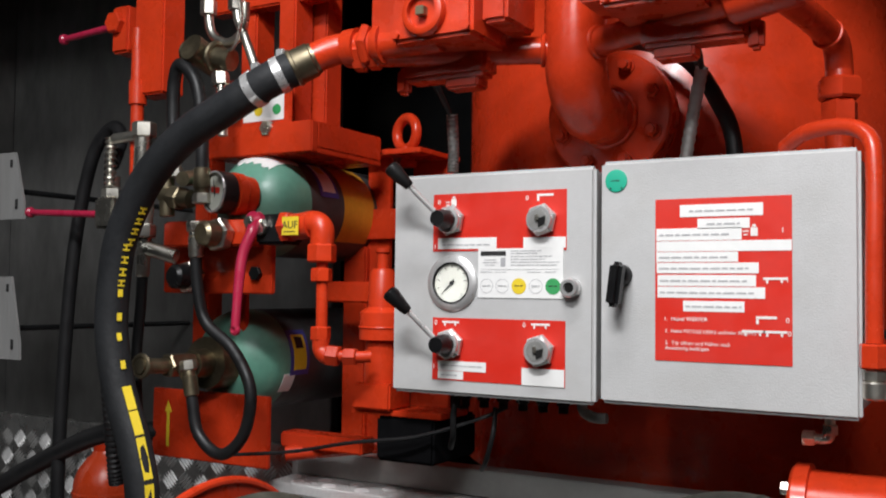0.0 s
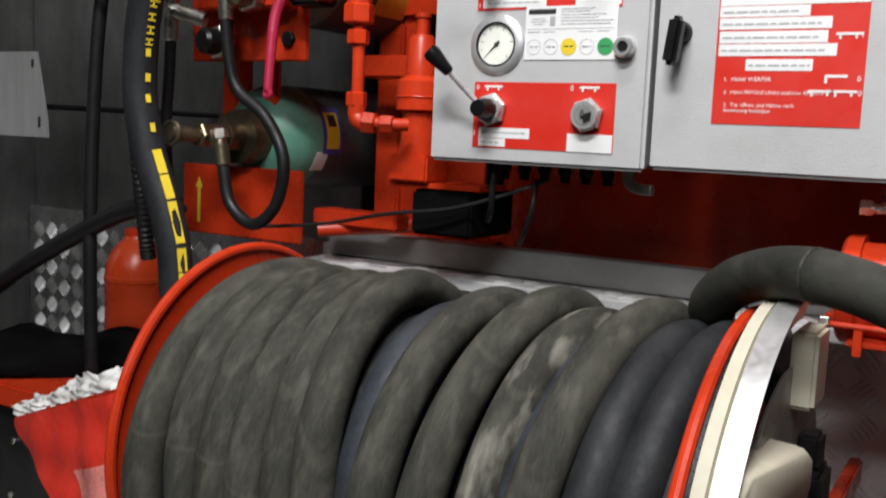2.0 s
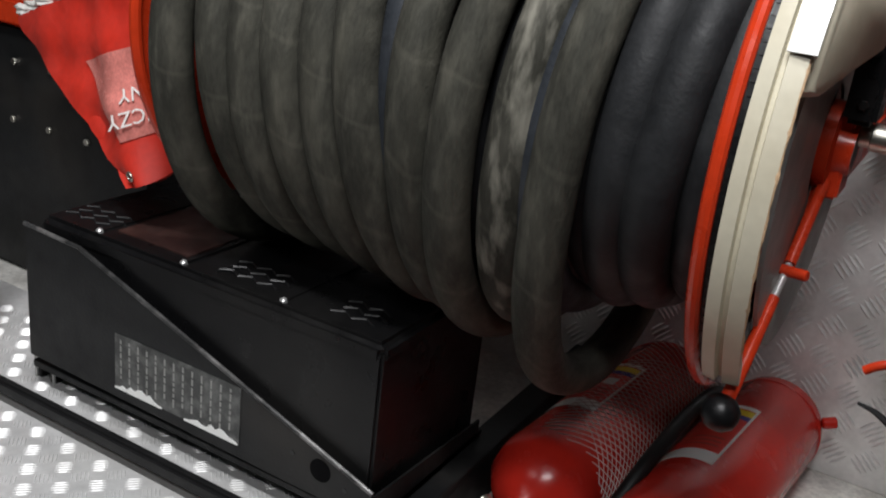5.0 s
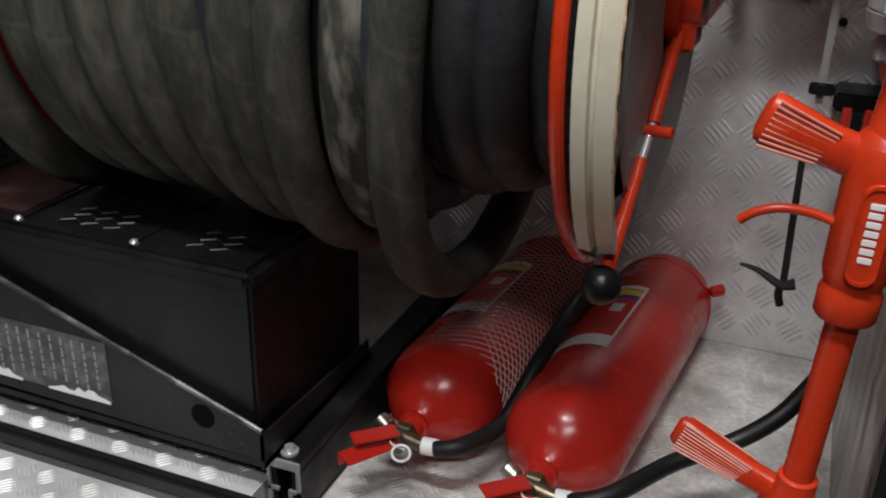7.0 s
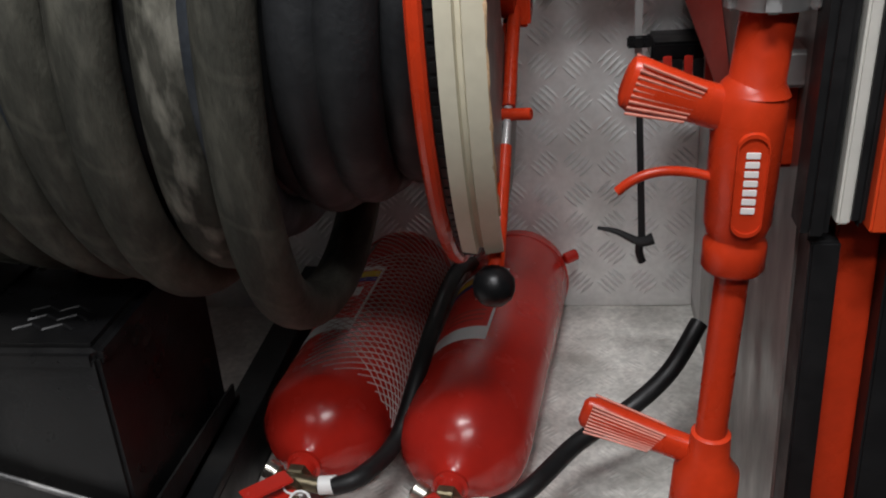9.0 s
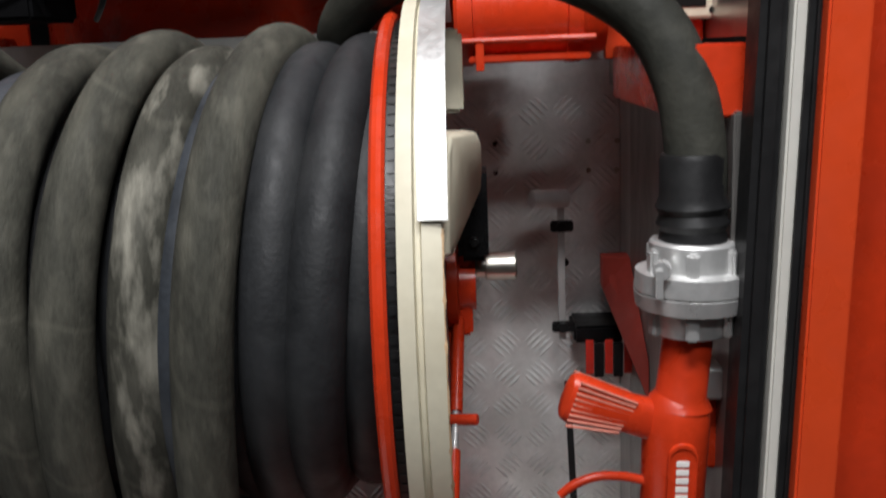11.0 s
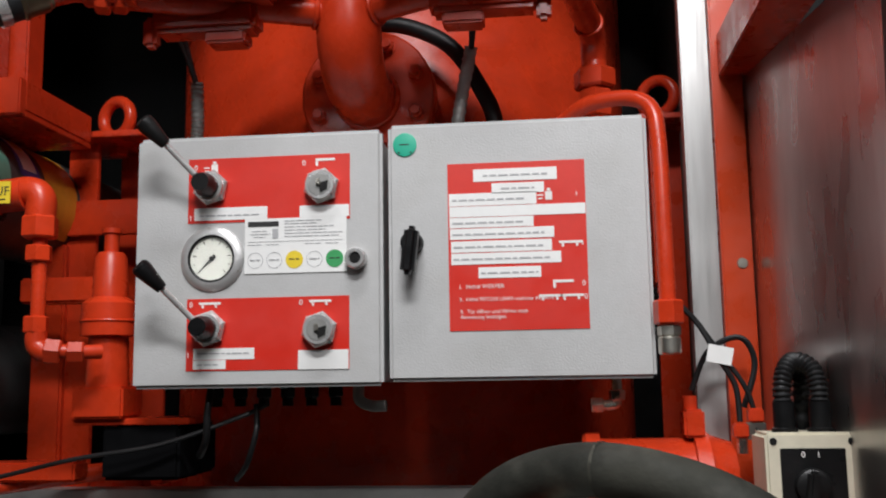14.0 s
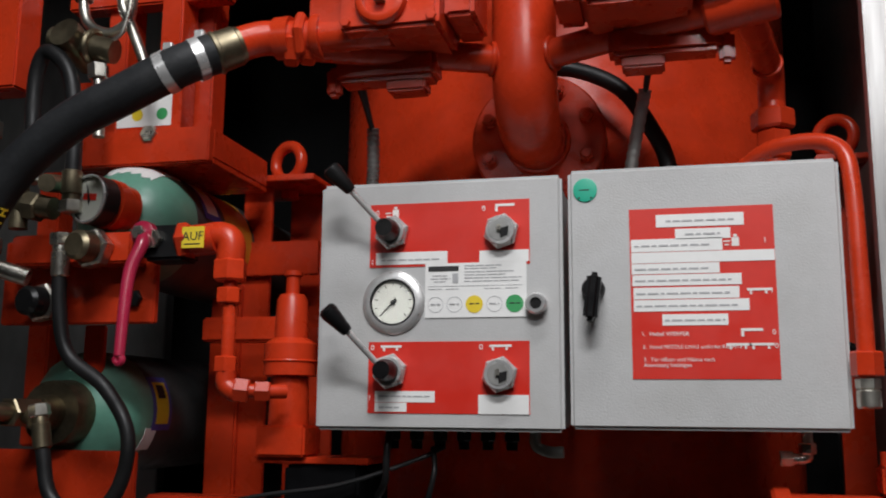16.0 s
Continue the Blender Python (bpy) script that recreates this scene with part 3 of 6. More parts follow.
def bars(parent, x0, x1, z, h, y, material, seed, gap=0.18):
    """Illegible print: a row of short dashes."""
    r = random.Random(seed)
    s = Shape()
    x = x0
    while x < x1 - 0.001:
        w = min(x1 - x, r.uniform(0.004, 0.013))
        s.box((x, y, z - h * 0.36), (x + w, y + 0.0003, z + h * 0.36), 0)
        x += w + h * 0.9
    return part("print_line", s, material, parent, "small illegible print")


bars(doorA, -0.222, -0.15, 1.1835, 0.0022, -0.0019, INK_GREY, 1)
bars(doorA, -0.222, -0.16, 1.021, 0.002, -0.0019, INK_GREY, 2)
bars(doorA, -0.222, -0.197, 1.008, 0.002, -0.0019, INK_GREY, 3)
# inspection sticker
sticker = sheet("inspection_sticker", -0.167, 1.113, -0.045, 1.178, -0.0013, WHITE, doorA, "white inspection sticker with round stamps")
STK = -0.0018
s = Shape().box((-0.163, STK, 1.1685), (-0.126, STK + 0.0003, 1.1745), 0)
part("logo_bar", s, INK, sticker, "black logo shape")
for k, (a, b, z, h) in enumerate([(-0.119, -0.075, 1.1745, 0.0016), (-0.119, -0.08, 1.1712, 0.0016), (-0.119, -0.06, 1.1672, 0.0014), (-0.119, -0.07, 1.1635, 0.0014), (-0.119, -0.05, 1.1598, 0.0014), (-0.119, -0.052, 1.156, 0.0014),
                                  (-0.158, -0.138, 1.163, 0.0014), (-0.16, -0.136, 1.1595, 0.0014), (-0.156, -0.142, 1.156, 0.0014), (-0.163, -0.05, 1.1505, 0.0005), (-0.163, -0.146, 1.147, 0.0011), (-0.141, -0.126, 1.147, 0.0011), (-0.095, -0.075, 1.147, 0.0011), (-0.07, -0.055, 1.147, 0.0011)]):
    bars(sticker, a, b, z, h, STK, INK_GREY, 20 + k)
part("emblem", Shape().box((-0.1335, STK, 1.154), (-0.1265, STK + 0.0003, 1.1655), 0.002), INK_GREY, sticker, "small grey emblem")
for x, m in ((-0.154, INK_GREY), (-0.131, INK_GREY), (-0.107, YELLOW), (-0.083, INK_GREY), (-0.059, GREEN_DOT)):
    s = Shape()
    if m is INK_GREY:
        s.lathe((x, -0.0014, 1.1285), (0, -1, 0), [(0, 0.0094), (0.0003, 0.0094), (0.0003, 0.0089), (0, 0.0089)], 28, caps=False)
    else:
        s.lathe((x, -0.0014, 1.1285), (0, -1, 0), [(0, 0.0104), (0.0004, 0.0104)], 28)
    part("stamp", s, m, sticker, "round dated stamp")
    bars(sticker, x - 0.006, x + 0.006, 1.129, 0.0018, -0.0021, INK_GREY if m is INK_GREY else INK, int(x * -1000))


def pictogram(x, z, kind, parent, y=-0.0014):
    s = Shape()
    if kind == "bottle":
        s.box((x - 0.004, y, z - 0.006), (x + 0.004, y + 0.0004, z + 0.004), 0.001).box((x - 0.002, y, z + 0.0045), (x + 0.002, y + 0.0004, z + 0.0075), 0.0005)
        s.box((x - 0.013, y, z - 0.001), (x - 0.006, y + 0.0004, z + 0.0005), 0).box((x - 0.012, y, z - 0.005), (x - 0.007, y + 0.0004, z - 0.0035), 0)
    elif kind == "monitor":
        s.box((x - 0.009, y, z + 0.002), (x + 0.014, y + 0.0004, z + 0.005), 0).box((x - 0.009, y, z - 0.004), (x - 0.006, y + 0.0004, z + 0.0018), 0)
    else:
        s.box((x - 0.013, y, z), (x + 0.013, y + 0.0004, z + 0.0028), 0).box((x - 0.010, y, z - 0.004), (x - 0.0075, y + 0.0004, z - 0.0002), 0).box((x + 0.006, y, z - 0.0035), (x + 0.0085, y + 0.0004, z - 0.0002), 0)
    part("pictogram", s, INK_WHITE, parent, "white pictogram")


for x, z, k in ((-0.205, 1.242, "bottle"), (-0.073, 1.243, "monitor"), (-0.208, 1.078, "gun"), (-0.076, 1.078, "gun")):
    pictogram(x, z, k, doorA)
    letters("0", 0.0095, Matrix.Translation((x - 0.023, -0.0012, z)) @ FACE, INK_WHITE, doorA)
for z in (1.181, 1.019):
    letters("I", 0.0095, Matrix.Translation((-0.2335, -0.0012, z)) @ FACE, INK_WHITE, doorA)

# selector valves with hexagon nuts
for i, (x, z, lever) in enumerate([(-0.208, 1.217, True), (-0.074, 1.214, False), (-0.208, 1.05, True), (-0.076, 1.046, False)]):
    v = part("selector_valve", Shape().hexa((x, -0.001, z), (x, -0.011, z), 0.0215, 0.3), CHROME, doorA, "chromed hexagon nut of a selector valve")
    part("collar", Shape().lathe((x, -0.011, z), (0, -1, 0), [(0, 0.0175), (0.004, 0.0175), (0.005, 0.0165), (0.005, 0.014)], 30), CHROME, v, "round chromed collar")
    if lever:
        hub = part("hub", Shape().lathe((x, -0.012, z), (0, -1, 0), [(0, 0.0135), (0.02, 0.013), (0.026, 0.011), (0.03, 0.0105)], 26), BLACK_PLASTIC, v, "black round hub")
        base, end = Vector((x - 0.006, -0.03, z + 0.006)), Vector((x - 0.062, -0.062, z + 0.07))
        d = (end - base).normalized()
        tip = end - d * 0.034
        part("rod", Shape().cyl(base, tip, 0.0036, 12), CHROME, v, "thin chromed lever rod")
        part("knob", Shape().lathe(tip - d * 0.004, d, [(0, 0.006), (0.002, 0.007), (0.03, 0.0112), (0.036, 0.0105), (0.0385, 0.007)], 20), BLACK_PLASTIC, v, "black tapered lever knob")
    else:
        part("recess", Shape().lathe((x, -0.0161, z), (0, -1, 0), [(0, 0.0128), (0.0006, 0.0128)], 26), ALU_DULL, v, "dull grey dished face")
        part("key_slot", Shape().prism([(x - 0.0008, -0.0166, z + 0.001), (x + 0.0105, -0.0166, z + 0.004), (x + 0.0095, -0.0166, z - 0.0065), (x + 0.001, -0.0166, z - 0.0105)], (0, -0.0008, 0)), BLACK_STEEL, v, "dark key slot")
        part("key_stub", Shape().box((x - 0.0035, -0.0205, z - 0.0025), (x + 0.0015, -0.0165, z + 0.006), 0.001), ZINC, v, "small plated key stub")
# pressure gauge
gx, gz = -0.206, 1.132
gauge = part("pressure_gauge", Shape().lathe((gx, 0, gz), (0, -1, 0), [(0, 0.0385), (0.002, 0.0385), (0.0045, 0.036), (0.006, 0.03), (0.0062, 0.0275), (0.003, 0.0265)], 56, caps=False), CAST, doorA, "pressure gauge with a flanged metal bezel")
part("dial", Shape().lathe((gx, -0.0004, gz), (0, -1, 0), [(0, 0.027), (0.002, 0.027)], 48), DIAL, gauge, "cream dial face")
part("bezel_ring", Shape().torus((gx, -0.005, gz), (0, 1, 0), 0.0272, 0.0016, 48, 8), BLACK, gauge, "dark inner ring")
d = Vector((-0.72, 0, -0.69)).normalized()
w = Vector((0.69, 0, -0.72))
c = Vector((gx, -0.0034, gz))
part("pointer", Shape().prism([c + d * 0.021, c + w * 0.0011, c - d * 0.005 + w * 0.0025, c - d * 0.006 - w * 0.0025, c - w * 0.0011], (0, -0.0005, 0)).lathe(c, (0, -1, 0), [(0, 0.003), (0.0012, 0.003)], 14), INK, gauge, "black pointer")
s = Shape()
for k in range(11):
    a = radians(225 - 27 * k)
    u = Vector((math.cos(a), 0, math.sin(a)))
    t = Vector((-u.z, 0, u.x))
    r0 = 0.019 if k % 2 == 0 else 0.021
    c0 = Vector((gx, -0.0026, gz))
    s.prism([c0 + u * r0 - t * 0.0005, c0 + u * r0 + t * 0.0005, c0 + u * 0.0235 + t * 0.0005, c0 + u * 0.0235 - t * 0.0005], (0, -0.0002, 0))
part("scale_marks", s, INK, gauge, "black scale marks")
for a in (95, 215, 335):
    u = Vector((math.cos(radians(a)), 0, math.sin(radians(a))))
    part("screw", Shape().lathe(Vector((gx, -0.0035, gz)) + u * 0.0345, (0, -1, 0), [(0, 0.0022), (0.0012, 0.002)], 10), ZINC, gauge)
glass = part("glass", Shape().lathe((gx, -0.0055, gz), (0, -1, 0), [(0, 0.0268), (0.0006, 0.0268)], 40), ALU_DULL, gauge)
gm = bpy.data.materials.new("clear_glass")
gm.use_nodes = True
gp = gm.node_tree.nodes["Principled BSDF"]
gp.inputs["Transmission Weight"].default_value, gp.inputs["Roughness"].default_value, gp.inputs["IOR"].default_value = 1.0, 0.02, 1.2
glass.data.materials[0] = gm
glass.visible_shadow = False
# lock, turn handle, plug
lock = part("lock", Shape().lathe((-0.033, 0, 1.127), (0, -1, 0), [(0, 0.0125), (0.012, 0.0125), (0.0145, 0.0105), (0.0145, 0.007), (0.011, 0.0065)], 24), CHROME, doorA, "chromed cylinder lock")
part("keyway", Shape().lathe((-0.033, -0.011, 1.127), (0, -1, 0), [(0, 0.0062), (0.001, 0.0062)], 16).box((-0.034, -0.0128, 1.1235), (-0.032, -0.0118, 1.1305), 0), BLACK_STEEL, lock)
part("rosette", Shape().lathe((0.032, 0, 1.143), (0, -1, 0), [(0, 0.0135), (0.012, 0.0125), (0.014, 0.011)], 24), BLACK_PLASTIC, doorB, "black round handle boss")
tm = Matrix.Translation((0.033, -0.022, 1.135)) @ Matrix.Rotation(radians(7), 4, "Y")
part("turn_handle", Shape().box((-0.008, -0.014, -0.031), (0.008, 0.008, 0.024), 0.005, tm, 3), BLACK_PLASTIC, doorB, "black plastic turn handle")
plug = part("plug", Shape().lathe((0.0245, 0, 1.260), (0, -1, 0), [(0, 0.014), (0.0015, 0.014), (0.0018, 0.0125)], 36), TEAL_DOT, doorB, "round teal plug")
bars(plug, 0.018, 0.031, 1.26, 0.0016, -0.0022, INK, 77)
for dx in (-0.007, 0.007):
    part("rivet", Shape().lathe((0.0245 + dx, -0.0018, 1.2505), (0, -1, 0), [(0, 0.0013), (0.0006, 0.0011)], 8), INK, plug)
# instruction label
lab = sheet("instruction_label", 0.074, 1.041, 0.2315, 1.2345, -0.0008, RED_LABEL, doorB, "red instruction label with white paper strips")
for k, (x0, z1, x1, z0, a, b) in enumerate([(0.104, 1.227, 0.2, 1.2125, .115, .189), (0.125, 1.21, 0.185, 1.198, .136, .174), (0.0755, 1.199, 0.176, 1.1845, .079, .165), (0.0755, 1.1838, 0.231, 1.1715, 0, 0), (0.0755, 1.1708, 0.172, 1.159, .079, .16),
                                            (0.076, 1.158, 0.195, 1.1455, .079, .184), (0.077, 1.1435, 0.192, 1.1305, .08, .182), (0.077, 1.1295, 0.202, 1.1165, .08, .192), (0.108, 1.113, 0.179, 1.1005, .111, .176)]):
    st = sheet("paper_strip", x0, z0, x1, z1, -0.0014, WHITE, lab, "white paper strip with blurred print")
    if b:
        bars(st, a, b, (z0 + z1) / 2 - 0.0005, 0.0026, -0.0019, INK_GREY, 100 + k)
for text, x, z, sz in (("1.  Hebel WERFER", 0.086, 1.091, 0.0068), ("2.  Hebel PISTOLE LINKS und/oder RECHTS", 0.086, 1.0765, 0.0058), ("3.  Tür öffnen und Hähne nach", 0.0865, 1.0625, 0.0062), ("     Anweisung betätigen", 0.0865, 1.0565, 0.0062)):
    tx = letters(text, sz, Matrix.Identity(4), INK_WHITE, lab)
    xs = [p.co.x for p in tx.data.vertices]
    tx.data.transform(Matrix.Translation((x - min(xs), -0.0012, z)) @ FACE)
for x, z, k in ((0.19, 1.1945, "bottle"), (0.201, 1.0915, "monitor"), (0.189, 1.0775, "gun"), (0.213, 1.0775, "gun"), (0.213, 1.138, "gun")):
    pictogram(x, z, k, lab)
for x, z, c in ((0.2215, 1.1945, "I"), (0.2265, 1.138, "I"), (0.2265, 1.092, "0"), (0.2285, 1.077, "0")):
    letters(c, 0.0085, Matrix.Translation((x, -0.0012, z)) @ FACE, INK_WHITE, lab)
# cable glands and leads below the boxes
for x in (-0.225, -0.195, -0.165, -0.135, -0.105, -0.075):
    part("cable_gland", Shape().hexa((x, 0.075, 0.984), (x, 0.075, 0.968), 0.01).cyl((x, 0.075, 0.968), (x, 0.075, 0.958), 0.007, 12), BLACK_PLASTIC, boxA)
part("elbow_fitting", Shape().tube([(-0.045, 0.07, 0.985), (-0.045, 0.07, 0.965), (-0.03, 0.07, 0.957), (-0.012, 0.07, 0.957)], 0.007, 12), ALU_DULL, boxA, "grey elbow fitting")
part("elbow_fitting", Shape().tube([(0.262, 0.06, 0.99), (0.262, 0.06, 0.962), (0.258, 0.06, 0.955), (0.235, 0.06, 0.955)], 0.006, 12).hexa((0.262, 0.06, 0.972), (0.262, 0.06, 0.96), 0.0095).hexa((0.246, 0.06, 0.955), (0.232, 0.06, 0.955), 0.0095), ZINC, boxB, "plated elbow fitting")

# ---- vessel outlet and manifold ----
outlet = part("outlet_flange", Shape().lathe((-0.055, 0.3, 1.381), (0, -1, 0), [(0, 0.065), (0.072, 0.065), (0.073, 0.094), (0.09, 0.0945), (0.091, 0.092), (0.093, 0.0945), (0.11, 0.094), (0.113, 0.091), (0.113, 0.05)], 56), RED, vessel, "round bolted flange")
for k in range(8):
    a = radians(22.5 + 45 * k)
    c = Vector((-0.055 + 0.0735 * math.cos(a), 0.187, 1.381 + 0.0735 * math.sin(a)))
    part("bolt", Shape().lathe(c, (0, -1, 0), [(0, 0.0125), (0.002, 0.0125)], 18).hexa(c + Vector((0, -0.002, 0)), c + Vector((0, -0.012, 0)), 0.0105, 0.4 * k).lathe(c + Vector((0, -0.012, 0)), (0, -1, 0), [(0, 0.007), (0.007, 0.0062)], 12), RED, outlet, "painted hexagon bolt")
elbow = [(-0.055, 0.195, 1.378), (-0.055, 0.15, 1.373), (-0.055, 0.1, 1.378), (-0.055, 0.07, 1.405), (-0.055, 0.06, 1.447), (-0.055, 0.06, 1.55), (-0.055, 0.06, 1.7)]
part("riser_pipe", Shape().tube(elbow, 0.0415, 28, 6), RED, vessel, "thick red elbow pipe")
part("weld_bead", Shape().torus((-0.055, 0.182, 1.376), (0, 1, 0), 0.0425, 0.004, 32, 8), RED, vessel)
part("branch_pipe", Shape().cyl((-0.055, 0.06, 1.447), (-0.33, -0.055, 1.447), 0.0185, 24), RED, vessel, "red branch pipe")
part("branch_pipe", Shape().cyl((-0.055, 0.06, 1.447), (0.17, -0.02, 1.462), 0.0185, 24), RED, vessel, "red branch pipe")
for x, y, z, sx in ((-0.094, 0.043, 1.447, -1), (-0.016, 0.046, 1.4495, 1)):
    part("weld_bead", Shape().torus((x, y, z), (sx, -0.4, 0.03), 0.0195, 0.0034, 28, 8), RED, vessel)


def ball_valve(x, y, z, side, label):
    """Ball valve on a branch pipe at x, y, z with the square actuator on its front; side mirrors it."""
    v = thing("ball_valve", (x, y, z - 0.05), label, "valve", "ball valves on the manifold")

    def bx(x0, x1, y0, y1, z0, z1, bev=0.004):
        q0, q1 = sorted((x + side * x0, x + side * x1))
        return Shape().box((q0, y + y0, z + z0), (q1, y + y1, z + z1), bev)

    part("body", bx(-0.085, 0.045, -0.012, 0.03, -0.036, 0.0, 0.006), RED, v)
    part("foot", bx(-0.02, 0.03, -0.004, 0.03, -0.05, -0.034, 0.003), RED, v, "stepped red foot")
    part("lug", bx(-0.1, -0.082, -0.004, 0.016, -0.05, -0.012, 0.005), RED, v, "rounded cast lug")
    part("actuator", bx(-0.052, 0.068, -0.092, 0.03, -0.004, 0.11, 0.005), RED, v, "square red actuator block")
    part("end_cap", bx(-0.1, -0.053, -0.07, 0.02, 0.008, 0.085, 0.005), RED, v, "red actuator end cap")
    part("end_cap", bx(0.069, 0.105, -0.07, 0.02, 0.014, 0.085, 0.005), RED, v, "red actuator end cap")
    for q0, q1, r in ((-0.135, -0.118, 0.026), (-0.117, -0.1, 0.0235)):
        dy = 0.42
        part("union_nut", Shape().hexa((x + side * q0, y + q0 * dy, z), (x + side * q1, y + q1 * dy, z), r), RED, v, "hexagon union nut") if side > 0 else None
    cx, cy, cz = x, y - 0.092, z + 0.03
    cap = part("cap", Shape().lathe((cx, cy, cz), (0, -1, 0), [(0, 0.031), (0.006, 0.031), (0.01, 0.029), (0.012, 0.025), (0.012, 0.021), (0.004, 0.0205)], 36), RED, v, "round red cap")
    part("square_stem", Shape().box((cx - 0.006, cy - 0.016, cz - 0.006), (cx + 0.006, cy - 0.002, cz + 0.006), 0.001), BRASS, cap, "brass square stem")
    for dx, dz in ((-0.044, 0.006), (0.06, 0.006), (-0.044, 0.098), (0.06, 0.098)):
        part("bolt", Shape().hexa((x + side * dx, y - 0.092, z + dz), (x + side * dx, y - 0.097, z + dz), 0.0065), RED, v)
    return v


vl = ball_valve(-0.2, 0.0, 1.447, 1, "red painted ball valve with a square actuator beside the riser pipe")
vr = ball_valve(0.1, 0.005, 1.457, -1, "red painted ball valve beside the drain pipe")
# right branch: pipe from the valve down to a union nut
pr = thing("drain_pipe", (0.257, 0.195, 1.3), "red painted pipe with elbow and union nut beside the vessel", "pipe")
part("pipe", Shape().tube([(0.21, -0.01, 1.47), (0.225, 0.05, 1.468), (0.245, 0.13, 1.458), (0.256, 0.175, 1.447), (0.258, 0.195, 1.42), (0.258, 0.195, 1.39), (0.258, 0.195, 1.25)], 0.0175, 20), RED, pr)
part("bend_bead", Shape().torus((0.25, 0.152, 1.4535), (0.25, 1, -0.24), 0.018, 0.0025, 28, 8), RED, pr)
part("union_nut", Shape().hexa((0.258, 0.195, 1.404), (0.258, 0.195, 1.376), 0.0285), RED, pr, "hexagon union nut")
part("socket", Shape().hexa((0.258, 0.195, 1.374), (0.258, 0.195, 1.335), 0.0235, 0.3), RED, pr, "hexagon pipe socket")
part("large_joint", Shape().cyl((0.165, -0.015, 1.462), (0.245, -0.03, 1.472), 0.03, 24, bev=0.004), RED, pr, "large round pipe joint")
cp = thing("capillary_pipe", (0.315, 0.0, 1.04), "thin red pipe bent over the corner of the control box", "pipe")
part("pipe", Shape().tube([(0.21, 0.08, 1.30), (0.24, 0.05, 1.313), (0.285, 0.03, 1.313), (0.311, 0.015, 1.295), (0.3165, 0.005, 1.25), (0.3165, -0.005, 1.15), (0.3165, -0.01, 1.07)], 0.0095, 16), RED, cp)
part("nut", Shape().hexa((0.3165, -0.01, 1.07), (0.3165, -0.01, 1.043), 0.0165), RED, cp, "red hexagon nut")
part("fitting", Shape().hexa((0.3165, -0.01, 1.042), (0.3165, -0.01, 1.03), 0.013).cyl((0.3165, -0.01, 1.03), (0.3165, -0.01, 1.01), 0.0125, 16, bev=0.002), ZINC, cp, "plated fitting")
bracketR = thing("lifting_bracket", (0.335, 0.14, 0.8), "red steel bracket with a ring bolt beside the vessel", "bracket", "lifting brackets")
part("plate", Shape().box((0.30, 0.10, 1.305), (0.362, 0.2, 1.312), 0.001), RED, bracketR)
part("web", Shape().box((0.315, 0.12, 1.1), (0.322, 0.2, 1.305), 0.001).box((0.322, 0.17, 0.803), (0.36, 0.178, 1.305), 0.001), RED, bracketR, "red upright web")
part("ring_bolt", Shape().torus((0.331, 0.145, 1.345), (0.5, 1, 0), 0.0225, 0.0075, 32, 12).cyl((0.331, 0.145, 1.312), (0.331, 0.145, 1.324), 0.011, 16), RED, bracketR, "red lifting eye")
bracketL = thing("lifting_bracket", (-0.375, 0.12, 0.8), "red steel bracket with a ring bolt beside the control box", "bracket", "lifting brackets")
part("plate", Shape().box((-0.425, 0.04, 1.293), (-0.305, 0.16, 1.301), 0.001), RED, bracketL)
part("web", Shape().box((-0.415, 0.07, 0.853), (-0.375, 0.078, 1.293), 0.001).box((-0.372, 0.13, 0.853), (-0.305, 0.137, 1.293), 0.001), RED, bracketL, "red upright web")
part("base", Shape().box((-0.455, 0.055, 0.845), (-0.3, 0.24, 0.853), 0.001), RED, bracketL)
part("post", Shape().box((-0.452, 0.06, 0.853), (-0.41, 0.11, 1.16), 0.003), RED, bracketL, "red square post")
part("cross_plate", Shape().box((-0.412, 0.058, 1.17), (-0.303, 0.066, 1.215), 0.001), RED, bracketL)
part("shelf_plate", Shape().box((-0.405, 0.05, 0.938), (-0.25, 0.13, 0.946), 0.001), RED, bracketL)
part("ring_bolt", Shape().torus((-0.366, 0.1, 1.333), (0.35, 1, 0), 0.0235, 0.008, 32, 12).cyl((-0.366, 0.1, 1.301), (-0.366, 0.1, 1.312), 0.012, 16), RED, bracketL, "red lifting eye")
part("nut", Shape().hexa((-0.362, 0.1, 1.293), (-0.362, 0.1, 1.281), 0.013), RED, bracketL)
for bracket, c, k, up_by in ((bracketL, Vector((0.27, -1.1, 1.05)), 1.188, 0.019), (bracketR, Vector((0.15, -1.1, 1.0)), 1.145, 0.004)):
    for ob in bracket.children:
        if not ob.name.startswith("shelf_plate"):
            ob.data.transform(Matrix.Translation(c + Vector((0, 0, up_by))) @ Matrix.Scale(k, 4) @ Matrix.Translation(-c))
reg = thing("pressure_regulator", (-0.345, 0.03, 0.946), "red painted pressure regulator column beside the control box", "regulator")
part("body", Shape().lathe((-0.344, 0.03, 0.946), (0, 0, 1), [(0, 0.022), (0.035, 0.022), (0.036, 0.026), (0.05, 0.026), (0.1, 0.024), (0.102, 0.034), (0.142, 0.034), (0.146, 0.029), (0.15, 0.022), (0.2, 0.02), (0.207, 0.016), (0.208, 0.009), (0.23, 0.009), (0.232, 0.012), (0.238, 0.012)], 30), RED, reg)
part("joint_band", Shape().torus((-0.344, 0.03, 1.066), (0, 0, 1), 0.034, 0.0018, 36, 6), RED, reg)
part("pedestal", Shape().box((-0.375, 0.0, 0.9462), (-0.31, 0.06, 0.985), 0.003), RED, reg)
reg.location += Vector((-0.02, 0.038, 0))
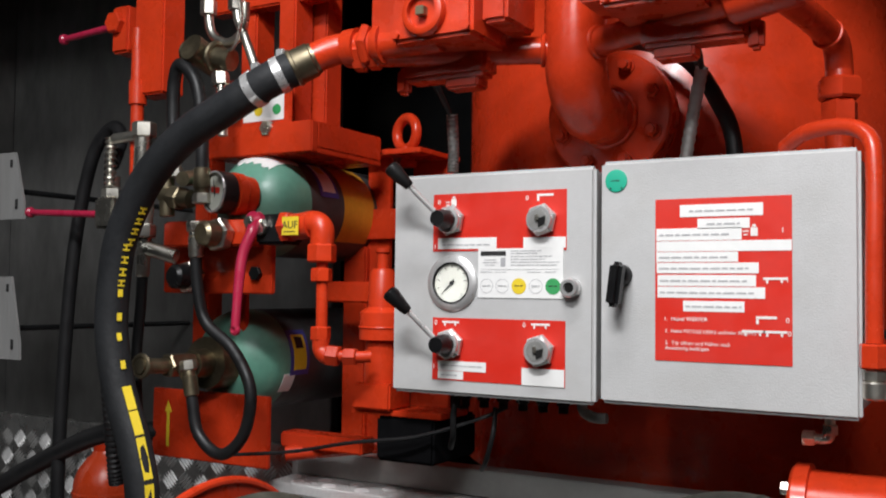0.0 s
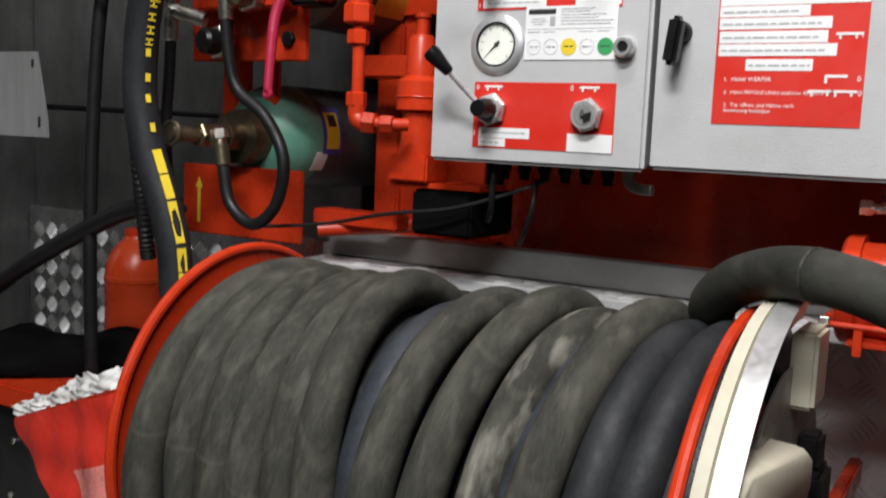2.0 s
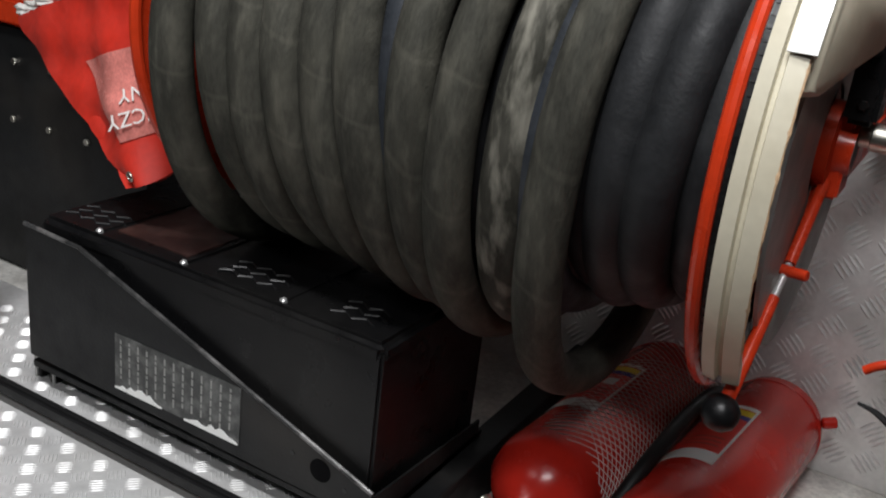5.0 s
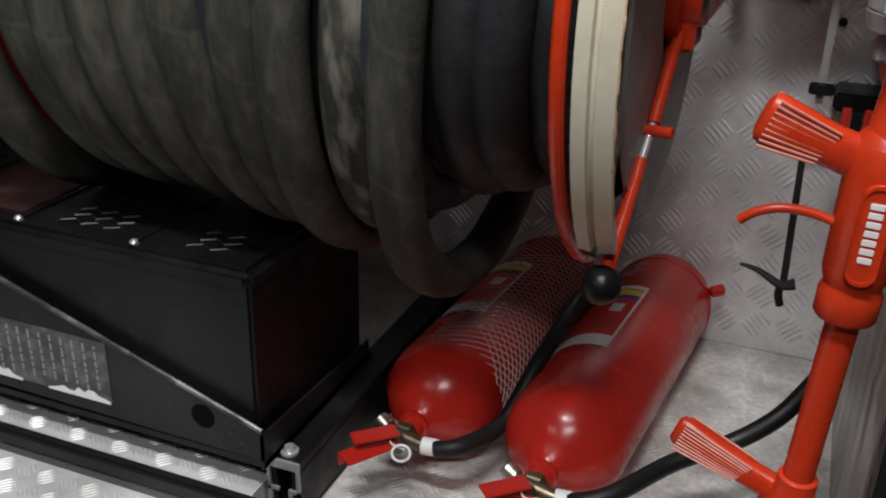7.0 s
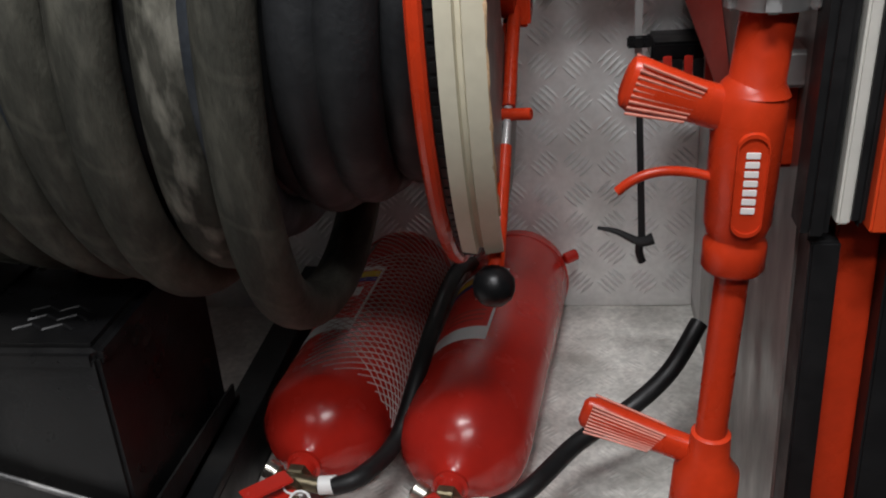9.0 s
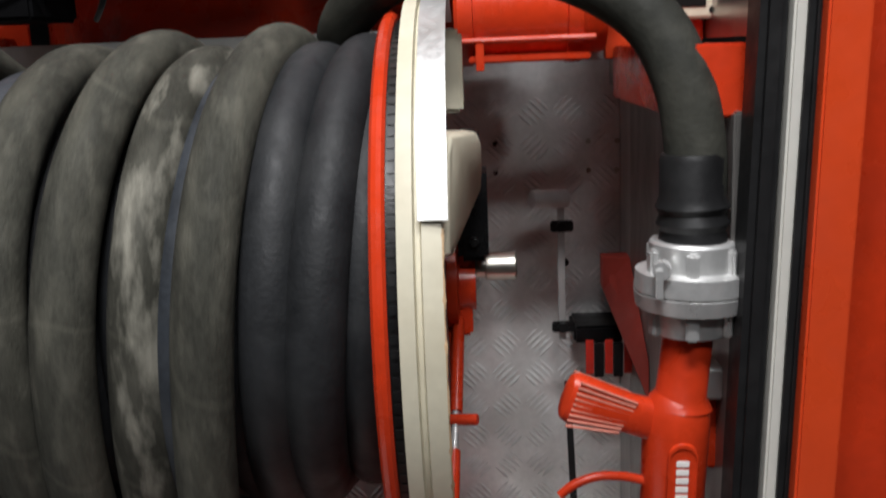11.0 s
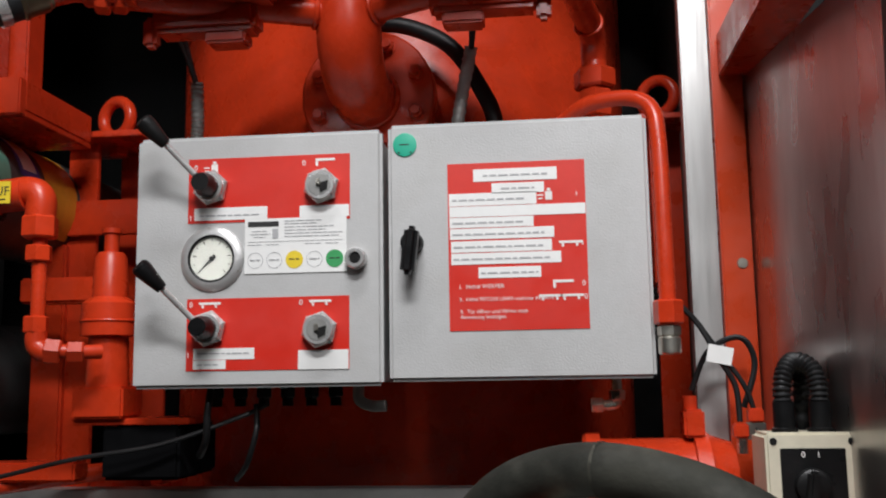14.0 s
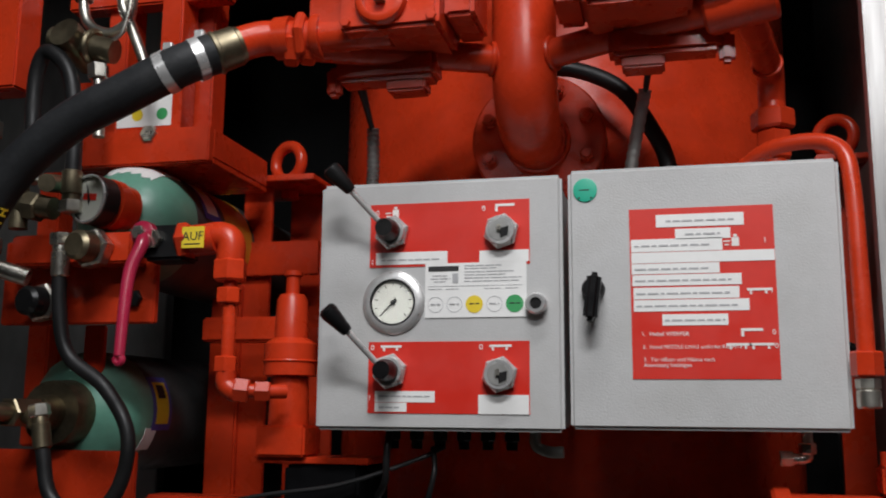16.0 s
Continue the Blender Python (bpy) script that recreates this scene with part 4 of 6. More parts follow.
gp2 = thing("gas_pipe", (-0.412, -0.02, 1.02), "red painted gas pipe with hexagon unions", "pipe")
part("pipe", Shape().tube([(-0.47, -0.022, 1.213), (-0.43, -0.02, 1.216), (-0.413, -0.02, 1.205), (-0.411, -0.02, 1.17), (-0.41, -0.02, 1.08), (-0.41, -0.02, 1.045), (-0.402, -0.02, 1.03), (-0.37, -0.01, 1.026), (-0.345, 0.01, 1.026)], 0.0085, 16), RED, gp2)
part("elbow", Shape().tube([(-0.45, -0.02, 1.216), (-0.425, -0.02, 1.218), (-0.412, -0.02, 1.208), (-0.412, -0.02, 1.185)], 0.0175, 18), RED, gp2, "thick red elbow")
for z0, z1, r in ((1.187, 1.16, 0.021), (1.152, 1.132, 0.0155), (1.068, 1.048, 0.0145)):
    part("hexagon_nut", Shape().hexa((-0.4115, -0.02, z0), (-0.4115, -0.02, z1), r), RED, gp2)
part("hexagon_nut", Shape().hexa((-0.4, -0.02, 1.028), (-0.382, -0.014, 1.026), 0.0155).hexa((-0.376, -0.012, 1.026), (-0.358, -0.006, 1.026), 0.013), RED, gp2)
part("elbow", Shape().tube([(-0.4105, -0.02, 1.05), (-0.41, -0.02, 1.035), (-0.4, -0.02, 1.026), (-0.385, -0.015, 1.026)], 0.0125, 16), RED, gp2)
# conduits and leads
for pts, wires in (([(-0.275, 0.12, 1.30), (-0.274, 0.12, 1.335), (-0.272, 0.11, 1.386)], [[(-0.272, 0.11, 1.38), (-0.27, 0.06, 1.425), (-0.255, 0.0, 1.445)], [(-0.272, 0.11, 1.38), (-0.274, 0.06, 1.42), (-0.275, 0.0, 1.44)]]),
                   ([(0.066, 0.15, 1.28), (0.078, 0.147, 1.35), (0.094, 0.14, 1.425)], [[(0.094, 0.14, 1.42), (0.098, 0.1, 1.438), (0.1, 0.04, 1.442)], [(0.094, 0.14, 1.42), (0.1, 0.105, 1.436), (0.108, 0.04, 1.446)]])):
    c = thing("cable_conduit", pts[0], "grey corrugated conduit with two black leads", "cable conduit", "conduits")
    part("sleeve", Shape().tube(pts, 0.0085, 14, 24, radius=lambda t: 0.0085 + 0.0007 * math.sin(t * 90)), ALU_DULL, c, "grey ribbed sleeve")
    for wv in wires:
        part("lead", Shape().tube(wv, 0.0035, 8), BLACK, c)
solid("black_hose", Shape().tube([(-0.06, 0.2, 1.49), (0.0, 0.2, 1.482), (0.06, 0.2, 1.45), (0.1, 0.2, 1.39), (0.122, 0.2, 1.33), (0.128, 0.2, 1.2)], 0.0115, 16), BLACK, "smooth black hose curving behind the outlet flange", "hose")
dark = thing("black_module", (-0.28, 0.09, 0.85), "matt black module below the control box", "module")
part("case", Shape().box((-0.36, 0.05, 0.872), (-0.262, 0.18, 0.9365), 0.004), DARK, dark)
part("lead", Shape().tube([(-0.22, 0.04, 0.982), (-0.222, 0.035, 0.95), (-0.225, 0.04, 0.92), (-0.24, 0.06, 0.9)], 0.0045, 10), BLACK, dark)
part("lead", Shape().tube([(-0.17, 0.06, 0.96), (-0.165, 0.045, 0.93), (-0.178, 0.05, 0.89), (-0.2, 0.08, 0.87)], 0.0035, 10), BLACK, dark)
solid("floor_cable", Shape().tube([(-0.62, -0.0, 0.862), (-0.5, 0.02, 0.875), (-0.38, 0.02, 0.9), (-0.28, 0.03, 0.915), (-0.19, 0.05, 0.945), (-0.16, 0.07, 0.96)], 0.0028, 10), BLACK, "thin black cable running to the control box", "cable")

# ---- bottle rack ----
rack = thing("bottle_rack", (-0.62, 0.2, 0.803), "red welded steel rack that carries the propellant gas bottles", "rack")
for lo, hi in (((-0.585, 0.155, 1.345), (-0.541, 0.2, 1.9)), ((-0.60, 0.10, 1.345), (-0.565, 0.15, 1.9)), ((-0.70, 0.12, 1.345), (-0.665, 0.17, 1.9)), ((-0.83, 0.0, 1.445), (-0.762, 0.05, 1.9))):
    part("post", Shape().box(lo, hi, 0.003), RED, rack, "red square tube post")
part("shelf", Shape().box((-0.70, 0.045, 1.335), (-0.484, 0.06, 1.385), 0.002).box((-0.70, 0.06, 1.335), (-0.484, 0.24, 1.343), 0.001), RED, rack, "red shelf plate with a folded edge")
part("shelf_side", Shape().box((-0.494, 0.06, 1.343), (-0.484, 0.24, 1.385), 0.002), RED, rack)
part("rail", Shape().box((-0.54, 0.16, 1.10), (-0.40, 0.2, 1.135), 0.003), RED, rack, "red cross rail")
part("rail", Shape().box((-0.58, 0.1, 0.865), (-0.42, 0.14, 0.89), 0.003), RED, rack, "red cross rail")
part("rail", Shape().box((-0.56, 0.3, 0.83), (-0.42, 0.34, 0.86), 0.003), RED, rack, "red lower rail")
part("lower_tube", Shape().cyl((-0.56, 0.09, 0.857), (-0.41, 0.2, 0.872), 0.012, 14), RED, rack, "red round lower tube")
part("rail", Shape().box((-0.76, 0.105, 1.6), (-0.5, 0.139, 1.64), 0.003), RED, rack, "red upper cross rail")
part("back_post", Shape().box((-0.455, 0.6, 0.803), (-0.41, 0.65, 1.9), 0.003), RED, rack, "red square tube post")
part("side_post", Shape().box((-0.79, 0.11, 0.95), (-0.755, 0.15, 1.35), 0.003), RED, rack, "red flat post")
part("side_post", Shape().box((-0.69, 0.10, 0.957), (-0.66, 0.112, 1.12), 0.002), RED, rack, "red flat post")
part("manifold_plate", Shape().box((-0.76, 0.012, 1.113), (-0.532, 0.024, 1.226), 0.002), RED, rack, "red manifold plate")
part("manifold_bar", Shape().box((-0.72, -0.03, 1.186), (-0.545, 0.012, 1.226), 0.003), RED, rack, "red manifold bar")
low = part("low_plate", Shape().box((-0.838, 0.07, 0.832), (-0.581, 0.08, 0.948), 0.002), RED, rack, "red low plate with a yellow arrow")
part("arrow", Shape().box((-0.8033, 0.0692, 0.85), (-0.7967, 0.0698, 0.91), 0).prism([(-0.808, 0.0692, 0.909), (-0.792, 0.0692, 0.909), (-0.80, 0.0692, 0.928)], (0, 0.0006, 0)), YELLOW, low, "yellow upward arrow sticker")
lp = part("label_plate", Shape().box((-0.638, 0.055, 1.352), (-0.535, 0.062, 1.475), 0.002), RED, rack, "red plate with a white inspection label")
card = part("label_card", Shape().box((-0.632, 0.0540, 1.392), (-0.548, 0.0548, 1.45), 0), WHITE, lp, "white inspection label")
for x, m in ((-0.562, GREEN_DOT), (-0.60, YELLOW)):
    part("stamp", Shape().lathe((x, 0.0538, 1.409), (0, -1, 0), [(0, 0.0085), (0.0004, 0.0085)], 20), m, card)
part("bolt", Shape().hexa((-0.575, 0.055, 1.378), (-0.575, 0.04, 1.378), 0.0125), ZINC, lp, "plated hexagon bolt")
up = part("arrow_plate", Shape().box((-0.71, 0.07, 1.345), (-0.645, 0.08, 1.47), 0.002), RED, rack)
part("arrow", Shape().box((-0.693, 0.0692, 1.40), (-0.687, 0.0698, 1.42), 0).prism([(-0.698, 0.0692, 1.42), (-0.682, 0.0692, 1.42), (-0.69, 0.0692, 1.435)], (0, 0.0006, 0)), YELLOW, up)
part("bolt", Shape().hexa((-0.56, 0.012, 1.145), (-0.56, 0.004, 1.145), 0.012), BLACK_STEEL, rack)


def gas_bottle(x, z, y0, r, label, gauge, w0, w1, d0):
    b = thing("gas_bottle", (x, y0 + 0.3, z - r), label, "gas bottle", "propellant gas bottles")
    prof = [(0.0, 0.026), (0.008, 0.03), (0.014, 0.045), (0.028, r * 0.78), (0.044, r * 0.94), (0.064, r), (0.09, r)]
    part("shoulder", Shape().lathe((x, y0, z), (0, 1, 0), prof, 44, caps=True), BOTTLE_GREEN, b, "chipped green painted shoulder")
    part("body", Shape().lathe((x, y0 + 0.0901, z), (0, 1, 0), [(0, r), (0.42, r), (0.44, r * 0.8), (0.46, r * 0.4)], 44), BOTTLE_DARK, b, "dark grey cylinder body")

    def wrap(name, a0, a1, y1, y2, m, lab, rr=0.0008, par=None):
        rings = []
        for i in range(13):
            a = radians(a0 + (a1 - a0) * i / 12)
            rings.append([Vector((x + math.cos(a) * (r + q), y, z + math.sin(a) * (r + q))) for y, q in ((y1, 0.0002), (y2, 0.0002), (y2, rr), (y1, rr))])
        return part(name, Shape().rings(rings), m, par or b, lab)
    lb = wrap("warning_label", w0, w1, y0 + d0, y0 + d0 + 0.05, BLUE, "blue-edged warning label", 0.001)
    wrap("field", w0 + 6, w1 - 6, y0 + d0 + 0.008, y0 + d0 + 0.042, YELLOW if not gauge else WHITE, "", 0.0014, lb)
    wrap("symbol", w1 - 22, w1 - 9, y0 + d0 + 0.015, y0 + d0 + 0.035, INK if not gauge else YELLOW, "", 0.0018, lb)
    return b, wrap


bA, wrapA = gas_bottle(-0.606, 1.257, 0.01, 0.083, "green-shouldered gas bottle with a pressure gauge and amber band", True, 12, 66, 0.115)
sticker = []
for k in range(15):
    a = radians(52 + 62 * k / 14)
    q = Vector((math.cos(a), 0, math.sin(a)))
    ragged = 0.004 * math.sin(k * 1.9)
    sticker.append([Vector((-0.606, 0.01 + y, 1.257)) + q * rr for y, rr in ((0.03 + ragged, 0.0665 + ragged * 0.6), (0.044, 0.0782), (0.064, 0.0832), (0.092 + ragged, 0.0833), (0.092 + ragged, 0.0842), (0.064, 0.0843), (0.044, 0.0794), (0.03 + ragged, 0.0678 + ragged * 0.6))])
part("paper_label", Shape().rings(sticker), WHITE, bA, "torn white label on the shoulder")
wrapA("stamp_label", 121, 140, 0.078, 0.098, GREEN_DOT, "small green label")
wrapA("amber_band", -40, 120, 0.19, 0.28, AMBER, "amber painted band", 0.0006)
ga = Vector((-0.27, -0.96, 0.02)).normalized()
gc = Vector((-0.594, 0.004, 1.268))
part("collar", Shape().lathe(gc - ga * 0.02, ga, [(0, 0.03), (0.018, 0.031), (0.02, 0.0335), (0.034, 0.0335), (0.036, 0.028)], 30), RED, bA, "red gauge collar")
gcase = part("gauge_case", Shape().lathe(gc + ga * 0.016, ga, [(0, 0.026), (0.003, 0.0325), (0.026, 0.033), (0.028, 0.0315), (0.0285, 0.029), (0.024, 0.0285)], 36), BLACK_STEEL, bA, "round dark gauge case")
part("gauge_ring", Shape().torus(gc + ga * 0.0445, ga, 0.0307, 0.002, 36, 8), CHROME, gcase, "thin bright ring")
part("gauge_face", Shape().lathe(gc + ga * 0.0405, ga, [(0, 0.0288), (0.001, 0.0288)], 32), DIAL, gcase, "pale gauge face")
gu = ga.cross(Vector((0, 0, 1))).normalized()
gw = gu.cross(ga)
c = gc + ga * 0.042
part("gauge_pointer", Shape().prism([c + gw * 0.022 + gu * 0.006, c + gu * 0.0022, c - gw * 0.008, c - gu * 0.0022], ga * 0.0006), INK, gcase)
part("red_sector", Shape().prism([c + gw * 0.006 - gu * 0.014, c + gw * 0.009 + gu * 0.01, c + gw * 0.001 + gu * 0.012, c - gw * 0.003 - gu * 0.013], ga * 0.0003), RED_LABEL, gcase, "red scale sector")
bB, wrapB = gas_bottle(-0.70, 0.998, 0.075, 0.088, "green-shouldered gas bottle with a brass valve, lying in the rack", False, -16, 36, 0.09)
wrapB("price_tag", -36, -14, 0.15, 0.18, WHITE, "crooked white tag")
part("neck_ring", Shape().lathe((-0.70, 0.02, 0.998), (0, 1, 0), [(0, 0.022), (0.03, 0.024), (0.031, 0.043), (0.075, 0.045)], 28), BRASS, bB, "dark brass neck ring")
part("valve", Shape().hexa((-0.70, 0.02, 0.998), (-0.705, -0.03, 0.998), 0.02).cyl((-0.705, -0.03, 0.998), (-0.712, -0.08, 1.0), 0.012, 16).cyl((-0.70, 0.0, 0.998), (-0.66, -0.03, 0.985), 0.011, 14).torus((-0.712, -0.075, 1.0), (0, 1, 0), 0.016, 0.004, 24, 8), BRASS, bB, "tarnished brass valve")
up_cap = thing("grey_cap", (-0.645, 0.25, 1.345), "grey domed valve cap on the upper shelf", "cap")
part("dome", Shape().lathe((-0.625, 0.2, 1.345), (0, 0, 1), [(0, 0.048), (0.12, 0.048), (0.15, 0.042), (0.17, 0.028), (0.178, 0.008)], 32), ALU_DULL, up_cap)
part("rim", Shape().torus((-0.625, 0.2, 1.36), (0, 0, 1), 0.048, 0.004, 36, 8), ALU_DULL, up_cap)

# valves, levers and small hoses at the rack
bv = thing("shut_off_valve", (-0.52, -0.02, 1.19), "black ball valve with a crimson lever and yellow tag", "valve")
part("body", Shape().box((-0.525, -0.035, 1.187), (-0.47, 0.01, 1.232), 0.004), BLACK_STEEL, bv)
part("stem_nut", Shape().hexa((-0.522, -0.046, 1.22), (-0.522, -0.056, 1.22), 0.009).hexa((-0.51, -0.035, 1.213), (-0.51, -0.045, 1.213), 0.013), ZINC, bv, "plated nut")
lv = Shape().tube([(-0.522, -0.042, 1.22), (-0.516, -0.052, 1.205), (-0.524, -0.062, 1.17), (-0.524, -0.07, 1.12), (-0.522, -0.077, 1.065)], 0.006, 12, radius=lambda t: 0.0095 - 0.003 * t)
part("lever", lv.lathe((-0.522, -0.034, 1.22), (0, -1, 0), [(0, 0.0165), (0.01, 0.016), (0.014, 0.008)], 20).torus((-0.522, -0.077, 1.061), (0, 1, 0), 0.004, 0.0045, 16, 8), CRIMSON, bv, "crimson lever hanging down")
part("neck", Shape().cyl((-0.475, -0.02, 1.212), (-0.43, -0.02, 1.215), 0.02, 20).hexa((-0.48, -0.024, 1.212), (-0.464, -0.023, 1.213), 0.024), RED, bv)
tg = part("tag", Shape().box((-0.467, -0.0445, 1.199), (-0.437, -0.0425, 1.226), 0.0005), YELLOW, bv, "yellow tag with black letters")
letters("AUF", 0.0155, Matrix.Translation((-0.452, -0.0448, 1.2135)) @ FACE, INK, tg)
part("underline", Shape().box((-0.463, -0.0451, 1.2035), (-0.442, -0.0447, 1.2048), 0), INK, tg)


def lever_valve(name_at, tip, foot, label, body, mat_body):
    v = thing("lever_valve", name_at, label, "valve", "lever valves")
    part("lever", Shape().tube([foot, tip], 0.006, 12, 4, radius=lambda t: 0.0065 - 0.001 * t).cyl(Vector(tip) - Vector((0.006, 0, 0)), Vector(tip) + Vector((0.006, 0, 0)), 0.0095, 14, bev=0.003), CRIMSON, v, "crimson lever")
    part("body", body, mat_body, v)
    return v


lever_valve((-0.86, 0.0, 1.54), (-1.008, 0.0, 1.563), (-0.862, 0.0, 1.571), "red valve with a crimson lever on the rack post", Shape().hexa((-0.862, -0.022, 1.571), (-0.862, 0.03, 1.571), 0.019).box((-0.875, -0.01, 1.52), (-0.835, 0.03, 1.6), 0.004), RED)
lever_valve((-0.87, 0.0, 1.21), (-1.086, 0.0, 1.255), (-0.885, 0.0, 1.245), "plated valve with a crimson lever", Shape().box((-0.895, -0.02, 1.22), (-0.85, 0.025, 1.272), 0.004).cyl((-0.872, 0.0, 1.185), (-0.872, 0.0, 1.31), 0.012, 16).hexa((-0.872, 0, 1.272), (-0.872, 0, 1.29), 0.019), ZINC)
vp = thing("valve_pipe", (-0.82, 0.0, 1.28), "thin red upright pipe with a hexagon joint", "pipe")
part("pipe", Shape().cyl((-0.822, 0.005, 1.29), (-0.826, 0.005, 1.56), 0.011, 16).cyl((-0.823, 0.005, 1.43), (-0.824, 0.005, 1.47), 0.015, 16), RED, vp)
fit = thing("pipe_fitting", (-0.84, 0.0, 1.3), "plated tee fitting with a spring sleeve", "fitting")
part("tee", Shape().cyl((-0.795, -0.01, 1.28), (-0.79, -0.01, 1.39), 0.014, 16).hexa((-0.79, -0.01, 1.37), (-0.79, -0.01, 1.395), 0.02).cyl((-0.79, -0.01, 1.375), (-0.86, -0.01, 1.372), 0.009, 14), ZINC, fit)
part("spring_sleeve", Shape().tube([(-0.868, -0.01, 1.29), (-0.868, -0.01, 1.375)], 0.009, 12, 40, radius=lambda t: 0.009 + 0.002 * math.sin(t * 60)), ZINC, fit, "spring guard")

couple = thing("quick_coupling", (-0.64, -0.01, 1.45), "tarnished brass quick coupling with a chain and plated ends", "coupling")
part("body", Shape().cyl((-0.69, -0.02, 1.5), (-0.6, -0.01, 1.478), 0.017, 18).cyl((-0.66, -0.04, 1.5), (-0.655, 0.02, 1.48), 0.022, 18).torus((-0.632, -0.012, 1.486), (1, 0, -0.2), 0.021, 0.005, 24, 8), BRASS, couple)
part("end", Shape().hexa((-0.625, -0.01, 1.462), (-0.622, -0.01, 1.44), 0.014).cyl((-0.622, -0.01, 1.44), (-0.616, -0.01, 1.36), 0.008, 12), ZINC, couple, "plated hose end")
part("wire", Shape().tube([(-0.6, -0.02, 1.49), (-0.585, -0.02, 1.5), (-0.575, -0.02, 1.54), (-0.58, -0.02, 1.57)], 0.0025, 8), ZINC, couple, "bead chain")
for pts in ([(-0.662, 0.0, 1.6), (-0.662, 0.0, 1.566), (-0.652, 0.0, 1.528), (-0.619, 0.0, 1.51), (-0.59, 0.0, 1.525), (-0.585, 0.0, 1.57)], [(-0.603, 0.0, 1.6), (-0.6, 0.0, 1.55), (-0.584, 0.0, 1.515), (-0.56, 0.0, 1.459), (-0.55, 0.0, 1.42)]):
    h = thing("braided_hose", pts[1], "thin plated tube bent between fittings", "tube", "plated tubes")
    part("tube", Shape().tube(pts, 0.0075, 12), ZINC, h)
    part("nut", Shape().hexa((pts[0][0], 0, 1.585), (pts[0][0], 0, 1.56), 0.0135), ZINC, h)

hoses = [([(-0.635, -0.045, 1.2), (-0.634, -0.04, 1.13), (-0.62, -0.035, 1.07), (-0.568, -0.03, 1.029), (-0.532, -0.03, 0.971), (-0.543, -0.03, 0.904), (-0.587, -0.03, 0.87), (-0.633, -0.03, 0.896), (-0.648, -0.03, 0.947), (-0.655, -0.03, 0.985)], 0.0092, "black hose looped from the manifold to the lower bottle valve"),
         ([(-0.741, -0.05, 1.17), (-0.744, -0.05, 1.094), (-0.75, -0.05, 1.022), (-0.742, -0.055, 0.95), (-0.722, -0.065, 0.89), (-0.7, -0.07, 0.8)], 0.0085, "thin black hose hanging beside the large hose"),
         ([(-0.70, -0.03, 1.32), (-0.705, -0.03, 1.42), (-0.695, -0.035, 1.465), (-0.675, -0.04, 1.472), (-0.645, -0.04, 1.438), (-0.632, -0.04, 1.366), (-0.629, -0.04, 1.275)], 0.0105, "black hose arched over between two fittings")]
for pts, r, lab in hoses:
    h = thing("rubber_hose", pts[-1], lab, "hose", "rack hoses")
    part("hose", Shape().tube(pts, r, 14), BLACK, h)
    for a, b in ((0, 1), (-1, -2)):
        p, q = Vector(pts[a]), Vector(pts[b])
        d = (q - p).normalized()
        part("ferrule", Shape().lathe(p - d * 0.02, d, [(0, r * 0.8), (0.004, r * 1.1), (0.02, r * 1.1), (0.021, r * 1.25), (0.05, r * 1.25), (0.052, r)], 16), ZINC if a == 0 else BRASS, h, "crimped metal ferrule")
        part("nut", Shape().hexa(p - d * 0.024, p - d * 0.008, r * 1.45), ZINC, h)
for x, y, z, m, lab in ((-0.592, -0.03, 1.203, BRASS, "brass hexagon cap on the manifold bar"), (-0.679, 0.0, 1.139, BLACK_PLASTIC, "black hexagon cap on the manifold plate")):
    c = thing("hexagon_cap", (x, y, z), lab, "cap")
    part("nut", Shape().hexa((x, y, z), (x, y - 0.022, z), 0.026, 0.2), ZINC, c, "hexagon nut")
    part("cap", Shape().lathe((x, y - 0.022, z), (-0.1, -1, 0), [(0, 0.02), (0.02, 0.019), (0.025, 0.014)], 22), m, c)
br = thing("brass_tee", (-0.73, -0.04, 1.18), "cluster of brass fittings behind the large hose", "fitting")
part("body", Shape().cyl((-0.742, -0.05, 1.16), (-0.736, -0.05, 1.255), 0.011, 14).hexa((-0.74, -0.05, 1.2), (-0.74, -0.05, 1.222), 0.018).cyl((-0.74, -0.05, 1.185), (-0.69, -0.03, 1.17), 0.012, 14), ZINC, br)
part("stub", Shape().cyl((-0.72, -0.03, 1.27), (-0.66, -0.03, 1.26), 0.015, 14).hexa((-0.7, -0.03, 1.266), (-0.68, -0.03, 1.262), 0.02).cyl((-0.715, -0.03, 1.31), (-0.712, -0.03, 1.235), 0.012, 14).cyl((-0.66, -0.05, 1.29), (-0.67, 0.0, 1.3), 0.012, 14), BRASS, br)

# ---- large delivery hose on the rack side ----
dh = thing("delivery_hose", (-0.65, -0.12, 0.78), "thick black delivery hose with steel clamps and yellow print", "hose")
HP = [(-0.398, -0.095, 1.43), (-0.442, -0.12, 1.404), (-0.508, -0.13, 1.37), (-0.572, -0.133, 1.34), (-0.63, -0.133, 1.297), (-0.671, -0.132, 1.25), (-0.703, -0.131, 1.19), (-0.716, -0.13, 1.12), (-0.717, -0.13, 1.05), (-0.698, -0.13, 0.97), (-0.667, -0.13, 0.9), (-0.647, -0.13, 0.84), (-0.639, -0.13, 0.77)]
part("hose", Shape().tube(HP, 0.0245, 26, 6), RUBBER_DARK, dh)
for a, b, f in ((0, 1, 0.55), (1, 2, 0.2)):
    p = Vector(HP[a]).lerp(Vector(HP[b]), f)
    d = (Vector(HP[b]) - Vector(HP[a])).normalized()
    part("clamp", Shape().lathe(p - d * 0.006, d, [(0, 0.0247), (0, 0.0263), (0.012, 0.0263), (0.012, 0.0247)], 32, caps=False).box((-0.006, -0.004, -0.007), (0.006, 0.004, 0.007), 0.001, Matrix.Translation(p + Vector((0, 0, 0.0295)))), CHROME, dh, "steel hose clamp")
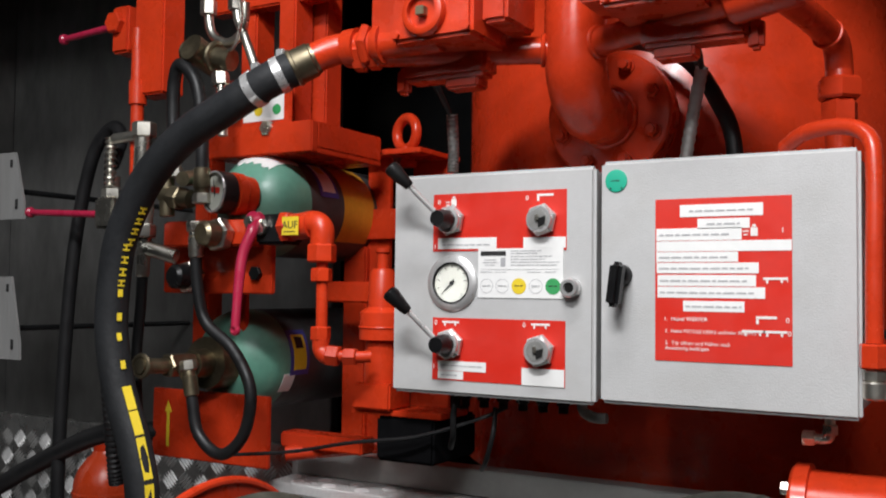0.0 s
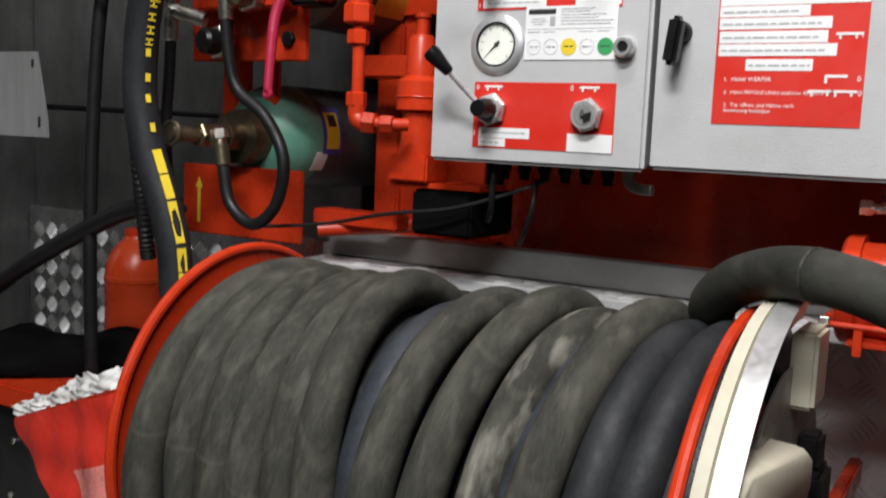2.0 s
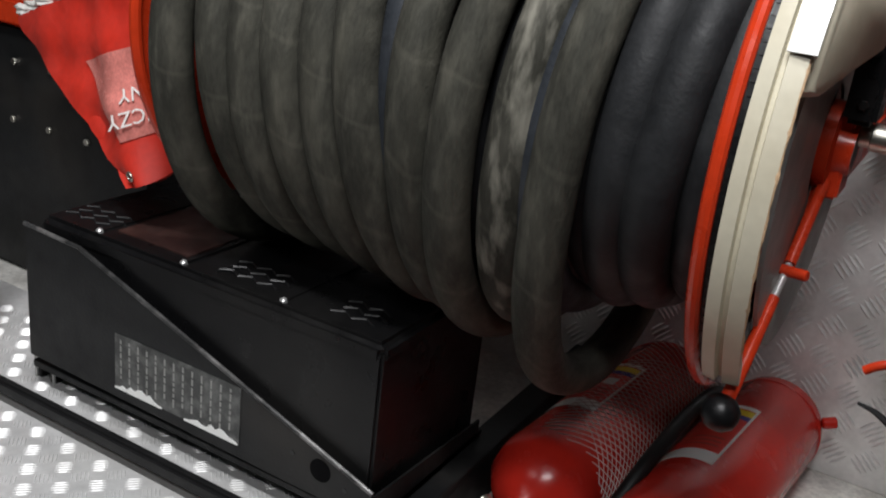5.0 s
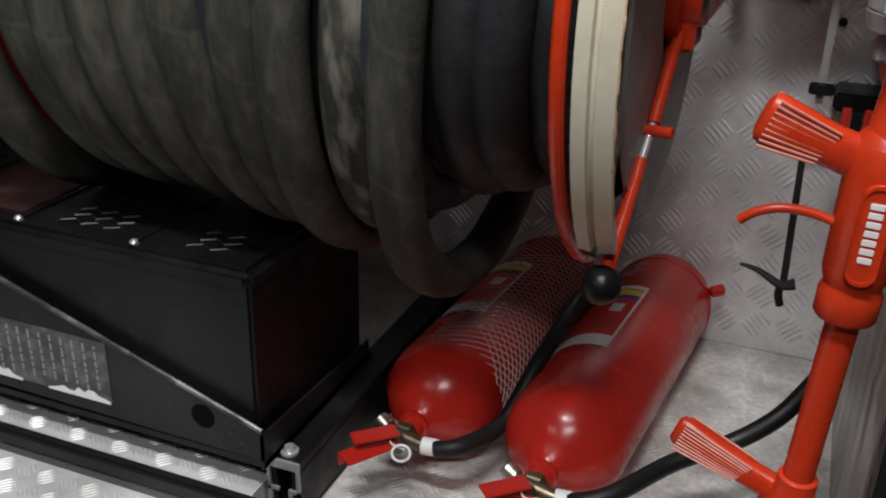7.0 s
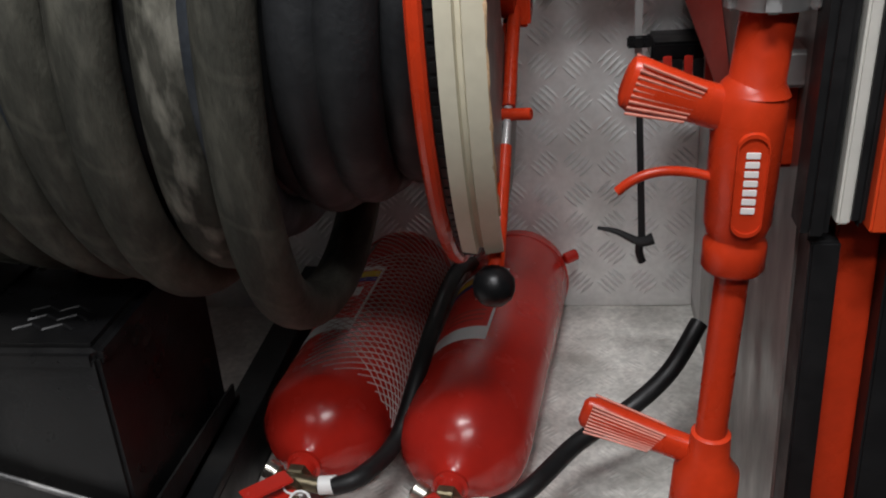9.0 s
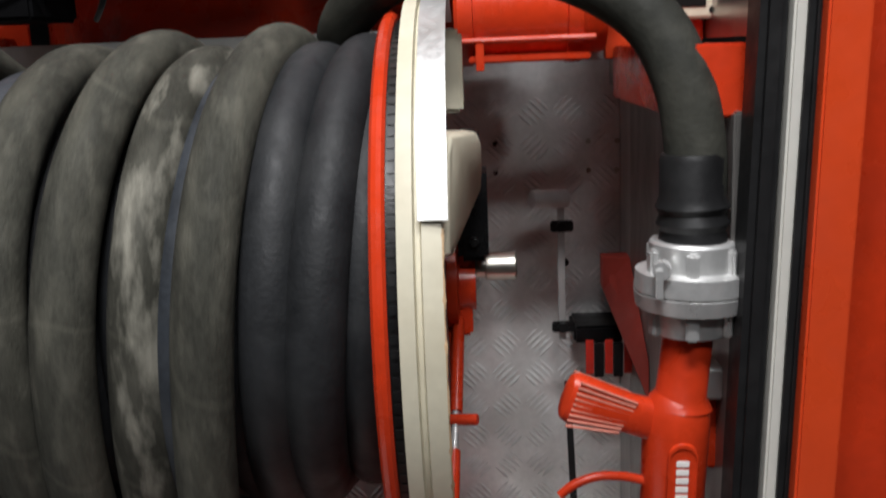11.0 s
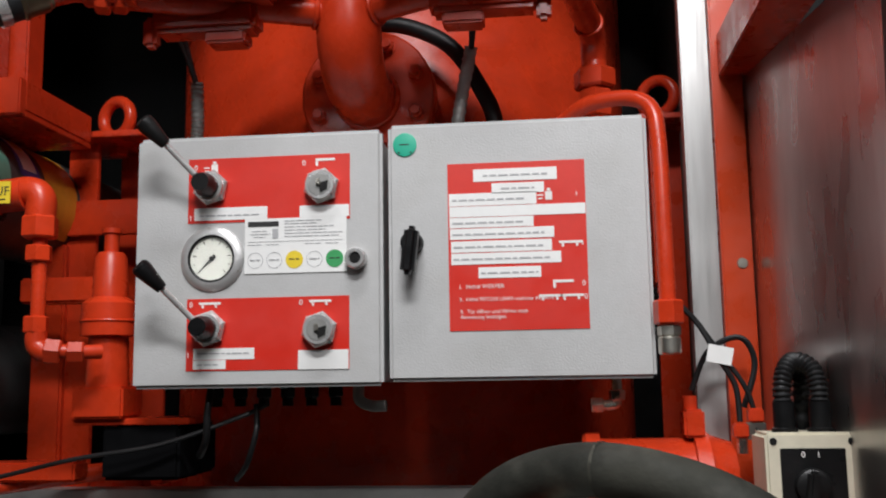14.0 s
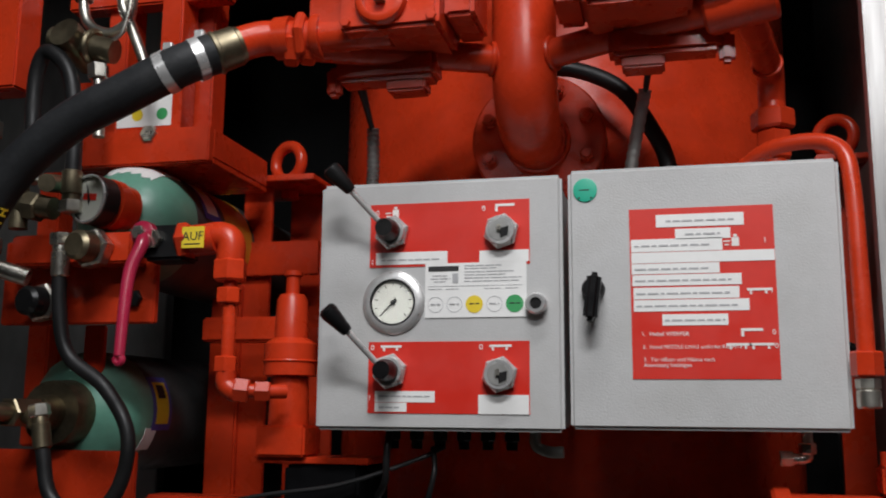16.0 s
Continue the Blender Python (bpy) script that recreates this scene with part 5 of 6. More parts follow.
p, d = Vector(HP[0]), (Vector(HP[0]) - Vector(HP[1])).normalized()
part("ferrule", Shape().lathe(p - d * 0.012, d, [(0, 0.0246), (0.002, 0.0265), (0.006, 0.0265), (0.007, 0.0248), (0.03, 0.0245), (0.032, 0.0225), (0.036, 0.022)], 28), BRASS, dh, "dull brass hose tail")
part("elbow_pipe", Shape().tube([p + d * 0.02, (-0.36, -0.07, 1.452), (-0.335, -0.058, 1.455), (-0.28, -0.052, 1.456), (-0.2, -0.05, 1.458)], 0.021, 24), RED, dh, "red painted elbow pipe")
part("union", Shape().lathe((-0.345, -0.058, 1.455), (1, 0.05, 0), [(0, 0.026), (0.02, 0.027)], 24).hexa((-0.318, -0.056, 1.456), (-0.305, -0.055, 1.456), 0.03).lathe((-0.298, -0.054, 1.456), (1, 0.03, 0), [(0, 0.025), (0.004, 0.027), (0.012, 0.027)], 24), RED, dh, "red union rings")
# yellow hose print: raised blocks along the flank, then a long stripe
r4 = random.Random(9)
for i in range(5, 12):
    a, b = Vector(HP[i]), Vector(HP[i + 1])
    d = (b - a).normalized()
    side = d.cross(Vector((0, 1, 0))).normalized()
    side = side if side.x > 0 else -side
    n = 4 if i < 9 else 2
    for k in range(n):
        if i in (7, 8) and k % 2:
            continue
        p = a.lerp(b, (k + 0.1) / n)
        ang = 0.3 if i > 5 else 0.12
        nrm = (side * math.cos(ang) + Vector((0, -1, 0)) * math.sin(ang)).normalized()
        t = d.cross(nrm).normalized()
        L, W = ((b - a).length / n * r4.uniform(0.55, 0.72), 0.0052 if i < 7 else 0.0036) if i < 9 else ((b - a).length / n * 0.94, 0.0068)
        m = Matrix(((*d, 0), (*t, 0), (*nrm, 0), (0, 0, 0, 1))).transposed()
        m.translation = p + nrm * 0.0244
        glyph = Shape().box((0, -W, -0.0006), (L, W, 0.0007), 0, m)
        if i < 7:
            glyph = Shape().box((0, -W, -0.0006), (L * 0.22, W, 0.0007), 0, m).box((L * 0.72, -W, -0.0006), (L * 0.94, W, 0.0007), 0, m).box((L * 0.22, -W * 0.2, -0.0006), (L * 0.72, W * 0.2, 0.0006), 0, m)
        part("print_block", glyph, YELLOW, dh, "yellow illegible print block" if i < 9 else "yellow stripe")
guide = thing("spring_hose", (-0.84, -0.0, 0.75), "ribbed grey hose behind the delivery hose", "hose")
part("hose", Shape().tube([(-0.872, 0.0, 1.19), (-0.88, 0.0, 1.05), (-0.885, 0.02, 0.9), (-0.9, 0.05, 0.78)], 0.014, 14, 40, radius=lambda t: 0.013 + 0.0012 * math.sin(t * 260)), BLACK, guide)
solid("black_cable", Shape().tube([(-0.875, 0.0, 1.33), (-0.9, 0.04, 1.385), (-0.937, 0.05, 1.406), (-0.986, 0.05, 1.353), (-1.025, 0.05, 1.2), (-1.046, 0.05, 0.974), (-1.052, 0.05, 0.7), (-1.05, 0.06, 0.2), (-1.05, 0.06, 0.0)], 0.012, 14), BLACK, "black cable hanging in a loop beside the rack", "cable")
solid("black_cable", Shape().tube([(-0.94, 0.05, 1.36), (-0.93, 0.04, 1.31), (-0.9, 0.02, 1.285), (-0.84, 0.0, 1.28)], 0.008, 12), BLACK, "thin black cable loop at the plated valve", "cable")
solid("black_hose", Shape().tube([(-1.6, 0.1, 0.55), (-1.3, 0.06, 0.7), (-1.203, 0.05, 0.748), (-1.063, 0.05, 0.814), (-0.94, 0.05, 0.861), (-0.85, 0.08, 0.87), (-0.74, 0.12, 0.86)], 0.017, 14), BLACK, "black hose sloping down along the tread plate wall", "hose")

# ---- left end of the compartment ----
rb = thing("small_cylinder", (-1.26, 0.34, 0.27), "small red gas cylinder standing by the tread plate wall", "cylinder")
part("body", Shape().lathe((-1.26, 0.34, 0.27), (0, 0, 1), [(0, 0.05), (0.01, 0.068), (0.395, 0.068), (0.397, 0.0698), (0.407, 0.0698), (0.409, 0.068), (0.43, 0.066), (0.455, 0.057), (0.478, 0.04), (0.486, 0.03), (0.496, 0.026)], 36), RED_DOOR, rb)
part("cap", Shape().lathe((-1.26, 0.34, 0.765), (0, 0, 1), [(0, 0.027), (0.014, 0.027), (0.017, 0.02)], 20), RED, rb)
st = thing("cylinder_stand", (-1.26, 0.34, FLOOR), "dark steel stand under the small cylinder", "stand")
part("block", Shape().box((-1.36, 0.26, FLOOR), (-1.17, 0.43, 0.2695), 0.004), BLACK_STEEL, st)
for z0, z1, lab in ((1.255, 1.39, "pale grey slotted holder bracket"), (0.975, 1.14, "pale grey slotted holder bracket")):
    h = thing("holder_bracket", (-1.3, 0.1, z0), lab, "bracket", "slotted brackets")
    part("plate", Shape().prism([(-1.42, 0.1, z1), (-1.272, 0.1, z1), (-1.242, 0.1, z0 + 0.035), (-1.24, 0.1, z0), (-1.42, 0.1, z0)], (0, 0.005, 0)), ALU, h)
    part("slot", Shape().box((-1.285, 0.0985, z1 - 0.03), (-1.278, 0.0995, z1 - 0.015), 0), INK, h, "dark slot")
    part("slot", Shape().box((-1.266, 0.0985, z0 + 0.02), (-1.259, 0.0995, z0 + 0.04), 0), INK, h, "dark slot")
    part("stay", Shape().cyl((-1.3, 0.104, z0 + 0.06), (-1.3, 0.62, z0 + 0.06), 0.006, 12), BLACK_STEEL, h, "thin dark stay rod")

# ---- rewind motor, switch ----
mo = thing("rewind_motor", (0.31, 0.13, 0.803), "red painted rewind motor with bolted end caps", "motor")
mc = Vector((0.22, 0.14, 0.862))
part("housing", Shape().lathe(mc, (1, 0, 0), [(0, 0.058), (0.004, 0.062), (0.02, 0.062), (0.021, 0.055), (0.125, 0.055), (0.126, 0.062), (0.142, 0.062), (0.146, 0.058), (0.17, 0.05), (0.172, 0.02)], 44), RED, mo)
part("foot", Shape().box((0.235, 0.09, 0.8031), (0.37, 0.19, 0.812), 0.002).box((0.243, 0.08, 0.795), (0.252, 0.1, 0.83), 0.001), RED, mo)
part("through_bolt", Shape().cyl((0.218, 0.082, 0.828), (0.375, 0.082, 0.828), 0.0035, 10), RED, mo)
part("bolt_head", Shape().hexa((0.218, 0.082, 0.828), (0.207, 0.082, 0.828), 0.009), ZINC, mo, "plated bolt head")
part("through_bolt", Shape().hexa((0.222, 0.1, 0.9), (0.212, 0.1, 0.9), 0.008), ZINC, mo)
part("terminal", Shape().box((0.335, 0.11, 0.918), (0.358, 0.15, 0.95), 0.003).cyl((0.345, 0.13, 0.945), (0.345, 0.13, 0.965), 0.008, 12), RED, mo)
part("mount_arm", Shape().box((0.195, 0.19, 0.8125), (0.36, 0.255, 0.822), 0.002), RED, mo, "flat red mounting arm")
mo.location += Vector((0.0, -0.068, -0.001))
sw = thing("rotary_switch", (0.424, -0.09, 0.816), "cream rotary switch box with a black dial and two corrugated leads", "switch")
part("box", Shape().box((0.382, -0.119, 0.84), (0.4655, -0.05, 0.93), 0.004, seg=3), CREAM, sw)
part("cover", Shape().box((0.380, -0.125, 0.838), (0.4675, -0.1195, 0.932), 0.003), CREAM, sw, "cream cover")
part("dial_plate", Shape().box((0.393, -0.1265, 0.849), (0.453, -0.1252, 0.917), 0.001), BLACK_PLASTIC, sw, "black dial plate")
kb = part("knob", Shape().lathe((0.421, -0.1265, 0.882), (0, -1, 0), [(0, 0.017), (0.006, 0.016), (0.008, 0.013)], 24), BLACK_PLASTIC, sw, "black turning knob")
part("grip", Shape().box((-0.005, -0.016, -0.025), (0.005, 0.0, 0.017), 0.003, Matrix.Translation((0.418, -0.13, 0.88)) @ Matrix.Rotation(radians(8), 4, "Y")), BLACK_PLASTIC, kb)
for c, x in (("0", 0.414), ("I", 0.428)):
    letters(c, 0.008, Matrix.Translation((x, -0.1269, 0.911)) @ FACE, INK_WHITE, sw)
for x, z in ((0.3875, 0.8455), (0.4595, 0.8455), (0.3875, 0.9235), (0.4595, 0.9235)):
    part("screw", Shape().lathe((x, -0.1251, z), (0, -1, 0), [(0, 0.0036), (0.001, 0.0032)], 12), BLACK_STEEL, sw)
for k, x in enumerate((0.407, 0.4415)):
    part("gland", Shape().lathe((x, -0.09, 0.93), (0, 0, 1), [(0, 0.0125), (0.004, 0.0125), (0.005, 0.0105), (0.03, 0.0105)], 16), BLACK_PLASTIC, sw)
    # each ribbed lead rises from its gland and bows back over the other one
    part("corrugated_lead", Shape().tube([(x, -0.09, 0.957), (x, -0.089, 0.975), (x + 0.006 - 0.009 * k, -0.083, 0.992), (x + 0.017 - 0.031 * k, -0.07, 1.0), (x + 0.028 - 0.05 * k, -0.052, 0.99), (x + 0.03 - 0.054 * k, -0.04, 0.96), (x + 0.03 - 0.054 * k, -0.038, 0.9)], 0.0085, 12, 24, radius=lambda t: 0.0085 + 0.0011 * math.sin(t * 150)), BLACK, sw, "black corrugated lead")
part("pedestal", Shape().box((0.392, -0.11, 0.8152), (0.455, -0.055, 0.8395), 0.003), RED, sw, "red mounting block")
sw.location.x += 0.007
wi = thing("tagged_wires", (0.38, 0.05, 0.94), "black wires with a white cable tag and red plugs", "wires")
part("wire", Shape().tube([(0.3, 0.09, 1.085), (0.331, 0.05, 1.071), (0.356, 0.045, 1.046), (0.376, 0.04, 1.007), (0.393, 0.04, 0.975), (0.396, 0.04, 0.935)], 0.0035, 8), BLACK, wi)
part("wire", Shape().tube([(0.3, 0.09, 1.09), (0.338, 0.05, 1.068), (0.374, 0.045, 1.02), (0.403, 0.04, 0.975), (0.412, 0.04, 0.947)], 0.003, 8), BLACK, wi)
part("wire", Shape().tube([(0.405, 0.06, 0.95), (0.42, 0.06, 1.0), (0.405, 0.06, 1.03), (0.37, 0.07, 1.015), (0.35, 0.08, 0.97)], 0.0035, 8), BLACK, wi)
for x, z, a in ((0.377, 1.01, 12),):
    part("cable_tag", Shape().box((-0.014, -0.0065, -0.01), (0.014, -0.0045, 0.01), 0, Matrix.Translation((x, 0.04, z)) @ Matrix.Rotation(radians(a), 4, "Y")), WHITE, wi, "folded white cable tag")
for x, z in ((0.413, 0.942), (0.396, 0.925)):
    part("plug", Shape().box((x - 0.0085, 0.032, z - 0.008), (x + 0.0085, 0.046, z + 0.008), 0.002), RED, wi, "red plug")
part("stub", Shape().cyl((0.397, 0.04, 0.917), (0.397, 0.04, 0.9), 0.006, 10), ZINC, wi)
part("connector", Shape().box((0.403, 0.034, 0.915), (0.423, 0.05, 0.934), 0.001), ZINC, wi, "plated angle connector")
part("post_screw", Shape().lathe((0.421, 0.0999, 1.121), (0, -1, 0), [(0, 0.0068), (0.0015, 0.006)], 18), ZINC, tagged(thing("screw_mount", (0.421, 0.1, 1.121), "plated round screw head in the red strip", "screw")))

# ---- free hose end, coupling and extinguishing gun ----
fh = thing("free_hose", (0.1, -0.1, 0.8), "thick dusty black hose arching from the reel to the gun coupling", "hose")
part("hose", Shape().tube([(0.09, 0.03, 0.76), (0.098, -0.02, 0.815), (0.115, -0.075, 0.853), (0.16, -0.12, 0.887), (0.23, -0.17, 0.902), (0.318, -0.2, 0.883), (0.385, -0.225, 0.842), (0.414, -0.245, 0.785), (0.422, -0.257, 0.725), (0.421, -0.26, 0.67)], 0.0255, 24, 6), RUBBER_FREE, fh)
part("worn_band", Shape().lathe((0.2295, -0.1697, 0.902), (0.155, -0.085, 0.0), [(-0.001, 0.0262), (0, 0.0265), (0.0015, 0.0265), (0.0025, 0.0262)], 32, caps=False), RUBBER_PALE, fh, "pale worn band on the hose")
gun = thing("powder_gun", (0.402, -0.26, 0.05), "red cast extinguishing gun hanging with an aluminium hose coupling", "extinguishing gun")
GX, GY = 0.4, -0.26
part("sleeve", Shape().lathe((0.420, GY, 0.647), (-0.02, 0, 1), [(0, 0.0274), (0.008, 0.0288), (0.016, 0.0270), (0.022, 0.0306), (0.03, 0.0274), (0.036, 0.0311), (0.045, 0.0274), (0.075, 0.0270), (0.08, 0.0248)], 32), BLACK, gun, "black rubber bend sleeve")
cpl = part("coupling", Shape().lathe((0.4175, GY, 0.574), (0.03, 0, 1), [(0, 0.032), (0.022, 0.034), (0.023, 0.046), (0.036, 0.048), (0.0365, 0.0465), (0.038, 0.0465), (0.0385, 0.048), (0.054, 0.047), (0.056, 0.036), (0.078, 0.036), (0.08, 0.034), (0.08, 0.03)], 48), CAST, gun, "cast aluminium hose coupling")
for k in range(6):
    a = radians(20 + 60 * k)
    m = Matrix.Translation((0.419, GY, 0.629)) @ Matrix.Rotation(a, 4, "Z")
    part("lug", Shape().box((0.031, -0.005, -0.012), (0.041, 0.005, 0.02), 0.002, m), CAST, cpl)
    part("lug", Shape().box((0.031, -0.0055, -0.055), (0.039, 0.0055, -0.033), 0.002, m), CAST, cpl)
part("latch", Shape().cyl((0.386, GY - 0.043, 0.637), (0.389, GY - 0.03, 0.637), 0.0075, 14).box((0.381, GY - 0.046, 0.614), (0.387, GY - 0.04, 0.639), 0.001), CHROME, cpl, "small plated latch")
part("inlet", Shape().lathe((0.4105, GY, 0.507), (0.1, 0, 1), [(0, 0.028), (0.01, 0.022), (0.075, 0.0215)], 30), RED, gun, "red inlet tube")
# body: long rounded casting with a boss and an oval plate
bd = Shape().lathe((GX + 0.003, GY, 0.384), (0.04, 0, 1), [(0, 0.024), (0.012, 0.0275), (0.1, 0.0295), (0.118, 0.029), (0.13, 0.024), (0.136, 0.018)], 34)
part("body", bd, RED, gun, "red cast gun body")
part("lower_ring", Shape().lathe((GX + 0.002, GY, 0.352), (0.04, 0, 1), [(0, 0.0245), (0.003, 0.0265), (0.025, 0.0265), (0.03, 0.024), (0.033, 0.024)], 32), RED, gun, "red union ring")
m = Matrix.Translation((0.4065, GY - 0.0285, 0.438)) @ Matrix.Rotation(radians(2), 4, "Y")
oval = Shape()
pts = [Vector((0.0115 * math.cos(a), 0, 0.0115 * math.sin(a) + (0.029 if math.sin(a) >= 0 else -0.029))) for a in [2 * math.pi * k / 28 for k in range(28)]]
oval.rings([[m @ (p * 1.12) for p in pts], [m @ (p * 1.08 + Vector((0, -0.003, 0))) for p in pts], [m @ (p + Vector((0, -0.003, 0))) for p in pts], [m @ (p + Vector((0, -0.0012, 0))) for p in pts]])
ov = part("oval_plate", oval, RED, gun, "raised oval plate with a white logo bar")
s = Shape()
for k, L in enumerate((1, 0.55, 1, 0.55, 1, 0.75, 0.9)):
    z = 0.026 - k * 0.0078
    s.box((-0.0055, -0.0022, z - 0.0028), (0.0055, -0.0012, z + 0.0028), 0.0005, m)
part("logo_bar", s, INK_WHITE, ov, "white logo shape")
# pistol grip with ribs


def grip(origin, along, across, length, name, label, k=1.0):
    """A tapering ribbed grip: along its length, across its height."""
    o, a, c = Vector(origin), Vector(along).normalized(), Vector(across).normalized() * k
    n = a.cross(c).normalized() * k
    rings = []
    for t, h, w in ((0, 0.022, 0.013), (0.12, 0.018, 0.0135), (0.35, 0.0175, 0.014), (0.7, 0.0205, 0.0145), (0.93, 0.0225, 0.0145), (1.0, 0.02, 0.0115), (1.03, 0.014, 0.006)):
        rings.append([o + a * (length * t) + c * (h * math.copysign(abs(math.sin(q)) ** 0.75, math.sin(q))) + n * (w * math.copysign(abs(math.cos(q)) ** 0.75, math.cos(q))) for q in [2 * math.pi * k / 24 for k in range(24)]])
    g = part("grip", Shape().rings(rings), RED, gun, label)
    for side in (-1, 1):
        for k in range(9):
            h = -0.0185 + k * 0.0044
            p0, p1 = o + a * (length * (0.42 - 0.01 * k)) + c * h * 0.85 + n * side * 0.0126, o + a * (length * 0.96) + c * h * 1.15 + n * side * 0.0136
            part("rib", Shape().tube([p0, p1], 0.0013, 6, 1), mat_rib, g)
    return g


mat_rib = mat("worn_red_ridge", (0.62, 0.22, 0.16), 0.4, vary=0.2)
grip((0.393, GY - 0.002, 0.492), (-1, -0.12, 0.36), (0.36, 0, 1), 0.088, "grip", "red ribbed pistol grip")
part("trigger", Shape().tube([(0.385, GY - 0.005, 0.436), (0.362, GY - 0.005, 0.442), (0.337, GY - 0.008, 0.444), (0.317, GY - 0.01, 0.438), (0.304, GY - 0.01, 0.428)], 0.0042, 12), RED, gun, "curved red trigger")
part("barrel", Shape().cyl((GX + 0.003, GY, 0.355), (GX - 0.007, GY + 0.004, 0.165), 0.0145, 26), RED, gun, "red barrel tube")
part("nozzle", Shape().lathe((GX - 0.006, GY + 0.004, 0.178), (-0.05, 0.02, -1), [(0, 0.015), (0.002, 0.0185), (0.03, 0.02), (0.045, 0.031), (0.12, 0.033), (0.165, 0.03)], 32), RED, gun, "red flared nozzle end")
grip((0.388, GY + 0.012, 0.145), (-1, 0.15, 0.33), (0.33, 0.02, 1), 0.118, "grip", "red ribbed rear grip", 0.78)
part("bracket", Shape().box((0.425, GY + 0.01, 0.505), (0.462, GY + 0.055, 0.535), 0.003), CAST, gun, "worn metal holder clamp")
part("bracket_arm", Shape().box((0.43, GY + 0.03, 0.43), (0.46, GY + 0.055, 0.51), 0.004), RED, gun, "red holder arm")

# ---- wall fittings beside the reel ----
cl = thing("pipe_clip", (0.35, 0.34, 0.39), "bare metal tube clip with a flat grey stay", "clip")
part("clip_tube", Shape().cyl((0.325, 0.31, 0.608), (0.375, 0.33, 0.604), 0.0125, 20, bev=0.0015), CAST, cl, "short aluminium tube")
part("stay", Shape().box((0.362, 0.335, 0.4), (0.372, 0.342, 0.61), 0.001), ALU, cl, "flat grey stay")
for z in (0.42, 0.565):
    part("bolt", Shape().hexa((0.367, 0.335, z), (0.367, 0.325, z), 0.008).box((0.352, 0.33, z - 0.008), (0.384, 0.336, z + 0.008), 0.002), BLACK_STEEL, cl)
cl.location += Vector((-0.013, -0.085, 0.008))
part("spacer", Shape().cyl((0.367, 0.34, 0.5), (0.367, 0.43, 0.5), 0.006, 12), BLACK_STEEL, cl, "dark spacer bolt to the wall")
bx = thing("black_holder", (0.42, 0.3, 0.39), "black plastic holder with a red strap", "holder")
part("tray", Shape().box((0.372, 0.27, 0.395), (0.445, 0.35, 0.42), 0.004), BLACK_PLASTIC, bx)
for k in range(3):
    part("red_strap", Shape().box((0.385 + k * 0.027, 0.235, 0.36), (0.396 + k * 0.027, 0.24, 0.41), 0.001), RED_CLOTH, bx, "red strap")
    part("black_strap", Shape().box((0.397 + k * 0.027, 0.236, 0.355), (0.4105 + k * 0.027, 0.242, 0.405), 0.001), BLACK, bx, "black strap")
rbk = thing("angle_bracket", (0.43, 0.3, 0.45), "faded red angled bracket on the side wall", "bracket")
part("arm", Shape().prism([(0.412, 0.25, 0.525), (0.449, 0.25, 0.525), (0.449, 0.1, 0.42), (0.449, 0.1, 0.37), (0.412, 0.25, 0.48)], (0, 0.035, 0)), BRACKET_RED, rbk)
tie = thing("hanging_strap", (0.35, 0.08, 0.2), "black webbing strap with a loose knotted end", "strap")
part("strap", Shape().prism([(0.342, 0.1, 0.4), (0.35, 0.1, 0.4), (0.356, 0.085, 0.22), (0.347, 0.085, 0.22)], (0, 0.002, 0)), BLACK, tie)
part("knot", Shape().tube([(0.297, 0.085, 0.235), (0.32, 0.085, 0.23), (0.348, 0.08, 0.218), (0.365, 0.08, 0.222)], 0.0045, 8, radius=lambda t: 0.002 + 0.006 * t).tube([(0.35, 0.08, 0.222), (0.348, 0.08, 0.205), (0.352, 0.08, 0.19)], 0.005, 8), BLACK, tie, "loose knot")
for x, z in ((0.268, 0.681), (0.267, 0.638), (0.404, 0.68), (0.404, 0.637), (0.446, 0.679), (0.445, 0.636)):
    solid("wall_rivet", Shape().lathe((x, 0.3449, z), (0, -1, 0), [(0, 0.0042), (0.0015, 0.0036), (0.0022, 0.0015)], 12), BLACK_STEEL if x < 0.3 else ZINC, "small rivet head in the tread plate wall", "rivet", "structure")
solid("wall_joint", Shape().box((0.4535, 0.25, 0.0), (0.4495, 0.344, 0.75), 0.0005), ALU, "thin aluminium corner strip", "trim", "structure")

# reel brake lever
bl = thing("brake_lever", (0.21, -0.15, 0.33), "red reel brake lever with a black ball knob", "lever")
part("link", Shape().tube([(0.211, AY + 0.005, 0.57), (0.209, AY - 0.035, 0.54), (0.206, -0.208, 0.485)], 0.006, 12).cyl((0.204, -0.117, 0.567), (0.226, -0.117, 0.567), 0.007, 12), RED, bl, "red linkage")
part("link", Shape().tube([(0.203, AY - 0.0, 0.555), (0.203, AY - 0.03, 0.52), (0.203, -0.19, 0.478)], 0.005, 10), RED, bl, "second red linkage")
part("cross_pin", Shape().cyl((0.192, -0.212, 0.479), (0.226, -0.222, 0.482), 0.0055, 12, bev=0.001), RED, bl, "red cross pin")
part("arm", Shape().tube([(0.2055, -0.203, 0.489), (0.205, -0.216, 0.477), (0.2035, -0.24, 0.457)], 0.0038, 12), CHROME, bl, "bare threaded rod")
part("grip_tube", Shape().tube([(0.2035, -0.238, 0.4585), (0.201, -0.28, 0.4215), (0.198, -0.322, 0.384)], 0.0068, 14, radius=lambda t: 0.0058 + 0.0012 * t), RED, bl, "red grip tube")
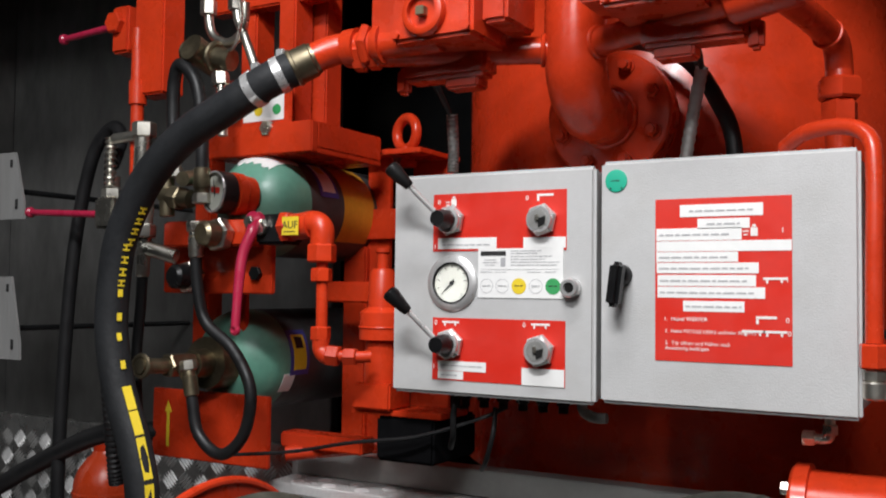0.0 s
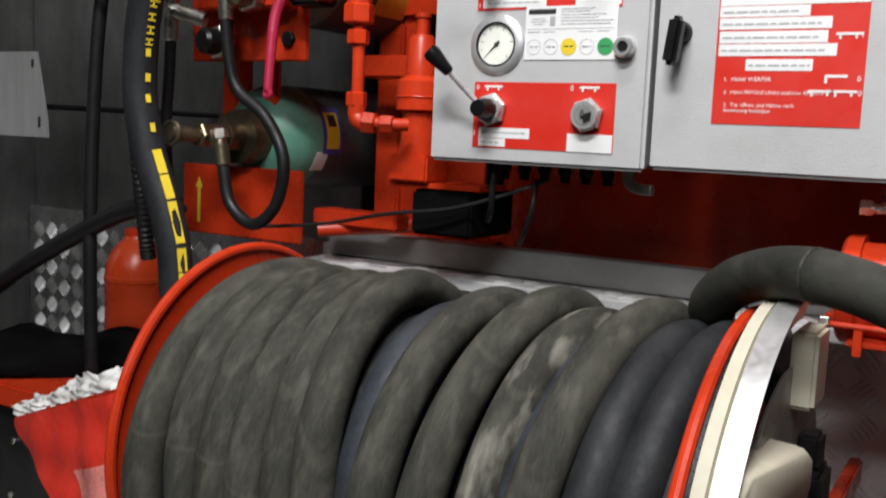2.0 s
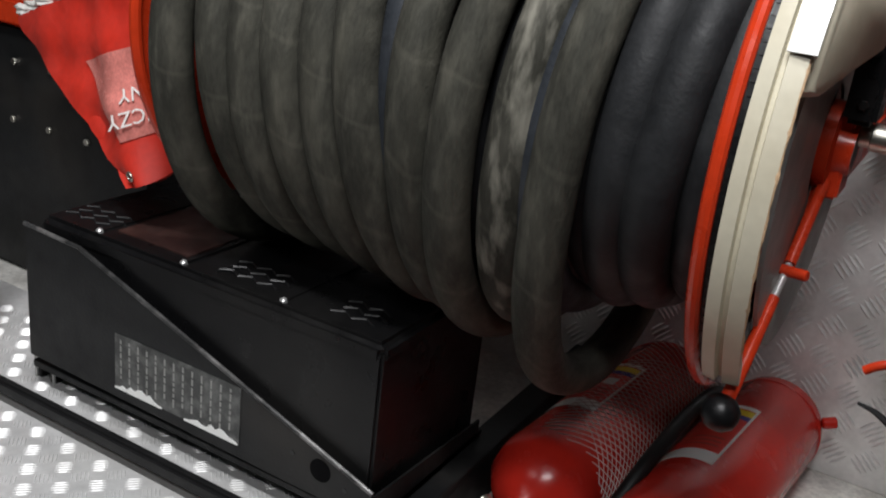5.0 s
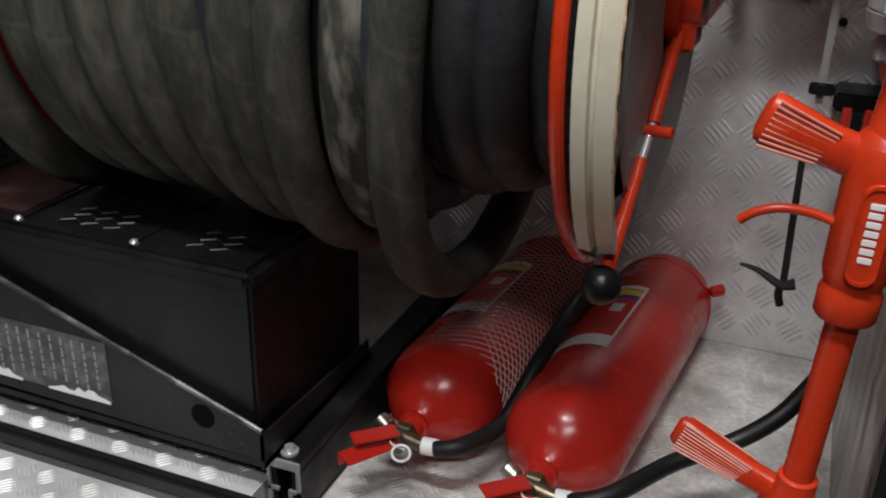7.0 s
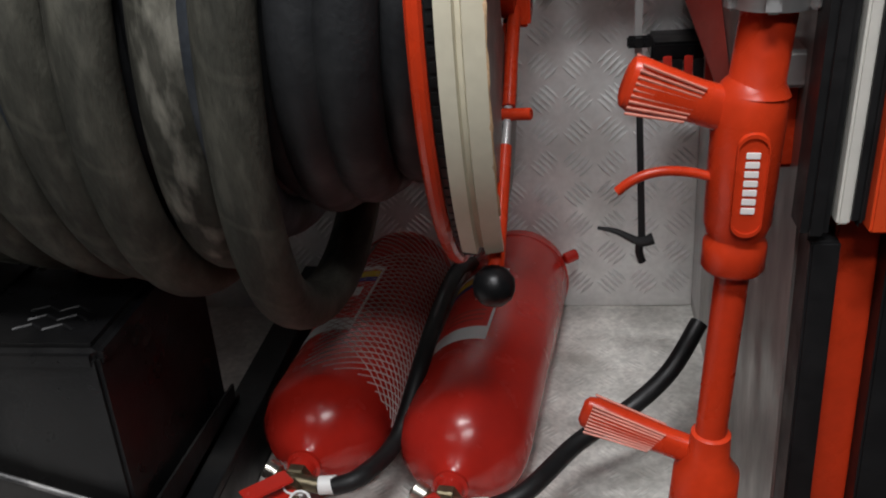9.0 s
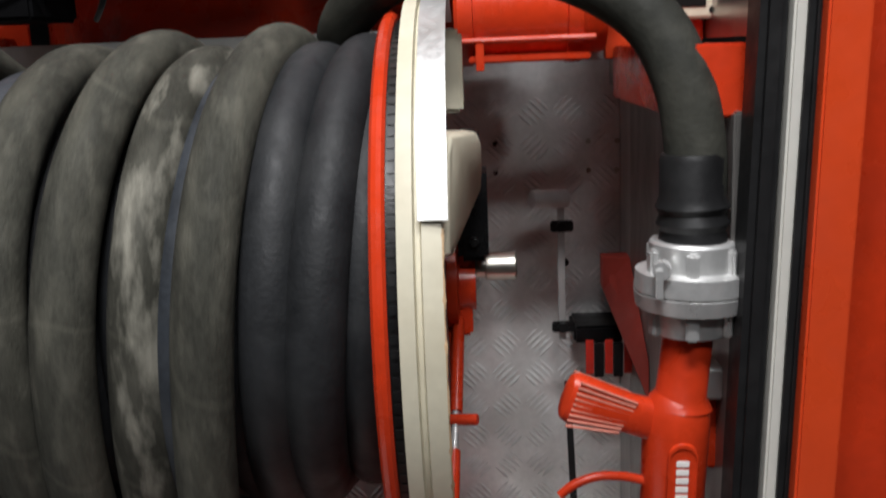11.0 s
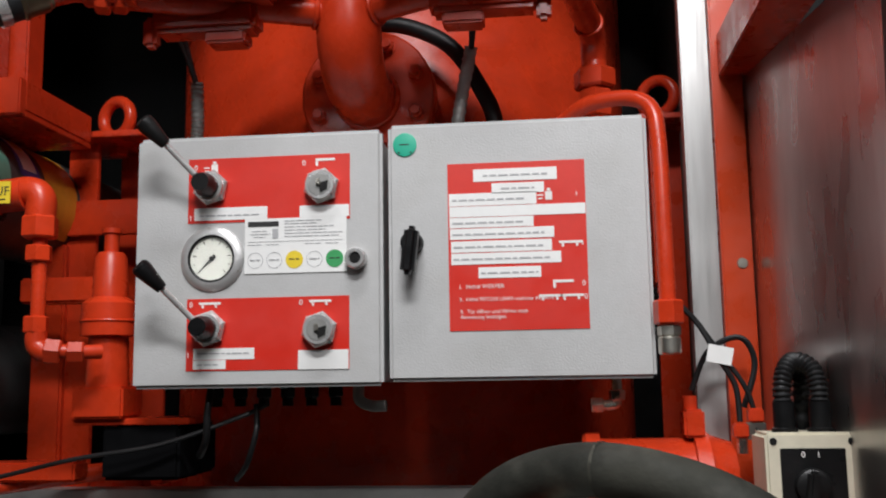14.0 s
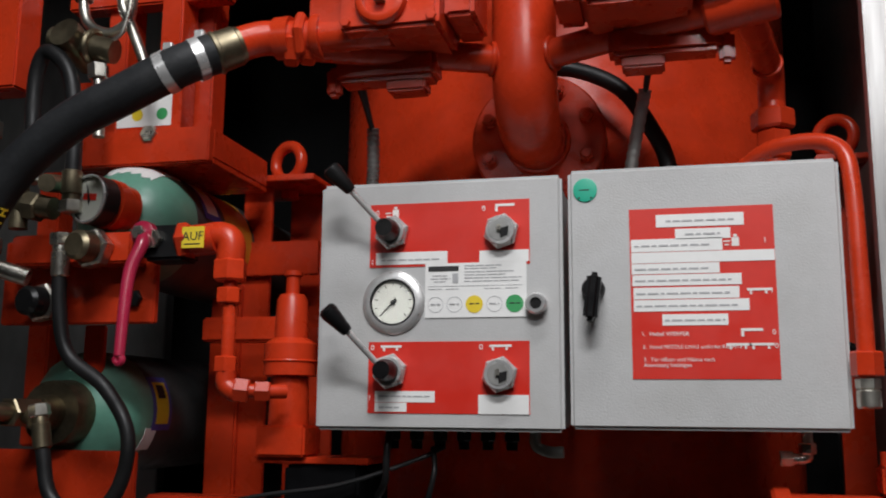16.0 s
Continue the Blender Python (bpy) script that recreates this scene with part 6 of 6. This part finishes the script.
part("ball_knob", Shape().lathe((0.198, -0.321, 0.385), (-0.07, -0.74, -0.67), [(0, 0.005), (0.003, 0.011), (0.01, 0.0165), (0.018, 0.0175), (0.026, 0.0155), (0.032, 0.009), (0.034, 0.002)], 26), BLACK_PLASTIC, bl, "glossy black ball knob")
for ob in list(bl.children):
    ob.location.x += 0.007
part("spring", Shape().tube([(0.197, -0.215, 0.478), (0.195, -0.225, 0.455)], 0.006, 10, 16, radius=lambda t: 0.0055 + 0.0012 * math.sin(t * 50)), CHROME, bl)

# ---- fire extinguishers on the floor ----


def extinguisher(front, back, r, label, netted):
    f, k = Vector(front), Vector(back)
    a = (k - f).normalized()
    L = (k - f).length
    up = Vector((0, 0, 1))
    right = a.cross(up).normalized()
    e = thing("fire_extinguisher", (f.x, f.y, FLOOR), label, "fire extinguisher", "fire extinguishers")
    part("cylinder", Shape().lathe(f, a, [(-0.03, 0.018), (-0.022, 0.024), (-0.015, 0.036), (0.0, r * 0.72), (0.02, r * 0.92), (0.045, r), (L - 0.04, r), (L - 0.02, r * 0.95), (L - 0.003, r * 0.7), (L, r * 0.6)], 48), EXT_RED, e)
    part("base_ring", Shape().lathe(f + a * (L - 0.05), a, [(0, r + 0.0002), (0.001, r + 0.0012), (0.004, r + 0.0012), (0.005, r + 0.0002)], 48, caps=False), EXT_RED, e)

    def wrap(name, a0, a1, y1, y2, m, lab, q=0.0009, par=None):
        rings = []
        for i in range(15):
            t = radians(a0 + (a1 - a0) * i / 14)
            n = right * math.cos(t) + up * math.sin(t)
            rings.append([f + a * y + n * (r + h) for y, h in ((y1, 0.0001), (y2, 0.0001), (y2, q), (y1, q))])
        return part(name, Shape().rings(rings), m, par or e, lab)
    y1, y2 = L * 0.3, L * 0.68
    lb = wrap("label", 84, 146, y1, y2, WHITE, "white-edged red and white label")
    wrap("field", 86.5, 143.5, y1 + 0.03, y2 - 0.012, RED_LABEL, "red field", 0.0013, lb)
    wrap("field", 86.5, 143.5, y2 - 0.034, y2 - 0.016, YELLOW, "yellow band", 0.0016, lb)
    wrap("field", 86.5, 143.5, y2 - 0.047, y2 - 0.035, BLUE, "blue band", 0.0016, lb)
    wrap("pictograms", 95, 108, y2 - 0.09, y2 - 0.065, WHITE, "white pictograms", 0.0016, lb)
    for q in range(3):
        wrap("print_line", 92, 130, y1 + 0.045 + q * 0.012, y1 + 0.049 + q * 0.012, BRACKET_RED, "", 0.0016, lb)
    # head
    h = f - a * 0.03
    part("neck", Shape().lathe(h, -a, [(0, 0.019), (0.006, 0.02), (0.008, 0.016), (0.02, 0.0155)], 24), EXT_RED, e, "red neck collar")
    v = part("valve", Shape().hexa(h - a * 0.018, h - a * 0.032, 0.0165).cyl(h - a * 0.03, h - a * 0.052, 0.0115, 18).cyl(h - a * 0.035 - right * 0.02 + up * 0.006, h - a * 0.035 + right * 0.028, 0.009, 16), BRASS, e, "brass valve body")
    part("gauge", Shape().cyl(h - a * 0.03 - right * 0.02 + up * 0.005, h - a * 0.026 - right * 0.036 + up * 0.012, 0.011, 20, bev=0.002), ZINC, v, "small round pressure indicator")
    lm = Matrix((( *(-a), 0), (*right, 0), (*up, 0), (0, 0, 0, 1))).transposed()
    lm.translation = h - a * 0.045
    part("lever", Shape().box((0.0, -0.016, 0.002), (0.072, 0.012, 0.005), 0.001, lm @ Matrix.Rotation(radians(-28), 4, "Z")).box((0.0, -0.0165, -0.013), (0.072, -0.0145, 0.005), 0.0007, lm @ Matrix.Rotation(radians(-28), 4, "Z")), EXT_RED, e, "red squeeze lever")
    part("carry_handle", Shape().box((0.0, -0.013, 0.016), (0.055, 0.011, 0.019), 0.001, lm @ Matrix.Rotation(radians(-42), 4, "Z")), EXT_RED, e, "red carrying handle")
    pp = h - a * 0.075 + right * 0.022 + up * 0.012
    part("pull_ring", Shape().torus(pp, (0.2, -0.4, 1), 0.0105, 0.0016, 28, 8), WHITE, e, "white plastic pull ring")
    part("seal_wire", Shape().tube([h - a * 0.045 - right * 0.008 + up * 0.014, h - a * 0.06 + up * 0.009, pp + a * 0.008], 0.0012, 6), WHITE, e, "thin seal wire")
    return e, f, a, right, up, L, h


e1 = extinguisher((-0.036, -0.135, FLOOR + 0.0775), (0.008, 0.335, FLOOR + 0.0775), 0.0765, "red fire extinguisher lying on the floor under a white plastic net", True)
e2 = extinguisher((0.136, -0.165, FLOOR + 0.0775), (0.186, 0.335, FLOOR + 0.0775), 0.0765, "glossy red fire extinguisher lying on the compartment floor", False)
# net on the first one
e, f, a, right, up, L, h = e1
net = Shape()
for k in range(30):
    for sgn in (1, -1):
        pts = []
        for q in range(17):
            t = q / 16
            ang = radians(-60 + 170 * t)
            y = 0.055 + 0.0125 * k + sgn * (t - 0.5) * 0.17
            if 0.05 < y < L - 0.02:
                n = right * math.cos(ang) + up * math.sin(ang)
                pts.append(f + a * y + n * 0.0777)
        if len(pts) > 2:
            net.tube(pts, 0.0007, 4, 1, caps=False)
tagged(part("net", net, NET, e, "white plastic protective net"), kind="stuff")
for (e, f, a, right, up, L, h), pts in ((e1, [(0.0, 0, 0)]), (e2, [(0.0, 0, 0)])):
    s0 = h - a * 0.035 + right * 0.028
    part("ferrule", Shape().cyl(s0, s0 + right * 0.02 + a * 0.004, 0.0105, 18, bev=0.001), WHITE, e, "white hose ferrule")
s0 = e1[6] - e1[2] * 0.035 + e1[3] * 0.045
part("hose", Shape().tube([s0, s0 + Vector((0.03, 0.012, 0.006)), (0.06, -0.12, 0.06), (0.082, -0.05, 0.115), (0.095, 0.05, 0.14), (0.11, 0.14, 0.15), (0.12, 0.22, 0.12)], 0.0105, 16), BLACK, e1[0], "black rubber hose between the cylinders")
s0 = e2[6] - e2[2] * 0.035 + e2[3] * 0.045
part("hose", Shape().tube([s0, s0 + Vector((0.04, 0.014, 0.012)), (0.27, -0.14, 0.075), (0.33, -0.1, 0.095), (0.375, -0.07, 0.125), (0.41, -0.03, 0.165)], 0.0105, 16), BLACK, e2[0], "black rubber hose reaching to the gun")
part("foot_valve", Shape().cyl(e2[1] + e2[2] * (e2[5] - 0.03) + e2[3] * 0.07 + e2[4] * 0.03, e2[1] + e2[2] * (e2[5] - 0.02) + e2[3] * 0.088 + e2[4] * 0.035, 0.009, 14, bev=0.002), EXT_RED, e2[0], "small red foot stub")

# ---- battery on its sliding tray ----
bat = thing("battery", (-0.46, -0.2, 0.075), "large black lead-acid vehicle battery with a ribbed lid", "battery")
BX0, BX1, BY0, BY1, BT = -0.735, -0.165, -0.316, -0.06, 0.304
part("case", Shape().box((BX0, BY0, 0.078), (BX1, BY1, BT - 0.012), 0.004), BLACK_PLASTIC, bat, "black battery case")
lid = part("lid", Shape().box((BX0 - 0.002, BY0 - 0.002, BT - 0.03), (BX1 + 0.002, BY1 + 0.002, BT), 0.009, seg=3), BLACK_PLASTIC, bat, "black ribbed lid")
for x in (-0.632, -0.479, -0.317):
    part("lid_joint", Shape().box((x - 0.002, BY0 + 0.004, BT - 0.0005), (x + 0.002, BY1 - 0.01, BT + 0.002), 0.0008), BLACK_PLASTIC, lid)
    part("lid_stud", Shape().lathe((x, BY0 + 0.012, BT - 0.001), (0, -0.4, 1), [(0, 0.005), (0.005, 0.0045), (0.007, 0.002)], 12), CHROME, lid, "bright stud")
for x0 in (-0.436, -0.262, -0.722):
    zz = Shape()
    for r in range(3):
        pts = [(x0 + k * 0.0155 + (0.006 if r == 1 else 0), BY0 + 0.03 + r * 0.018 + (0.010 if k % 2 else 0), BT + 0.0004) for k in range(7 if x0 < -0.4 else 5)]
        zz.tube(pts, 0.0018, 6, 1)
    part("zigzag_relief", zz, BLACK, lid, "raised zigzag relief")
part("recess_cover", Shape().box((-0.62, BY0 + 0.03, BT - 0.001), (-0.49, BY1 - 0.02, BT + 0.0016), 0.001), mat("dusty_dark_red_brown", (0.035, 0.016, 0.014), 0.45, vary=0.4, dirt=(0.1, 0.05, 0.04), dirt_amount=0.6, dirt_scale=20), lid, "dusty brownish cover panel")
tray = thing("battery_tray", (-0.46, -0.2, 0.05), "black steel battery tray with a slanted front plate, on slide rails", "tray")
part("base", Shape().box((BX0 - 0.02, BY0 - 0.0085, 0.0655), (BX1 + 0.012, BY1 + 0.012, 0.076), 0.001), BLACK_STEEL, tray)
ty = BY0 - 0.012
part("front_plate", Shape().prism([(BX0 - 0.02, ty, 0.087), (BX1 + 0.012, ty, 0.078), (BX1 + 0.012, ty, 0.116), (BX1 - 0.005, ty, 0.122), (BX0 + 0.09, ty, 0.282), (BX0 - 0.02, ty, 0.287)], (0, 0.003, 0)), BLACK_STEEL, tray, "black slanted front plate")
part("plate_edge", Shape().tube([(BX1 + 0.012, ty, 0.118), (BX1 - 0.005, ty, 0.124), (BX0 + 0.09, ty, 0.284), (BX0 - 0.02, ty, 0.289)], 0.0032, 8, 1), EDGE_STEEL, tray, "folded upper edge")
part("side_plate", Shape().prism([(BX1 + 0.009, ty, 0.066), (BX1 + 0.009, BY1, 0.066), (BX1 + 0.009, BY1, 0.095), (BX1 + 0.009, ty, 0.112)], (0.003, 0, 0)), BLACK_STEEL, tray)
part("hole", Shape().lathe((-0.229, ty - 0.0004, 0.118), (0, -1, 0), [(0, 0.0155), (0.0004, 0.014)], 24), DARK, tray, "round hole")
for x, z in ((-0.178, 0.096), (-0.272, 0.125), (-0.192, 0.106)):
    part("hole", Shape().lathe((x, ty - 0.0004, z), (0, -1, 0), [(0, 0.0035), (0.0004, 0.0035)], 10), INK, tray)
nl = part("warning_plate", Shape().box((-0.578, ty - 0.001, 0.1), (-0.356, ty, 0.182), 0), mat("worn_grey_film_label", (0.05, 0.052, 0.05), 0.4, vary=0.4, scale=30, dirt=(0.3, 0.3, 0.29), dirt_amount=0.5, dirt_scale=40), tray, "worn grey film label")
s = Shape()
r5 = random.Random(3)
for k in range(13):
    x = -0.568 + k * 0.0162
    z = 0.175
    while z > 0.116:
        w = r5.uniform(0.004, 0.012)
        s.box((x, ty - 0.0016, z - w), (x + 0.003, ty - 0.0011, z), 0)
        z -= w + 0.003
part("print_line", s, ALU_DULL, nl, "rows of rubbed-off print")
s = Shape()
for x0, x1 in ((-0.578, -0.49), (-0.45, -0.358)):
    n = 12
    top = [(x0 + (x1 - x0) * k / n, ty - 0.0018, 0.1015 + r5.uniform(0.002, 0.011) * (1 - abs(2 * k / n - 1) ** 3)) for k in range(n + 1)]
    s.prism(top + [(x1, ty - 0.0018, 0.099), (x0, ty - 0.0018, 0.099)], (0, 0.0006, 0))
part("torn_paper", s, WHITE, nl, "torn white paper remains")
for x in (-0.145, -0.76):
    rl = thing("slide_rail", (x, -0.2, FLOOR), "dark grooved slide rail with a bolted bare end", "rail", "slide rails")
    for q0, q1 in ((-0.021, -0.009), (0.009, 0.021)):
        part("side_wall", Shape().box((x + q0, -0.30, FLOOR + 0.0065), (x + q1, 0.33, 0.0515), 0.001), BLACK_STEEL, rl)
    part("top_plate", Shape().box((x - 0.021, -0.30, 0.052), (x + 0.021, 0.33, 0.064), 0.001), BLACK_STEEL, rl)
    part("base_plate", Shape().box((x - 0.021, -0.30, FLOOR + 0.001), (x + 0.021, 0.33, FLOOR + 0.006), 0.001), BLACK_STEEL, rl)
    e0 = Shape()
    for lo, hi in (((-0.0215, 0.0525), (0.0215, 0.0645)), ((-0.0215, 0.02), (-0.0165, 0.0525)), ((0.0165, 0.02), (0.0215, 0.0525)), ((-0.0215, 0.02), (-0.006, 0.025)), ((0.006, 0.02), (0.0215, 0.025)), ((-0.0215, FLOOR + 0.002), (-0.015, 0.02)), ((0.006, FLOOR + 0.002), (0.0115, 0.02))):
        e0.box((x + lo[0], -0.303, lo[1]), (x + hi[0], -0.2995, hi[1]), 0.0005)
    part("bare_end", e0, ALU, rl, "bare aluminium profile end")
    part("bolt", Shape().lathe((x, -0.285, 0.0645), (0, 0, 1), [(0, 0.011), (0.003, 0.011), (0.004, 0.007), (0.009, 0.006)], 16), CHROME, rl, "plated bolt")
slab("floor_strip", (-2.0, -0.335, FLOOR), (-0.17, -0.12, 0.03), ALU_PLATE, "aluminium tread plate strip in front of the battery tray", "floor")

# ---- red bag and dark things at the left end ----
bag = thing("blanket_bag", (-0.8, -0.15, 0.3), "red cloth bag with a torn white felt edge", "bag")
def bag_point(u, v, back):
    top = Vector((-1.0, -0.143, 0.52)).lerp(Vector((-0.66, -0.19, 0.64)), u)
    bot = Vector((-0.604, -0.283, 0.368)).lerp(Vector((-0.536, -0.25, 0.412)), u)
    p = top.lerp(bot, v)
    bulge = 0.014 * math.sin(math.pi * u) * (1 - 0.4 * v) + 0.005 * math.sin(9 * u + 5 * v) + 0.003 * math.sin(17 * v - 6 * u) + 0.0025 * math.sin(31 * u * (1 - v) + 24 * v)
    dip = -0.008 * math.sin(math.pi * u) * max(0, v - 0.75) * 4
    return p + Vector((0, -bulge if not back else bulge + 0.008, dip))


def bag_sheet(back, u0=0, u1=1, v0=0, v1=1, off=0.0):
    n, k = 18, 20
    vs = [bag_point(u0 + (u1 - u0) * i / n, v0 + (v1 - v0) * j / k, back) + Vector((0, -off, 0)) for j in range(k + 1) for i in range(n + 1)]
    fs = [(j * (n + 1) + i, j * (n + 1) + i + 1, (j + 1) * (n + 1) + i + 1, (j + 1) * (n + 1) + i) for j in range(k) for i in range(n)]
    return vs, fs


sb = Shape()
vs, fs = bag_sheet(False)
sb.add(vs, fs)
vs2, fs2 = bag_sheet(True)
sb.add(vs2, fs2)
n, k = 18, 20
N = len(vs)
border = [i for i in range(n + 1)] + [(j + 1) * (n + 1) - 1 for j in range(1, k + 1)] + [k * (n + 1) + i for i in range(n - 1, -1, -1)] + [j * (n + 1) for j in range(k - 1, 0, -1)]
sb.f += [(border[i], border[(i + 1) % len(border)], border[(i + 1) % len(border)] + N, border[i] + N) for i in range(len(border))]
part("cloth", sb, RED_CLOTH, bag, "creased red coated cloth", 60)
vs, fs = bag_sheet(False, 0.36, 0.98, 0.36, 0.8, 0.0025)
part("clear_pocket", Shape().add(vs + [v + Vector((0, 0.0015, 0)) for v in vs], fs + [tuple(i + len(vs) for i in reversed(q)) for q in fs]), CLEAR, bag, "crumpled clear document pocket", 60)
# frayed felt: two ragged sheets standing out of the bag's mouth
rf = random.Random(12)
for depth, tall in ((0.004, 0.03), (0.018, 0.042)):
    front, rear = [], []
    for i in range(61):
        u = 0.005 + 0.99 * i / 60
        rise = (bag_point(u, 0.0, False) - bag_point(u, 0.1, False)).normalized()
        h = tall * (0.75 + 0.2 * math.sin(u * 14 + depth * 300) + 0.1 * math.sin(u * 37)) + rf.uniform(-0.003, 0.004)
        row = []
        for q in range(6):
            wob = 0.003 * math.sin(u * 60 + q * 1.7 + depth * 200) + rf.uniform(-0.0012, 0.0012)
            row.append(bag_point(u, 0.03, False) + Vector((0, depth + wob, 0)) + rise * (0.014 + h * q / 5))
        front.append(row)
        rear.append([p + Vector((0, 0.007 - 0.0008 * q, 0)) for q, p in enumerate(row)])
    part("felt_edge", Shape().rings([a + b[::-1] for a, b in zip(front, rear)]), WHITE_FELT, bag, "frayed white felt edge", 70)
part("eyelet", Shape().torus(bag_point(0.3, 0.95, False) + Vector((0, -0.003, 0)), (0.3, 1, 0.2), 0.006, 0.002, 20, 8), ZINC, bag, "plated eyelet")


def bag_print(text, u, v):
    o = bag_point(u, v, False)
    along = (bag_point(u - 0.15, v, False) - bag_point(u + 0.15, v, False)).normalized()
    out = along.cross(bag_point(u, v + 0.1, False) - bag_point(u, v - 0.1, False)).normalized()
    down = out.cross(along)
    m = Matrix((along, down, out)).transposed().to_4x4()
    m.translation = o + out * 0.007
    letters(text, 0.03, m, INK_WHITE, bag, "lettering", 0.0004, "white printed capitals, upside down")


bag_print("NICZY", 0.66, 0.71)
bag_print("NY", 0.68, 0.6)
pu = thing("pump_unit", (-1.2, 0.05, FLOOR), "black machine cabinet with bolted front at the compartment end", "machine")
part("cabinet", Shape().box((-1.6, 0.0, FLOOR), (-0.86, 0.24, 0.47), 0.01), BLACK_STEEL, pu)
part("red_edge", Shape().box((-1.6, -0.02, 0.47), (-0.9, 0.1, 0.515), 0.004), RED, pu, "red painted edge")
for x in (-1.2, -1.1, -1.0):
    for z in (0.29, 0.4):
        part("bolt", Shape().hexa((x + 0.02 * math.sin(z * 40), -0.0001, z), (x + 0.02 * math.sin(z * 40), -0.006, z), 0.0065), ZINC, pu)
cv = Shape().lathe((-1.26, 0.12, 0.515), (0, 0, 1), [(0, 0.26), (0.015, 0.28), (0.04, 0.26), (0.058, 0.18), (0.064, 0.08)], 48, oval=0.4)
cv.v = [(x, y, z + 0.012 * math.sin(x * 31) * (z > 0.52) + 0.009 * math.sin(y * 47 + x * 13) * (z > 0.52)) for x, y, z in cv.v]
solid("folded_cover", cv, DARK, "crumpled black cover lying on the machine", "cover", angle=60)
solid("support_bar", Shape().box((-0.98, -0.29, 0.004 + FLOOR), (-0.94, -0.25, 0.33), 0.003), ALU, "upright aluminium bar in front of the tray", "bar")

# ---- raised bars of the tread plates ----


def tread(name, origin, u, v, w, h, parent, cell=0.036, rise=0.0014, length=0.026, width=0.0019):
    """Groups of five short bars, turned one way and the other in turn, on a plate spanned by u and v."""
    o, u, v = Vector(origin), Vector(u), Vector(v)
    n = u.cross(v).normalized()
    verts, faces = [], []
    for j in range(int(h / cell)):
        for i in range(int(w / cell)):
            c = o + u * ((i + 0.5) * cell) + v * ((j + 0.5) * cell)
            sg = 1 if (i + j) % 2 else -1
            d = (u * 0.7071 + v * 0.7071 * sg)
            e = n.cross(d)
            for k in range(5):
                q = c + e * ((k - 2) * cell * 0.165)
                L = length * (0.5 if k in (1, 2, 3) else 0.42)
                b = len(verts)
                for a, s, z in ((-1, 0, 0), (-0.45, 1, 0), (0.45, 1, 0), (1, 0, 0), (0.45, -1, 0), (-0.45, -1, 0), (-0.5, 0, 1), (0.5, 0, 1)):
                    verts.append(q + d * (L * a) + e * (width * s) + n * (rise * z))
                faces += [(b, b + 1, b + 6), (b + 1, b + 2, b + 7, b + 6), (b + 2, b + 3, b + 7), (b + 3, b + 4, b + 7), (b + 4, b + 5, b + 6, b + 7), (b + 5, b, b + 6)]
    me = bpy.data.meshes.new(name)
    me.from_pydata([tuple(p) for p in verts], [], faces)
    me.materials.append(ALU_BAR if parent.name == "wall_left_plate" else parent.data.materials[0])
    me.polygons.foreach_set("use_smooth", [False] * len(me.polygons))
    ob = new(name, me)
    ob.parent = parent
    return tagged(ob, "raised tread bars in groups of five", kind="stuff")


get = bpy.data.objects
tread("tread_bars", (-0.2, 0.345, 0.0), (1, 0, 0), (0, 0, 1), 0.65, 0.77, get["wall_back_low"], 0.05, 0.0026, 0.038, 0.0026)
tread("tread_bars", (-1.98, 0.6, 0.0), (1, 0, 0), (0, 0, 1), 1.25, 0.76, get["wall_left_plate"], 0.052, 0.004, 0.046, 0.0034)
tread("tread_bars", (-1.5, -0.333, 0.03), (1, 0, 0), (0, 1, 0), 1.33, 0.17, get["floor_strip"], 0.032, 0.0014, 0.025, 0.0011)
tread("tread_bars", (-1.5, -0.776, 0.006), (1, 0, 0), (0, 1, 0), 1.43, 0.42, get["step_plate"], 0.032, 0.0014, 0.025, 0.0011)
tread("tread_bars", (-0.62, 0.122, 0.803), (1, 0, 0), (0, 1, 0), 0.84, 0.066, get["shelf_plate"], 0.032)
tread("tread_bars", (-0.11, -0.29, FLOOR), (1, 0, 0), (0, 1, 0), 0.55, 0.64, get["floor"], 0.04, 0.0009)
